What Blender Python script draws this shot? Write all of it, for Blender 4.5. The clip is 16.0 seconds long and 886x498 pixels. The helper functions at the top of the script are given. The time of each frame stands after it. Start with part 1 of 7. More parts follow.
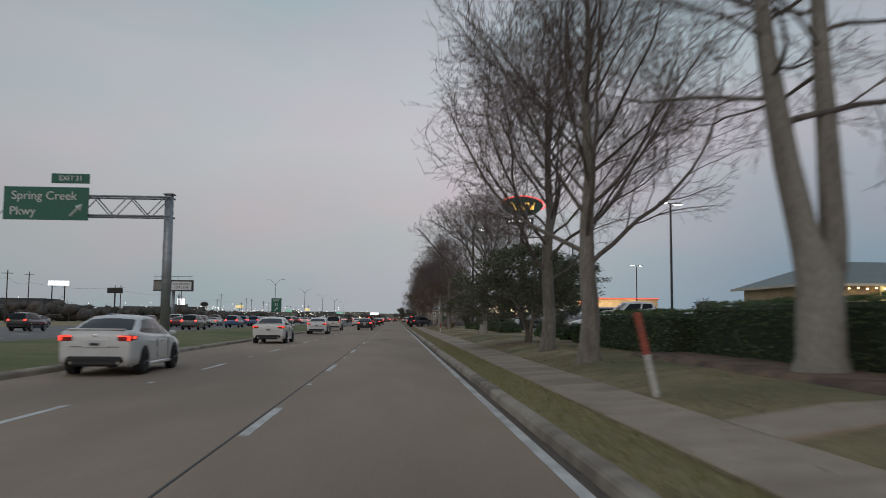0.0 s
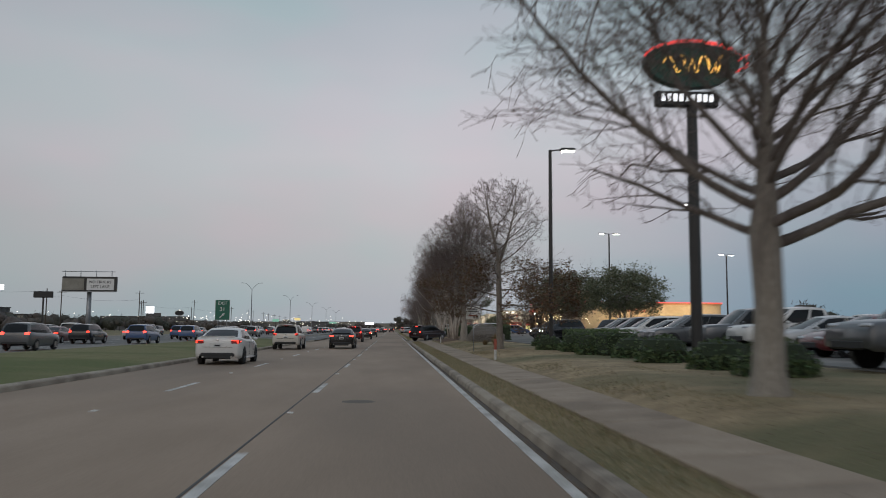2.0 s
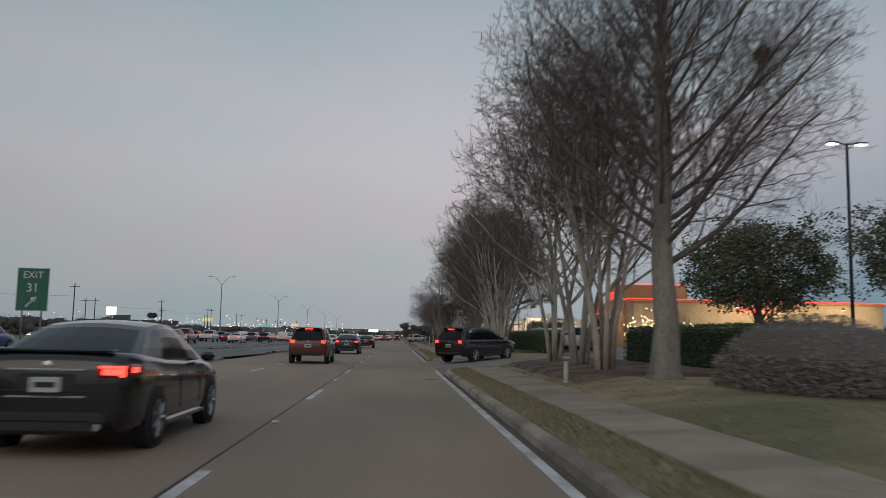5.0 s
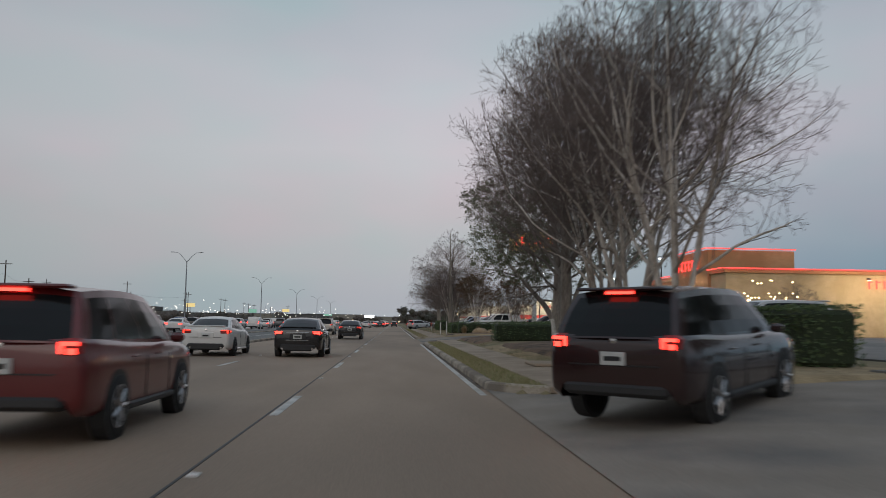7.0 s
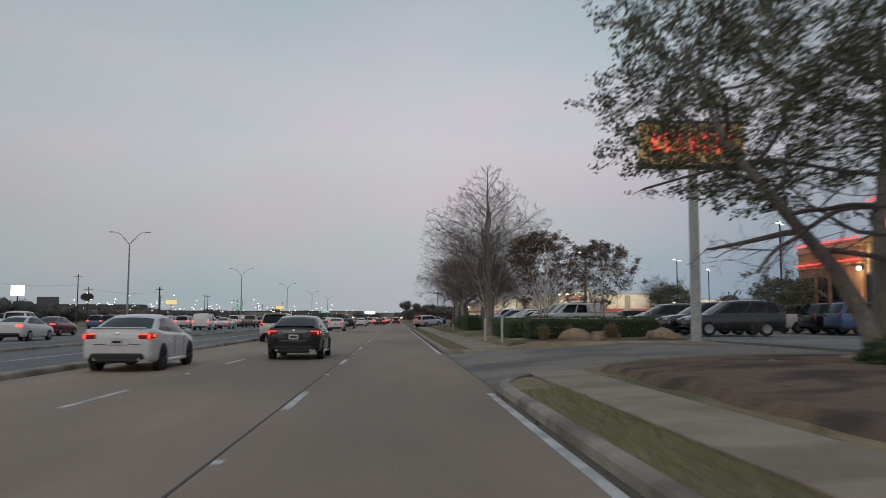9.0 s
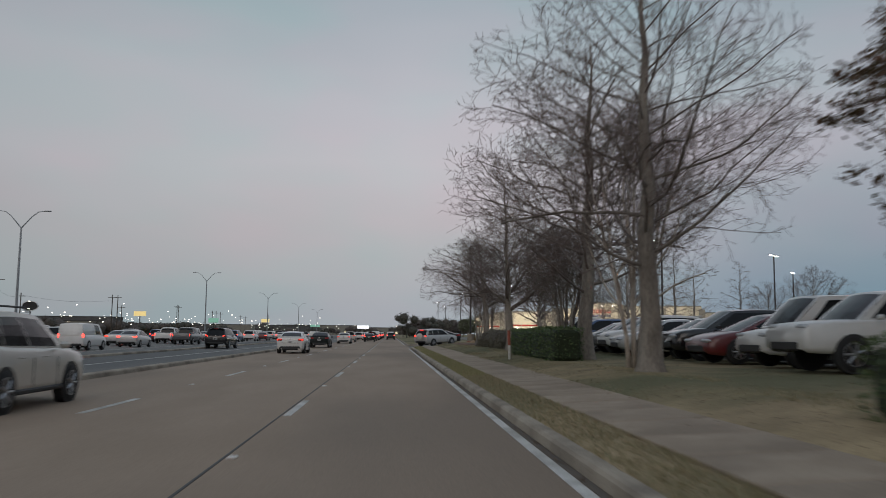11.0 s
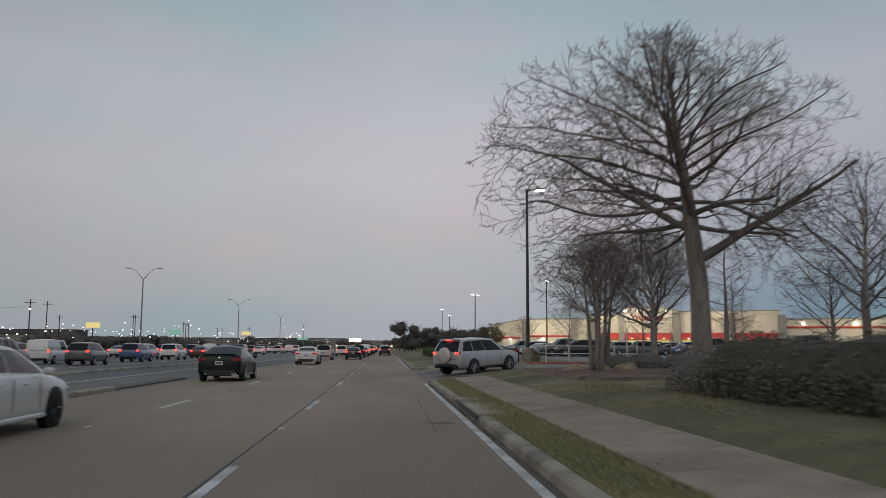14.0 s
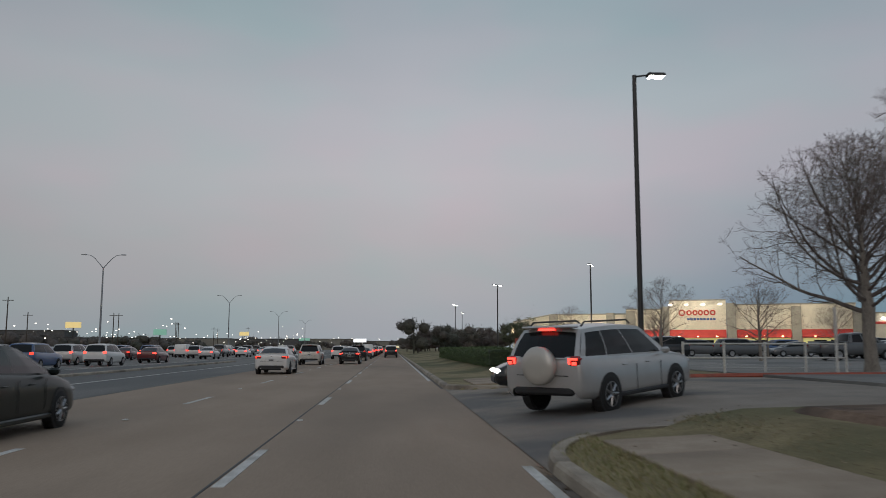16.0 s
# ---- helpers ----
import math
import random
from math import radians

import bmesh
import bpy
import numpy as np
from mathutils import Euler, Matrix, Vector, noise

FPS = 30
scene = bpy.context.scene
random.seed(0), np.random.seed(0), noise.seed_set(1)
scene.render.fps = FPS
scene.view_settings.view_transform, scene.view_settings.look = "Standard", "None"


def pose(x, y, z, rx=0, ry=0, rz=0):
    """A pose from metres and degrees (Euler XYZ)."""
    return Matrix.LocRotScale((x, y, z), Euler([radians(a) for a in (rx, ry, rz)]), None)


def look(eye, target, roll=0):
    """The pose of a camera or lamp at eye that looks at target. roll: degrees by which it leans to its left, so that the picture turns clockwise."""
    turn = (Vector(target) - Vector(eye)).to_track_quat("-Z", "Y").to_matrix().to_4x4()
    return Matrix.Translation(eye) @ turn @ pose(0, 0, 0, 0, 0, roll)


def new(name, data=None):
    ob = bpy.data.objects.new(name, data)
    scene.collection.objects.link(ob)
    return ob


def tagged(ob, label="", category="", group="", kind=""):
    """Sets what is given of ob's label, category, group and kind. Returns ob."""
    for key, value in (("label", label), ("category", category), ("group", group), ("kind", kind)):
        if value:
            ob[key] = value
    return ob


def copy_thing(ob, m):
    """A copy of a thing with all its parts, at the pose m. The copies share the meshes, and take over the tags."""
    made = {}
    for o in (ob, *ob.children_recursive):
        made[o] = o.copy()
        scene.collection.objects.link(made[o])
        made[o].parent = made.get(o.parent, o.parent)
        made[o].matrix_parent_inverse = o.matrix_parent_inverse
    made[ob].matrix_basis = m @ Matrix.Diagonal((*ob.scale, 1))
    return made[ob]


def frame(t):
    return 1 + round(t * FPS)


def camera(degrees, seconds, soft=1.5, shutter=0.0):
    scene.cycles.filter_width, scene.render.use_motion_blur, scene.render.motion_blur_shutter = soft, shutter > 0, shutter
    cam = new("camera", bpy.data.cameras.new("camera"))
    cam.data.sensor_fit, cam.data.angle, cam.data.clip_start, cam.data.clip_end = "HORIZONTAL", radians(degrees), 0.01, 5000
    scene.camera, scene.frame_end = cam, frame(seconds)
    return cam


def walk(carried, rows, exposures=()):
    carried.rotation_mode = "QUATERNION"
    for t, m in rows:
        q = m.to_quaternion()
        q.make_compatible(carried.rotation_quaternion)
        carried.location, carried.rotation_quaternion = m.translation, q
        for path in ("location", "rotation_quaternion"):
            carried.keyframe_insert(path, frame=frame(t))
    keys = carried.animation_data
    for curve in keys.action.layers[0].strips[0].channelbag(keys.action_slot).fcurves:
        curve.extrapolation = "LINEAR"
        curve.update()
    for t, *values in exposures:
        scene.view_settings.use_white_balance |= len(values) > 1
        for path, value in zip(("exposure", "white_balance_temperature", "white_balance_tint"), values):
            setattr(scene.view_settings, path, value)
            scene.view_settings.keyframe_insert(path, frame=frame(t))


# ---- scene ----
cam = camera(57.2, 16.0, soft=0.5, shutter=0.36)
PATH = [
    (0, (-0.156, -10.157, 1.431), (-0.041, -8.168, 1.603), 0.5),
    (0.5, (-0.200, -0.116, 1.421), (-0.079, 1.873, 1.591), 0.7),
    (1, (-0.169, 10.040, 1.355), (-0.050, 12.029, 1.528), 0.8),
    (1.5, (-0.176, 20.258, 1.391), (-0.056, 22.245, 1.575), 0.7),
    (2, (-0.253, 29.824, 1.469), (-0.129, 31.810, 1.665), 0.4),
    (2.5, (-0.180, 39.375, 1.379), (-0.058, 41.360, 1.595), 0.7),
    (3, (-0.242, 47.751, 1.344), (-0.118, 49.735, 1.568), 0.8),
    (3.5, (-0.239, 56.155, 1.341), (-0.112, 58.137, 1.573), 1.2),
    (4, (-0.206, 64.963, 1.317), (-0.089, 66.946, 1.551), 1.4),
    (4.5, (-0.225, 72.747, 1.368), (-0.112, 74.731, 1.593), 1.1),
    (5, (-0.150, 80.275, 1.332), (-0.043, 82.260, 1.549), 1.1),
    (5.2, (-0.277, 83.222, 1.342), (-0.170, 85.208, 1.555), 1.3),
    (7.5, (-0.293, 118.119, 1.338), (-0.174, 120.107, 1.514), 0.6),
    (8, (-0.269, 126.767, 1.364), (-0.152, 128.756, 1.536), 0.3),
    (8.5, (-0.278, 136.897, 1.365), (-0.164, 138.887, 1.537), 0.3),
    (9, (-0.319, 146.111, 1.366), (-0.205, 148.101, 1.538), 0.2),
    (11.5, (-0.272, 190.044, 1.355), (-0.143, 192.027, 1.579), 0.7),
    (12, (-0.252, 198.241, 1.385), (-0.120, 200.223, 1.623), 0.8),
    (12.5, (-0.219, 205.612, 1.389), (-0.087, 207.592, 1.636), 0.8),
    (13, (-0.129, 212.404, 1.357), (0.005, 214.384, 1.605), 0.4),
    (13.5, (-0.119, 218.747, 1.352), (0.016, 220.727, 1.600), 0.4),
    (14, (-0.180, 224.694, 1.436), (-0.042, 226.675, 1.677), 0.3),
    (14.5, (-0.138, 230.881, 1.466), (-0.004, 232.862, 1.702), 0.4),
    (16, (-0.216, 247.569, 1.412), (-0.092, 249.550, 1.654), 0.1),
]
walk(cam, [(t, look(eye, target, roll)) for t, eye, target, roll in PATH],
     exposures=[(0.0, 0.03), (0.5, 0.0), (1.0, 0.02), (1.5, 0.06), (2.0, 0.10), (2.5, 0.15), (3.0, -0.07), (3.5, -0.10), (4.2, -0.04), (5.0, -0.04), (7.5, 0.12), (8.5, 0.09), (9.0, 0.13), (11.5, -0.03), (12.0, 0.08), (12.5, -0.04), (13.5, -0.12), (14.0, -0.02), (14.5, 0.0), (15.0, -0.08), (16.0, -0.13)])

# ---- world and light: clear dusk, the sun just set behind the camera ----
world = bpy.data.worlds.new("dusk_sky")
scene.world = world
world.use_nodes = True
wn, wl = world.node_tree.nodes, world.node_tree.links
wn.clear()
w_out = wn.new("ShaderNodeOutputWorld")
w_add = wn.new("ShaderNodeAddShader")
w_bg = wn.new("ShaderNodeBackground")
w_bg2 = wn.new("ShaderNodeBackground")
w_sky = wn.new("ShaderNodeTexSky")
w_sky.sky_type = "NISHITA"
w_sky.sun_disc = False
w_sky.sun_elevation = radians(-1.5)
w_sky.sun_rotation = radians(200)
w_bg.inputs["Strength"].default_value = 0.05
w_co = wn.new("ShaderNodeTexCoord")
w_sep = wn.new("ShaderNodeSeparateXYZ")
w_ramp = wn.new("ShaderNodeValToRGB")
w_no = wn.new("ShaderNodeTexNoise")
w_no.inputs["Scale"].default_value = 2.2
w_no.inputs["Detail"].default_value = 3.0
w_map = wn.new("ShaderNodeMapping")
w_map.inputs["Scale"].default_value = (1.0, 1.0, 2.6)
w_mr = wn.new("ShaderNodeMapRange")
w_mr.inputs["To Min"].default_value = -0.085
w_mr.inputs["To Max"].default_value = 0.085
w_sum = wn.new("ShaderNodeMath")
w_sum.operation = "ADD"
wl.new(w_co.outputs["Generated"], w_map.inputs["Vector"])
wl.new(w_map.outputs["Vector"], w_no.inputs["Vector"])
wl.new(w_co.outputs["Generated"], w_sep.inputs["Vector"])
wl.new(w_no.outputs["Fac"], w_mr.inputs["Value"])
wl.new(w_sep.outputs["Z"], w_sum.inputs[0])
wl.new(w_mr.outputs["Result"], w_sum.inputs[1])
wl.new(w_sum.outputs[0], w_ramp.inputs["Fac"])
SKY = [(0.0, (0.315, 0.355, 0.38)), (0.05, (0.35, 0.385, 0.40)), (0.13, (0.406, 0.403, 0.424)), (0.21, (0.447, 0.443, 0.471)),
       (0.29, (0.405, 0.435, 0.465)), (0.40, (0.295, 0.36, 0.395)), (0.6, (0.27, 0.325, 0.385)), (1.0, (0.29, 0.35, 0.42))]
els = w_ramp.color_ramp.elements
els[0].position, els[0].color = SKY[0][0], (*SKY[0][1], 1)
els[1].position, els[1].color = SKY[-1][0], (*SKY[-1][1], 1)
for p_, c_ in SKY[1:-1]:
    e_ = els.new(p_)
    e_.color = (*c_, 1)
w_bg2.inputs["Strength"].default_value = 1.05
wl.new(w_sky.outputs["Color"], w_bg.inputs["Color"])
# faint uneven tint, teal to rose
w_n2 = wn.new("ShaderNodeTexNoise")
w_n2.inputs["Scale"].default_value = 5.0
w_n2.inputs["Detail"].default_value = 2.0
w_tint = wn.new("ShaderNodeValToRGB")
w_tint.color_ramp.elements[0].position, w_tint.color_ramp.elements[0].color = 0.36, (0.955, 1.01, 1.01, 1)
w_tint.color_ramp.elements[1].position, w_tint.color_ramp.elements[1].color = 0.64, (1.045, 0.985, 1.01, 1)
w_mul = wn.new("ShaderNodeMix")
w_mul.data_type = "RGBA"
w_mul.blend_type = "MULTIPLY"
w_mul.inputs["Factor"].default_value = 1.0
wl.new(w_map.outputs["Vector"], w_n2.inputs["Vector"])
wl.new(w_n2.outputs["Fac"], w_tint.inputs["Fac"])
wl.new(w_ramp.outputs["Color"], w_mul.inputs["A"])
wl.new(w_tint.outputs["Color"], w_mul.inputs["B"])
# the afterglow is brightest ahead, dimmer to both sides, and bluer low in the east
w_side = wn.new("ShaderNodeValToRGB")
w_sx = wn.new("ShaderNodeMapRange")
w_sx.inputs["From Min"].default_value, w_sx.inputs["From Max"].default_value = -1.0, 1.0
wl.new(w_sep.outputs["X"], w_sx.inputs["Value"])
wl.new(w_sx.outputs["Result"], w_side.inputs["Fac"])
se = w_side.color_ramp.elements
se[0].position, se[0].color = 0.0, (0.80, 0.82, 0.83, 1)
se[1].position, se[1].color = 1.0, (0.80, 0.85, 0.89, 1)
for p_, c_ in ((0.27, (0.87, 0.885, 0.885)), (0.40, (1.00, 1.005, 1.00)), (0.51, (1.11, 1.09, 1.09)), (0.62, (1.07, 1.06, 1.07)), (0.74, (0.90, 0.92, 0.95))):
    e_ = se.new(p_)
    e_.color = (*c_, 1)
w_mul2 = wn.new("ShaderNodeMix")
w_mul2.data_type, w_mul2.blend_type = "RGBA", "MULTIPLY"
w_mul2.inputs["Factor"].default_value = 1.0
wl.new(w_mul.outputs["Result"], w_mul2.inputs["A"])
wl.new(w_side.outputs["Color"], w_mul2.inputs["B"])
w_ea = wn.new("ShaderNodeMapRange")
w_ea.interpolation_type = "SMOOTHSTEP"
w_ea.inputs["From Min"].default_value, w_ea.inputs["From Max"].default_value = 0.10, 0.50
wl.new(w_sep.outputs["X"], w_ea.inputs["Value"])
w_lo = wn.new("ShaderNodeMapRange")
w_lo.interpolation_type = "SMOOTHSTEP"
w_lo.inputs["From Min"].default_value, w_lo.inputs["From Max"].default_value = 0.26, 0.04
wl.new(w_sum.outputs[0], w_lo.inputs["Value"])
w_fac = wn.new("ShaderNodeMath")
w_fac.operation = "MULTIPLY"
wl.new(w_ea.outputs["Result"], w_fac.inputs[0])
wl.new(w_lo.outputs["Result"], w_fac.inputs[1])
w_mul3 = wn.new("ShaderNodeMix")
w_mul3.data_type, w_mul3.blend_type = "RGBA", "MULTIPLY"
wl.new(w_fac.outputs[0], w_mul3.inputs["Factor"])
wl.new(w_mul2.outputs["Result"], w_mul3.inputs["A"])
w_mul3.inputs["B"].default_value = (0.60, 0.76, 0.86, 1)
wl.new(w_mul3.outputs["Result"], w_bg2.inputs["Color"])
wl.new(w_bg.outputs[0], w_add.inputs[0])
wl.new(w_bg2.outputs[0], w_add.inputs[1])
wl.new(w_add.outputs[0], w_out.inputs["Surface"])

sun_data = bpy.data.lights.new("afterglow_sun", "SUN")
sun_data.energy = 0.35
sun_data.angle = radians(40)
sun_data.color = (1.0, 0.86, 0.76)
sun = new("afterglow_sun", sun_data)
sun.matrix_world = look((-40, -120, 60), (0, 0, 0))


# ---- materials ----
def base_mat(name, rough=0.7, metal=0.0, spec=0.5):
    m = bpy.data.materials.new(name)
    m.use_nodes = True
    b = m.node_tree.nodes["Principled BSDF"]
    b.inputs["Roughness"].default_value = rough
    b.inputs["Metallic"].default_value = metal
    b.inputs["Specular IOR Level"].default_value = spec
    return m, m.node_tree.nodes, m.node_tree.links, b


def noisy(name, c1, c2, scale=4.0, rough=0.8, fine=40.0, bump=0.3, metal=0.0, spec=0.4, c3=None, big=0.3, stretch=(1, 1, 1), bdist=0.02, grain=(0.72, 1.2)):
    """Two-scale variation between colours, with fine relief."""
    m, n, l, b = base_mat(name, rough, metal, spec)
    co = n.new("ShaderNodeTexCoord")
    mp = n.new("ShaderNodeMapping")
    mp.inputs["Scale"].default_value = stretch
    inf = n.new("ShaderNodeObjectInfo")
    sh = n.new("ShaderNodeVectorMath")
    sh.operation = "MULTIPLY_ADD"
    l.new(inf.outputs["Random"], sh.inputs[0])
    sh.inputs[1].default_value = (37.0, 53.0, 11.0)
    l.new(co.outputs["Object"], sh.inputs[2])
    l.new(sh.outputs["Vector"], mp.inputs["Vector"])
    a = n.new("ShaderNodeTexNoise")
    a.inputs["Scale"].default_value = scale
    a.inputs["Detail"].default_value = 6
    f_ = n.new("ShaderNodeTexNoise")
    f_.inputs["Scale"].default_value = fine
    f_.inputs["Detail"].default_value = 4
    g = n.new("ShaderNodeTexNoise")
    g.inputs["Scale"].default_value = big
    g.inputs["Detail"].default_value = 4
    for q in (a, f_, g):
        l.new(mp.outputs["Vector"], q.inputs["Vector"])
    mix = n.new("ShaderNodeMix")
    mix.data_type = "RGBA"
    mix.inputs["A"].default_value = (*c1, 1)
    mix.inputs["B"].default_value = (*c2, 1)
    r1 = n.new("ShaderNodeMapRange")
    r1.inputs["From Min"].default_value, r1.inputs["From Max"].default_value = 0.35, 0.65
    l.new(a.outputs["Fac"], r1.inputs["Value"])
    l.new(r1.outputs["Result"], mix.inputs["Factor"])
    last = mix.outputs["Result"]
    if c3:
        mix3 = n.new("ShaderNodeMix")
        mix3.data_type = "RGBA"
        r3 = n.new("ShaderNodeMapRange")
        r3.inputs["From Min"].default_value, r3.inputs["From Max"].default_value = 0.45, 0.62
        l.new(g.outputs["Fac"], r3.inputs["Value"])
        l.new(r3.outputs["Result"], mix3.inputs["Factor"])
        l.new(last, mix3.inputs["A"])
        mix3.inputs["B"].default_value = (*c3, 1)
        last = mix3.outputs["Result"]
    mul = n.new("ShaderNodeMix")
    mul.data_type = "RGBA"
    mul.blend_type = "MULTIPLY"
    mul.inputs["Factor"].default_value = 1.0
    r2 = n.new("ShaderNodeMapRange")
    r2.inputs["From Min"].default_value, r2.inputs["From Max"].default_value = 0.3, 0.7
    r2.inputs["To Min"].default_value, r2.inputs["To Max"].default_value = grain
    l.new(f_.outputs["Fac"], r2.inputs["Value"])
    l.new(last, mul.inputs["A"])
    l.new(r2.outputs["Result"], mul.inputs["B"])
    l.new(mul.outputs["Result"], b.inputs["Base Color"])
    if bump:
        bp = n.new("ShaderNodeBump")
        bp.inputs["Strength"].default_value = bump
        bp.inputs["Distance"].default_value = bdist
        l.new(f_.outputs["Fac"], bp.inputs["Height"])
        l.new(bp.outputs["Normal"], b.inputs["Normal"])
    return m


def plain(name, c, rough=0.5, metal=0.0, spec=0.5, coat=0.0):
    m, n, l, b = base_mat(name, rough, metal, spec)
    b.inputs["Coat Weight"].default_value = coat
    no = n.new("ShaderNodeTexNoise")
    no.inputs["Scale"].default_value = 3.0
    no.inputs["Detail"].default_value = 5
    co = n.new("ShaderNodeTexCoord")
    l.new(co.outputs["Object"], no.inputs["Vector"])
    mx = n.new("ShaderNodeMix")
    mx.data_type = "RGBA"
    mx.inputs["A"].default_value = (c[0] * 0.88, c[1] * 0.87, c[2] * 0.85, 1)
    mx.inputs["B"].default_value = (min(1, c[0] * 1.08), min(1, c[1] * 1.08), min(1, c[2] * 1.08), 1)
    l.new(no.outputs["Fac"], mx.inputs["Factor"])
    l.new(mx.outputs["Result"], b.inputs["Base Color"])
    return m


def glow(name, c, strength):
    m, n, l, b = base_mat(name, 0.4)
    b.inputs["Base Color"].default_value = (*c, 1)
    b.inputs["Emission Color"].default_value = (*c, 1)
    b.inputs["Emission Strength"].default_value = strength
    return m


def leafy(name, c1, c2, c3=None):
    m, n, l, b = base_mat(name, 0.6, 0, 0.3)
    ge = n.new("ShaderNodeNewGeometry")
    rp = n.new("ShaderNodeValToRGB")
    rp.color_ramp.elements[0].color = (*c1, 1)
    rp.color_ramp.elements[1].color = (*c2, 1)
    if c3:
        e = rp.color_ramp.elements.new(0.8)
        e.color = (*c3, 1)
    l.new(ge.outputs["Random Per Island"], rp.inputs["Fac"])
    l.new(rp.outputs["Color"], b.inputs["Base Color"])
    return m


M_ROAD = noisy("weathered_concrete_road", (0.304, 0.222, 0.155), (0.350, 0.258, 0.184), 0.8, 0.75, 60, 0.1, c3=(0.238, 0.177, 0.127), big=0.16, stretch=(1, 0.25, 1), bdist=0.004, grain=(0.88, 1.09))
M_FWY = noisy("freeway_concrete", (0.19, 0.18, 0.165), (0.24, 0.225, 0.20), 0.6, 0.85, 40, 0.1, c3=(0.16, 0.155, 0.145), big=0.1, stretch=(1, 0.2, 1), bdist=0.004)
M_RAMP = noisy("ramp_concrete", (0.15, 0.15, 0.14), (0.20, 0.19, 0.175), 0.6, 0.85, 40, 0.1, c3=(0.12, 0.12, 0.115), big=0.1, stretch=(1, 0.2, 1), bdist=0.004)
M_KERB = noisy("stained_kerb_concrete", (0.35, 0.295, 0.23), (0.42, 0.36, 0.285), 2.5, 0.9, 50, 0.3, c3=(0.20, 0.165, 0.13), big=0.7, bdist=0.006)
M_WALK = noisy("sidewalk_concrete", (0.345, 0.268, 0.197), (0.405, 0.322, 0.240), 1.8, 0.9, 60, 0.25, c3=(0.275, 0.214, 0.158), big=0.5, bdist=0.005)
M_DRIVE = noisy("driveway_concrete", (0.25, 0.21, 0.17), (0.30, 0.255, 0.21), 1.0, 0.85, 50, 0.2, c3=(0.14, 0.13, 0.12), big=0.3, bdist=0.005)
M_LOT = noisy("parking_lot_concrete", (0.20, 0.19, 0.175), (0.26, 0.245, 0.22), 0.7, 0.85, 30, 0.15, c3=(0.15, 0.145, 0.135), big=0.15, bdist=0.005)
M_GROUND = noisy("dormant_lawn", (0.43, 0.325, 0.19), (0.285, 0.214, 0.124), 1.3, 0.95, 25, 0.6, c3=(0.165, 0.152, 0.078), big=0.16, bdist=0.03)


def ends_darker(m, tint):
    """The lawn is multiplied darker and more olive before the first bare trees and again past the third car park."""
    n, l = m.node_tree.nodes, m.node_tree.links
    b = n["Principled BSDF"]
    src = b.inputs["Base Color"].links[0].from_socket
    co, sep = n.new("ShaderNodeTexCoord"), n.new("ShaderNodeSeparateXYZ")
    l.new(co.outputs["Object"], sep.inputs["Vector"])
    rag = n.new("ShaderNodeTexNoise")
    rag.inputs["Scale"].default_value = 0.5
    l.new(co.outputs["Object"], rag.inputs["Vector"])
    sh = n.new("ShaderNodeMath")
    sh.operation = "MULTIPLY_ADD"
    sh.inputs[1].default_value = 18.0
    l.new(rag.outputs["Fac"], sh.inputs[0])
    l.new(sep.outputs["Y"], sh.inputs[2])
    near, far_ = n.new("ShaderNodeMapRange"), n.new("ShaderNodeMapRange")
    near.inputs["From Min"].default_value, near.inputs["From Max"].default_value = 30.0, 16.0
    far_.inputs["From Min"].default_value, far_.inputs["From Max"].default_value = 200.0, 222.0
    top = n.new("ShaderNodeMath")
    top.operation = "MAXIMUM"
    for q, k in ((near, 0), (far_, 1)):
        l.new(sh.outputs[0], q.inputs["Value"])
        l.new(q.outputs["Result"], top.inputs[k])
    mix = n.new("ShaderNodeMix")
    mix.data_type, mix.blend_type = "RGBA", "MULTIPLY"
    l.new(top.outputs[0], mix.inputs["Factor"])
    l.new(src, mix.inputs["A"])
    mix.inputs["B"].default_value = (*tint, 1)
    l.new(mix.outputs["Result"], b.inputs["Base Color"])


ends_darker(M_GROUND, (0.68, 0.73, 0.66))
M_MEDIAN = noisy("green_median_grass", (0.162, 0.158, 0.062), (0.212, 0.193, 0.09), 1.6, 0.95, 25, 0.6, c3=(0.115, 0.135, 0.042), big=0.2, bdist=0.03)
M_MULCH = noisy("bark_mulch", (0.19, 0.122, 0.082), (0.25, 0.168, 0.116), 6, 0.95, 40, 0.8, c3=(0.09, 0.066, 0.05), big=0.8, bdist=0.03)
M_LINE = noisy("worn_white_road_paint", (0.72, 0.70, 0.66), (0.55, 0.53, 0.49), 5, 0.7, 40, 0.1, c3=(0.42, 0.40, 0.36), big=1.5)
M_JOINT = plain("black_joint_sealant", (0.03, 0.028, 0.026), 0.6)
M_TAR = plain("dark_gutter_brown", (0.12, 0.10, 0.08), 0.8)
M_BARK = noisy("grey_bark", (0.27, 0.235, 0.20), (0.175, 0.148, 0.125), 6, 0.95, 30, 0.9, c3=(0.33, 0.295, 0.25), big=1.2, stretch=(1, 1, 0.25), bdist=0.03)
M_LIMB = noisy("dark_limb_bark", (0.185, 0.155, 0.138), (0.125, 0.103, 0.092), 6, 0.95, 30, 0.5, c3=(0.22, 0.19, 0.165), big=1.2, stretch=(1, 1, 0.25), bdist=0.02)
M_TWIG = noisy("twig_bark", (0.225, 0.175, 0.157), (0.15, 0.116, 0.104), 3, 0.95, 20, 0.0)
M_MYRTLE = noisy("pale_smooth_bark", (0.66, 0.59, 0.52), (0.50, 0.43, 0.365), 4, 0.8, 20, 0.3, c3=(0.30, 0.245, 0.20), big=1.5, stretch=(1, 1, 0.3))
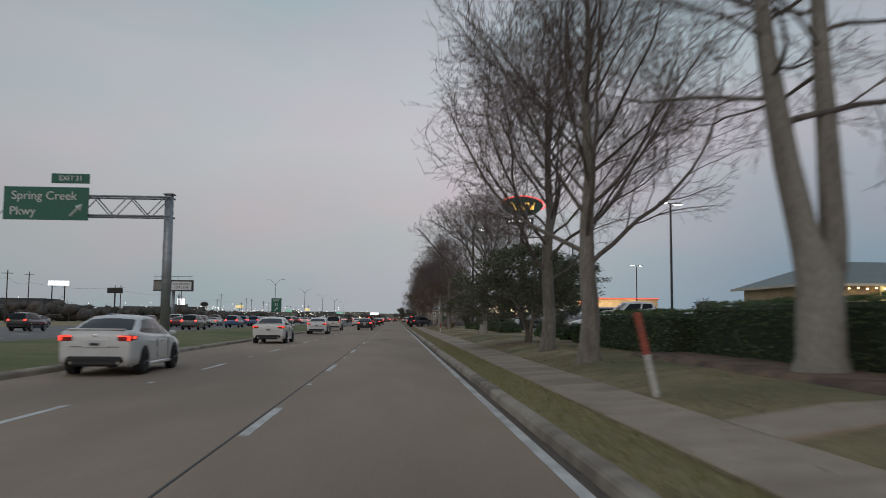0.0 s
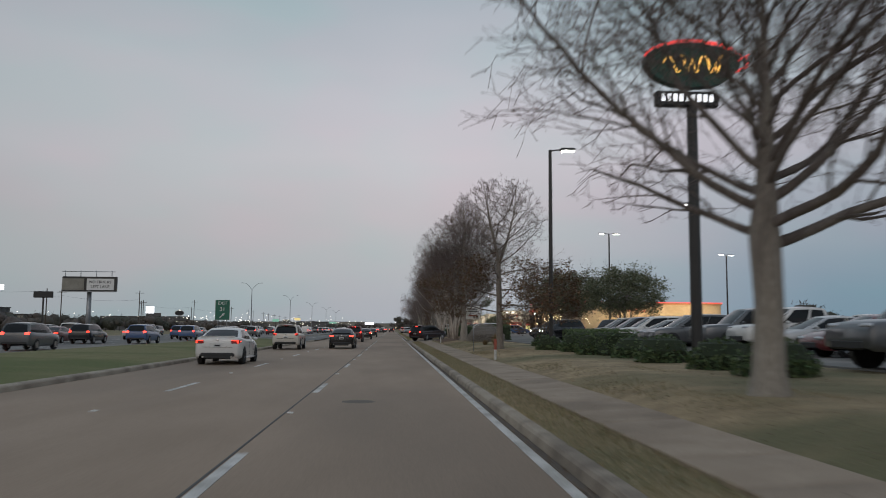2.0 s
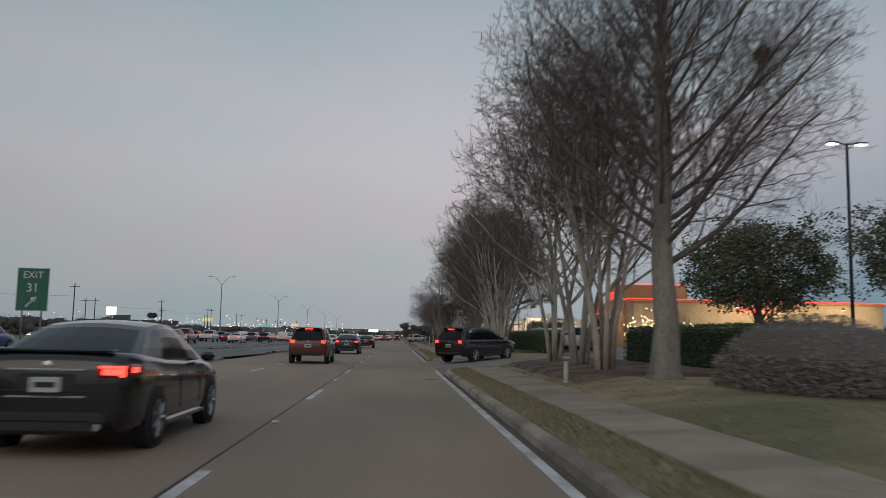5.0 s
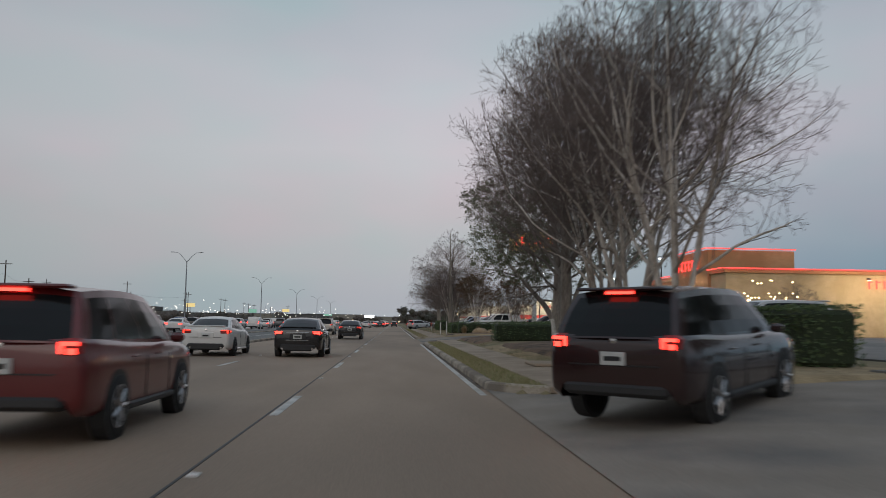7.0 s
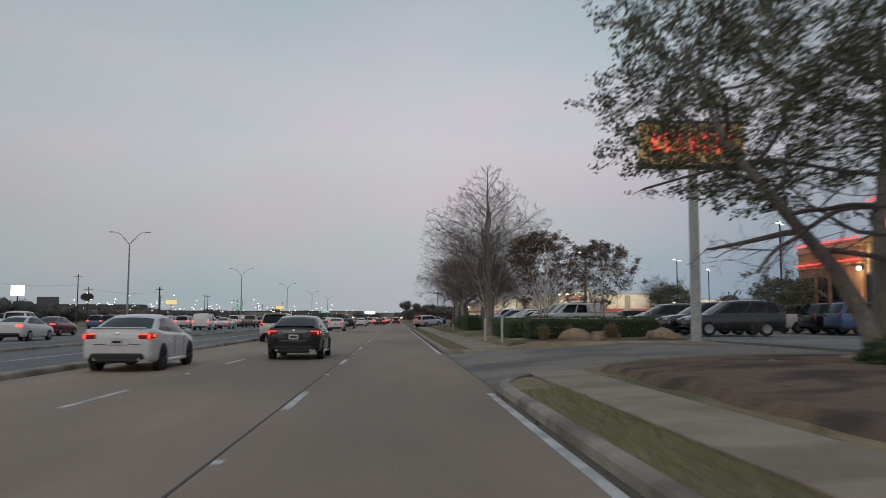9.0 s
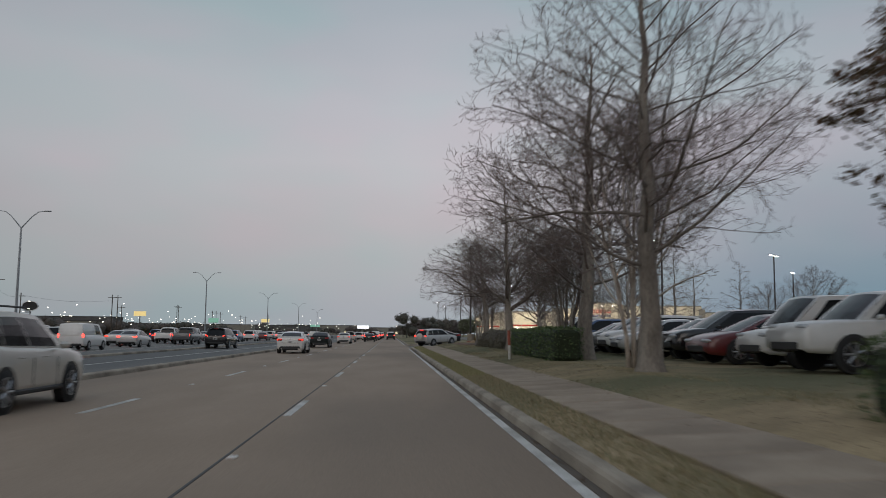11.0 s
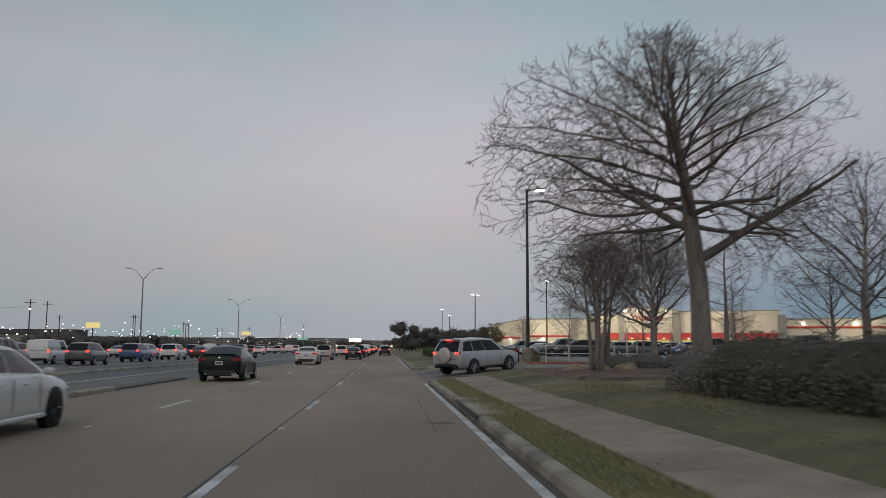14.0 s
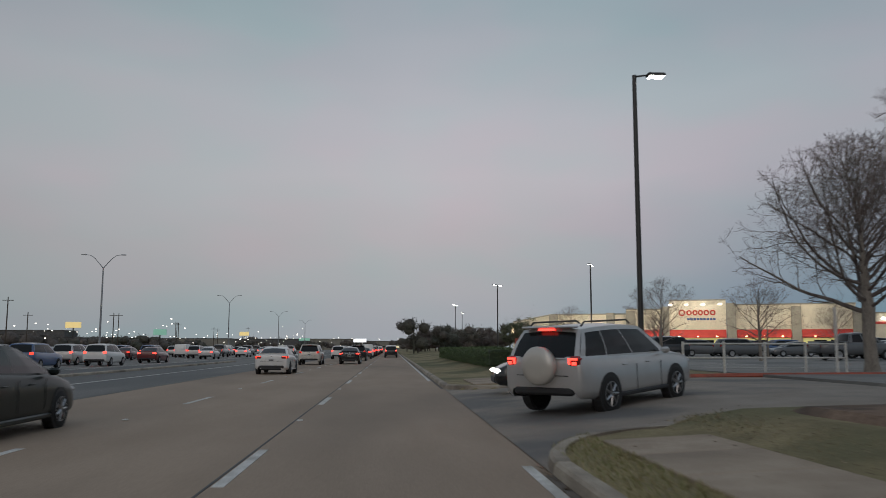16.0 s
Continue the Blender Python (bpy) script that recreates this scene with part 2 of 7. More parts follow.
M_OAKLEAF = leafy("dark_evergreen_leaf", (0.08, 0.10, 0.055), (0.145, 0.165, 0.095), (0.18, 0.18, 0.11))
M_REDLEAF = leafy("dry_russet_leaf", (0.13, 0.06, 0.035), (0.21, 0.11, 0.06), (0.10, 0.085, 0.045))
M_HEDGE = leafy("clipped_hedge_leaf", (0.044, 0.088, 0.034), (0.092, 0.15, 0.060), (0.13, 0.165, 0.07))
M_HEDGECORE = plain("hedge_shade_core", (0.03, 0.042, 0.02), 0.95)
M_GREYSHRUB = leafy("grey_winter_twigs", (0.20, 0.172, 0.15), (0.27, 0.238, 0.21), (0.32, 0.285, 0.25))
M_BROWNHEDGE = leafy("winter_brown_shrub_leaf", (0.105, 0.094, 0.068), (0.15, 0.132, 0.10), (0.18, 0.165, 0.12))
M_GREYCORE = plain("grey_shrub_shade_core", (0.15, 0.132, 0.115), 0.95)
M_BROWNCORE = plain("brown_shrub_shade_core", (0.085, 0.072, 0.056), 0.95)
M_LITTER = leafy("fallen_leaf", (0.20, 0.13, 0.07), (0.34, 0.25, 0.15), (0.12, 0.08, 0.05))
M_STRAW = leafy("dry_ornamental_grass", (0.30, 0.22, 0.12), (0.42, 0.32, 0.19), (0.22, 0.15, 0.08))
M_BLADE = leafy("lawn_blade", (0.40, 0.325, 0.21), (0.30, 0.245, 0.155), (0.21, 0.20, 0.11))
M_BLADEG = leafy("green_verge_blade", (0.20, 0.215, 0.085), (0.27, 0.265, 0.12), (0.36, 0.30, 0.175))
M_FARWOOD = noisy("far_bare_wood", (0.105, 0.09, 0.082), (0.145, 0.122, 0.108), 0.5, 0.95, 3.0, 0.6, c3=(0.08, 0.084, 0.066), big=0.06, bdist=0.2)
M_GALV = noisy("galvanised_steel", (0.36, 0.37, 0.38), (0.28, 0.29, 0.30), 3, 0.45, 30, 0.05, metal=0.6)
M_DARKPOLE = plain("dark_bronze_paint", (0.035, 0.032, 0.03), 0.5)
M_WHITEPOLE = noisy("white_painted_steel", (0.62, 0.60, 0.56), (0.50, 0.48, 0.44), 4, 0.5, 30, 0.05)
M_REDPAINT = noisy("faded_red_paint", (0.42, 0.10, 0.06), (0.30, 0.09, 0.06), 5, 0.6, 30, 0.05)
M_WHITE = plain("white_sign_face", (0.72, 0.71, 0.69), 0.5)
M_GREEN = plain("green_reflective_sheet", (0.015, 0.135, 0.085), 0.45)
M_BLACK = plain("black_paint", (0.015, 0.015, 0.016), 0.5)
M_RUBBER = plain("tyre_rubber", (0.018, 0.018, 0.018), 0.85)
M_RIM = plain("alloy_rim", (0.42, 0.42, 0.43), 0.3, 0.85)
M_RIMDARK = plain("dark_alloy_rim", (0.05, 0.05, 0.052), 0.35, 0.7)
M_GLASS = plain("tinted_car_glass", (0.010, 0.011, 0.012), 0.08, 0.0, 0.28)
M_CHROME = plain("chrome_trim", (0.6, 0.6, 0.6), 0.15, 1.0)
M_PLASTIC = plain("black_bumper_plastic", (0.025, 0.025, 0.026), 0.6)
M_TAIL = glow("lit_tail_light", (1.0, 0.055, 0.03), 1.8)
M_TAILOFF = plain("red_lens", (0.30, 0.02, 0.02), 0.2)
M_BRAKE = glow("brake_light", (1.0, 0.045, 0.03), 4.2)
M_HEAD = glow("lit_head_light", (1.0, 0.95, 0.85), 5.0)
M_LENS = plain("clear_lamp_lens", (0.55, 0.56, 0.58), 0.12, 0.2)
M_PLATE = plain("number_plate", (0.55, 0.56, 0.55), 0.5)
M_FARLAMP = glow("far_city_lamp", (1.0, 0.93, 0.82), 3.0)
M_LAMPHEAD = glow("lit_lamp_head", (1.0, 0.97, 0.90), 14.0)
M_NEON = glow("red_neon", (1.0, 0.06, 0.05), 1.7)
M_NEONY = glow("yellow_neon", (1.0, 0.55, 0.12), 1.6)
M_STRING = glow("warm_string_bulb", (1.0, 0.70, 0.35), 9.0)
M_SIGNLIT = glow("lit_white_sign", (0.95, 0.97, 1.0), 1.1)
M_SIGNYEL = glow("yellow_sign_and_post_glow", (0.95, 0.72, 0.30), 0.55)
M_SIGNGREEN = glow("lit_green_sign", (0.30, 0.62, 0.48), 0.30)
M_STUCCO = noisy("ochre_stucco", (0.58, 0.435, 0.26), (0.64, 0.49, 0.30), 2, 0.9, 40, 0.3, c3=(0.52, 0.38, 0.22), big=0.3)
M_STUCCO2 = noisy("terracotta_stucco", (0.55, 0.30, 0.15), (0.60, 0.34, 0.18), 2, 0.9, 40, 0.3, c3=(0.48, 0.25, 0.12), big=0.3)
M_CREAM = noisy("cream_block_wall", (0.60, 0.55, 0.44), (0.66, 0.60, 0.49), 1.2, 0.9, 30, 0.2, c3=(0.54, 0.49, 0.39), big=0.2)
M_GREYWALL = noisy("grey_pilaster_block", (0.25, 0.235, 0.20), (0.30, 0.28, 0.24), 2, 0.9, 30, 0.2)
M_REDBAND = noisy("red_fascia_band", (0.50, 0.045, 0.035), (0.42, 0.04, 0.03), 2, 0.6, 30, 0.05)
M_WARMWIN = glow("lit_shop_window", (1.0, 0.82, 0.50), 0.9)
M_BLUESIGN = plain("blue_sign_paint", (0.03, 0.08, 0.25), 0.5)
M_BOARD = plain("reflective_white_board", (0.86, 0.86, 0.84), 0.5)
M_ROOFG = noisy("grey_green_metal_roof", (0.16, 0.19, 0.18), (0.20, 0.23, 0.22), 2, 0.6, 20, 0.1)
M_DARKBLD = noisy("far_grey_wall", (0.10, 0.10, 0.105), (0.14, 0.135, 0.13), 0.6, 0.9, 10, 0.0)
M_STONE = noisy("tan_boulder", (0.42, 0.30, 0.18), (0.33, 0.23, 0.14), 4, 0.95, 30, 0.8, c3=(0.26, 0.19, 0.13), big=1.0)
M_WOOD = noisy("weathered_pole_wood", (0.10, 0.08, 0.065), (0.07, 0.056, 0.045), 3, 0.95, 30, 0.2)


# ---- mesh helpers ----
class MB:
    """Gathers vertices and faces of one mesh."""

    def __init__(self):
        self.v, self.f = [], []

    def box(self, cx, cy, cz, sx, sy, sz, bev=0.0, rz=0.0):
        c_, s_ = math.cos(rz), math.sin(rz)
        b = min(bev, sx * 0.45, sy * 0.45, sz * 0.45)
        k = len(self.v)
        hx, hy, hz = sx / 2, sy / 2, sz / 2
        if b <= 0:
            ring = [(-hx, -hy), (hx, -hy), (hx, hy), (-hx, hy)]
            levels = [(-hz, 0.0), (hz, 0.0)]
        else:
            ring = [(-hx + b, -hy), (hx - b, -hy), (hx, -hy + b), (hx, hy - b), (hx - b, hy), (-hx + b, hy), (-hx, hy - b), (-hx, -hy + b)]
            levels = [(-hz, b), (-hz + b, 0.0), (hz - b, 0.0), (hz, b)]
        m = len(ring)
        for z, ins in levels:
            for x, y in ring:
                x = x - math.copysign(min(ins, abs(x)), x)
                y = y - math.copysign(min(ins, abs(y)), y)
                self.v.append((cx + x * c_ - y * s_, cy + x * s_ + y * c_, cz + z))
        for i in range(len(levels) - 1):
            for j in range(m):
                a = k + i * m + j
                b2 = k + i * m + (j + 1) % m
                self.f.append((a, b2, b2 + m, a + m))
        self.f.append(tuple(k + j for j in reversed(range(m))))
        self.f.append(tuple(k + (len(levels) - 1) * m + j for j in range(m)))
        return self

    def tube(self, pts, rads, sides=6, cap=True):
        k = len(self.v)
        pts = [Vector(p) for p in pts]
        n = len(pts)
        for i, p in enumerate(pts):
            d = (pts[min(i + 1, n - 1)] - pts[max(i - 1, 0)])
            d = d.normalized() if d.length > 1e-9 else Vector((0, 0, 1))
            a = d.cross(Vector((0.3, 0.9, 0.31)) if abs(d.z) > 0.9 else Vector((0, 0, 1))).normalized()
            b = d.cross(a)
            for j in range(sides):
                q = 2 * math.pi * j / sides
                self.v.append(tuple(p + (a * math.cos(q) + b * math.sin(q)) * rads[i]))
        for i in range(n - 1):
            for j in range(sides):
                a = k + i * sides + j
                b = k + i * sides + (j + 1) % sides
                self.f.append((a, b, b + sides, a + sides))
        if cap:
            self.f.append(tuple(k + j for j in reversed(range(sides))))
            self.f.append(tuple(k + (n - 1) * sides + j for j in range(sides)))
        return self

    def lathe(self, prof, sides=20, axis="z", at=(0, 0, 0)):
        """prof: (radius, height) rows, turned about an axis."""
        k = len(self.v)
        for r, h in prof:
            for j in range(sides):
                q = 2 * math.pi * j / sides
                a, b = r * math.cos(q), r * math.sin(q)
                p = (a, b, h) if axis == "z" else ((h, a, b) if axis == "x" else (b, h, a))
                self.v.append((p[0] + at[0], p[1] + at[1], p[2] + at[2]))
        for i in range(len(prof) - 1):
            for j in range(sides):
                a = k + i * sides + j
                b = k + i * sides + (j + 1) % sides
                self.f.append((a, b, b + sides, a + sides))
        self.f.append(tuple(k + j for j in reversed(range(sides))))
        self.f.append(tuple(k + (len(prof) - 1) * sides + j for j in range(sides)))
        return self

    def quad(self, a, b, c, d):
        k = len(self.v)
        self.v += [tuple(a), tuple(b), tuple(c), tuple(d)]
        self.f.append((k, k + 1, k + 2, k + 3))
        return self

    def grid(self, rows):
        """rows: lists of points of equal length."""
        k, m = len(self.v), len(rows[0])
        for r in rows:
            self.v += [tuple(p) for p in r]
        for i in range(len(rows) - 1):
            for j in range(m - 1):
                a = k + i * m + j
                self.f.append((a, a + 1, a + m + 1, a + m))
        return self

    def mesh(self, name, smooth=False):
        me = bpy.data.meshes.new(name)
        me.from_pydata(self.v, [], self.f)
        me.update()
        if smooth:
            me.polygons.foreach_set("use_smooth", [True] * len(me.polygons))
        return me


def part(name, mb, mat, parent=None, label="", smooth=False, at=None):
    """Links one mesh object, under a thing or a part if one is given."""
    me = mb if isinstance(mb, bpy.types.Mesh) else mb.mesh(name, smooth)
    if not me.materials:
        me.materials.append(mat)
    ob = new(name, me)
    if at:
        ob.location = at
    if parent:
        ob.parent = parent
    if label:
        ob["label"] = label
    return ob


def thing(name, label, category, group="", m=None, kind=""):
    e = new(name)
    e.empty_display_size = 0.2
    if m:
        e.matrix_basis = m
    return tagged(e, label, category, group, kind)


def text_mesh(name, text, size, depth):
    cu = bpy.data.curves.new(name, "FONT")
    cu.body, cu.size, cu.extrude = text, size, depth
    cu.align_x, cu.align_y = "CENTER", "CENTER"
    tmp = bpy.data.objects.new(name, cu)
    me = bpy.data.meshes.new_from_object(tmp)
    bpy.data.objects.remove(tmp)
    xs = [v.co.x for v in me.vertices]
    return me, max(xs) - min(xs)


def lettering(name, text, size, mat, parent, m, depth=0.01):
    """Raised lettering centred on m, each word a part of its own."""
    words = text.split()
    whole = text_mesh(name, text, size, depth)[1]
    for k, word in enumerate(words):
        me, w = text_mesh(name, word, size, depth)
        right = text_mesh(name, " ".join(words[:k + 1]), size, depth)[1] - whole / 2
        me.materials.clear()
        me.materials.append(mat)
        ob = new(name, me)
        ob.parent = parent
        ob.matrix_basis = m @ Matrix.Translation((right - w / 2, 0, 0))


# ---- the lie of the land ----
DRIVES = [(113.0, 123.8), (164.5, 176.0), (260.2, 272.8)]


FLARE = 3.4


def flare(x):
    """How far a driveway mouth widens towards the road."""
    d = min(FLARE, max(0.0, x - 1.60))
    return FLARE - math.sqrt(max(0.0, FLARE ** 2 - (FLARE - d) ** 2))


def in_drive(y, x=3.1):
    return any(a - flare(x) <= y <= b + flare(x) for a, b in DRIVES)


def gz(x, y):
    """Height of the ground east of the kerb."""
    prof = [(1.76, 0.15), (2.5, 0.20), (3.75, 0.27), (5.2, 0.50), (8.5, 0.55), (60, 0.6), (3000, 0.6)]
    low = [(1.6, 0.0), (1.9, 0.03), (3.75, 0.2), (5.2, 0.32), (8.5, 0.5), (60, 0.6), (3000, 0.6)]
    pf = low if in_drive(y, x) else prof
    return float(np.interp(x, [p[0] for p in pf], [p[1] for p in pf]))


# ---- ground, roads, kerbs ----
XS = [-2500, -600, -150, -60, -47, -46.8, -9.3, -9.0, 1.64, 1.78, 2.2, 2.5, 3.1, 3.75, 4.4, 5.2, 6.5, 8.5, 12, 20, 40, 80, 200, 700, 2500]
YS = [-1500, -300, -80] + [-40 + 0.5 * i for i in range(681)] + [320, 350, 400, 500, 700, 1200, 4000]


def ground_z(x, y):
    if x < -46.9:
        return 0.0
    if x < 1.7:
        return -0.12
    drop = 0.12 if (in_drive(y, x) and x < 9) else (0.02 if 2.4 < x < 3.8 else 0.0)
    bumpy = 0.035 * noise.noise((x * 0.35, y * 0.35, 3.0)) if x > 4 else 0.0
    return gz(x, y) - drop + bumpy


mb = MB().grid([[(x, y, ground_z(x, y)) for x in XS] for y in YS])
ground = part("ground", mb, M_GROUND)
tagged(ground, "brown dormant lawn rising from the verge", "ground", kind="structure")

Y0, Y1 = -60.0, 700.0
road = part("road", MB().box(-3.565, (Y0 + Y1) / 2, -0.1, 10.47, Y1 - Y0, 0.2), M_ROAD)
tagged(road, "three-lane frontage road of worn tan-grey concrete", "road", kind="structure")
freeway = part("freeway", MB().box(-33.4, (Y0 + 1500) / 2, -0.1, 27.0, 1500 - Y0, 0.2), M_FWY)
tagged(freeway, "wide grey concrete freeway beyond the median", "freeway", kind="structure")
# ramp between freeway and frontage road
rp = MB().grid([[(xa, y, 0.012), (xb, y, 0.012)] for y, xa, xb in ((96, -19.9, -18.5), (110, -19.9, -14.5), (122, -19.9, -10.2), (140, -19.9, -9.05), (420, -19.9, -9.05), (700, -19.9, -9.05))])
ramp = part("ramp", rp, M_RAMP)
tagged(ramp, "grey concrete ramp lane beside the freeway", "ramp", kind="structure")
med_rows = []
for i in range(60):
    y = -60 + i * 3.3
    xa = -19.9
    xb = float(np.interp(y, [96, 110, 122, 135], [-9.12, -9.12, -10.0, -19.8]))
    wm = xb - xa
    med_rows.append([(xa + wm * s, y, 0.02 + 0.16 * math.sin(math.pi * min(1, max(0, s))) * min(1, wm / 6) + 0.1) for s in (0, 0.15, 0.3, 0.5, 0.7, 0.85, 1)])
median = part("median", MB().grid(med_rows), M_MEDIAN, smooth=True)
tagged(median, "green mown grass median strip", "median", kind="structure")


def kerb_piece(y0, y1, x0, x1, h, taper0=False, taper1=False):
    ys = [y0]
    y = y0
    while y < y1 - 0.01:
        y = min(y1, y + 3.0)
        ys.append(y)
    rows = []
    for y in ys:
        hh = h
        if (taper0 and y == y0) or (taper1 and y == y1):
            hh = 0.02
        s = 1 if x1 > x0 else -1
        rows.append([(x0, y, -0.02), (x0 + s * 0.02, y, hh - 0.04), (x0 + s * 0.05, y, hh - 0.008), (x0 + s * 0.09, y, hh + 0.004), (x1, y, hh + 0.004), (x1, y, -0.1)])
    if x1 < x0:
        rows = [list(reversed(r)) for r in rows]
    m = MB().grid(rows)
    m.f = [tuple(reversed(f)) for f in m.f]
    return m


edges_ = [-40.0] + [v for a_, b_ in DRIVES for v in (a_ - FLARE, b_ + FLARE)] + [420.0]
for i in range(0, len(edges_), 2):
    k = part("kerb", kerb_piece(edges_[i], edges_[i + 1], 1.60, 1.80, 0.15), M_KERB)
    tagged(k, "stained concrete kerb beside the verge", "kerb", "kerbs", "structure")
    # dark strip along the kerb foot
    g = part("gutter", MB().box(1.552, (edges_[i] + edges_[i + 1]) / 2, 0.002, 0.10, edges_[i + 1] - edges_[i], 0.004), M_TAR)
    tagged(g, "dark gutter strip at the kerb foot", "gutter", kind="structure")
for ya, yb, xa in ((-60, 122, -8.82), (140, 252, -8.85), (150, 330, -15.6)):
    k = part("kerb", kerb_piece(ya, yb, xa, xa - 0.3, 0.14), M_KERB)
    tagged(k, "low concrete kerb along the median", "kerb", "kerbs", "structure")
fill_ = part("gutter", MB().box(-8.94, 476, -0.03, 0.32, 448, 0.072), M_RAMP)
tagged(fill_, "flat concrete strip between road and ramp", "gutter", kind="structure")
for ya, yb, xa in ((140, 262, -9.3), (150, 330, -16.1)):
    g = part("gutter", MB().box(xa, (ya + yb) / 2, 0.03, 0.7, yb - ya, 0.04), M_TAR)
    tagged(g, "dark weathered strip behind the kerb", "gutter", kind="structure")
# curved kerb returns at the driveways, and the driveway aprons
for (ya, yb) in DRIVES:
    for y_end, sgn in ((ya, 1), (yb, -1)):
        rows = []
        for i in range(17):
            a = math.pi / 2 * i / 16
            cx, cy = 1.60 + FLARE, y_end - sgn * FLARE
            ca, sa = -math.cos(a), sgn * math.sin(a)
            top = 0.155 + 0.20 * i / 16
            low_ = 0.0 + 0.24 * i / 16
            top = max(low_ + 0.02, top - 0.10 * (i / 16) ** 2)
            rows.append([(cx + ca * rr, cy + sa * rr, zz) for rr, zz in ((FLARE, low_ - 0.03), (FLARE - 0.02, top - 0.03), (FLARE - 0.06, top), (FLARE - 0.21, top + 0.004), (FLARE - 0.21, low_ - 0.1))])
        km = MB().grid(rows)
        if sgn > 0:
            km.f = [tuple(reversed(f)) for f in km.f]
        k = part("kerb_return", km, M_KERB)
        tagged(k, "curved concrete kerb return at a driveway", "kerb", "kerbs", "structure")
    xs_ = [1.60 + 0.2 * i for i in range(18)] + [5.2, 6.0, 7.0, 8.5, 12.0]
    rows = []
    for x in xs_:
        ext = flare(x) + 0.02
        rows.append([(x, (ya - ext) + (yb - ya + 2 * ext) * j / 12, max(0.012, gz(x, (ya + yb) / 2) + 0.012)) for j in range(13)])
    dm = MB().grid(rows)
    dm.f = [tuple(reversed(f)) for f in dm.f]
    d = part("driveway", dm, M_DRIVE, smooth=True)
    tagged(d, "concrete driveway apron into the parking lot", "driveway", "driveways", "structure")

# parking lots
for ya, yb, xa in ((14, 68, 11.0), (68, 125, 8.6), (125, 254, 11.8), (254, 420, 11.5)):
    n_ = int((yb - ya) / 4) + 1
    rows = [[(x, ya + (yb - ya) * i / n_, gz(x, -5) + (0.045 if j else -0.3)) for j, x in enumerate((xa - 0.02, xa, 20, 40, 60, 140))] for i in range(n_ + 1)]
    lot = part("parking_lot", MB().grid(rows), M_LOT)
    tagged(lot, "pale concrete parking lot behind the hedges", "parking lot", "parking lots", "structure")
# stall lines of the last lot
for i in range(14):
    ln = part("stall_line", MB().box(15.5, 276 + 2.8 * i, gz(15, -5) + 0.06, 5.0, 0.1, 0.006), M_LINE, None)
    tagged(ln, "white painted stall line on the parking lot", "road marking", "stall lines", "structure")

# markings, each painted piece a part of the road
dash_me = MB().box(0, 0, 0.003, 0.13, 3.05, 0.006).mesh("lane_dash")
marker_me = MB().box(0, 0, 0.012, 0.11, 0.1, 0.024, 0.01).mesh("lane_marker")
for lx, ph in ((-1.98, 0.0), (-5.40, 0.3)):
    for i in range(-3, 40):
        part("lane_dash", dash_me, M_LINE, road, at=(lx + 0.005, 12.2 * i + 1.52 + ph, 0))
        part("lane_marker", marker_me, M_WHITE, road, at=(lx, 12.2 * i + 7.6 + ph, 0))
    j = MB()
    for i in range(90 if lx > -3 else 0):
        w0 = 0.012 + 0.006 * noise.noise((i * 0.7, lx, 0))
        j.box(lx - 0.10, -58 + i * 6.0, 0.0025, 0.022 + 2 * w0 * 0.4, 6.02, 0.005)
    if lx > -3:
        part("joint", j, M_JOINT, road, "black sealed joint along the lane line")
edge_runs = [(-60, 113.3), (125.6, 161.2), (178.0, 257.5), (283, 420)]
for a, b in edge_runs:
    part("edge_line", MB().box(1.42, (a + b) / 2, 0.003, 0.13, b - a, 0.006), M_LINE, road)
crack = MB()
for i in range(9):
    crack.box(0.72 + 0.03 * noise.noise((i * 0.9, 3, 1)), 239.6 + i * 1.1, 0.0015, 0.016, 1.12, 0.003, 0, 0.03 * math.sin(i * 2.1))
part("crack", crack, M_JOINT, road, "dark crack in the concrete")
# black box on the kerb face, painted for the open slot's inner shade
inlet = part("drain_inlet", MB().box(1.618, 243.1, 0.085, 0.05, 5.0, 0.085), M_BLACK)
tagged(inlet, "long dark storm drain slot in the kerb", "drain", kind="structure")
part("drain_lid", MB().box(1.92, 243.1, 0.155, 0.60, 5.3, 0.05, 0.012), M_KERB, inlet, "pale concrete lid behind the slot")
for lx in (-24.5, -28.2, -31.9, -35.6):
    for i in range(-2, 36):
        part("lane_dash", dash_me, M_LINE, freeway, at=(lx, 12.2 * i + 4, 0.004))
for lx, ya, yb in ((-20.6, -60, 600), (-12.4, 150, 420)):
    part("edge_line", MB().box(lx, (ya + yb) / 2, 0.016, 0.13, yb - ya, 0.008), M_LINE, freeway)
# road patch stains
for px_, py_, sx_, sy_ in ((0.9, 240.5, 0.55, 1.0), (-0.9, 46.5, 0.7, 0.9), (0.95, 106.5, 0.5, 1.6)):
    part("patch", MB().tube([(px_, py_, 0.001), (px_, py_, 0.004)], [sx_ * 0.5, sx_ * 0.48], 9), M_TAR, road)


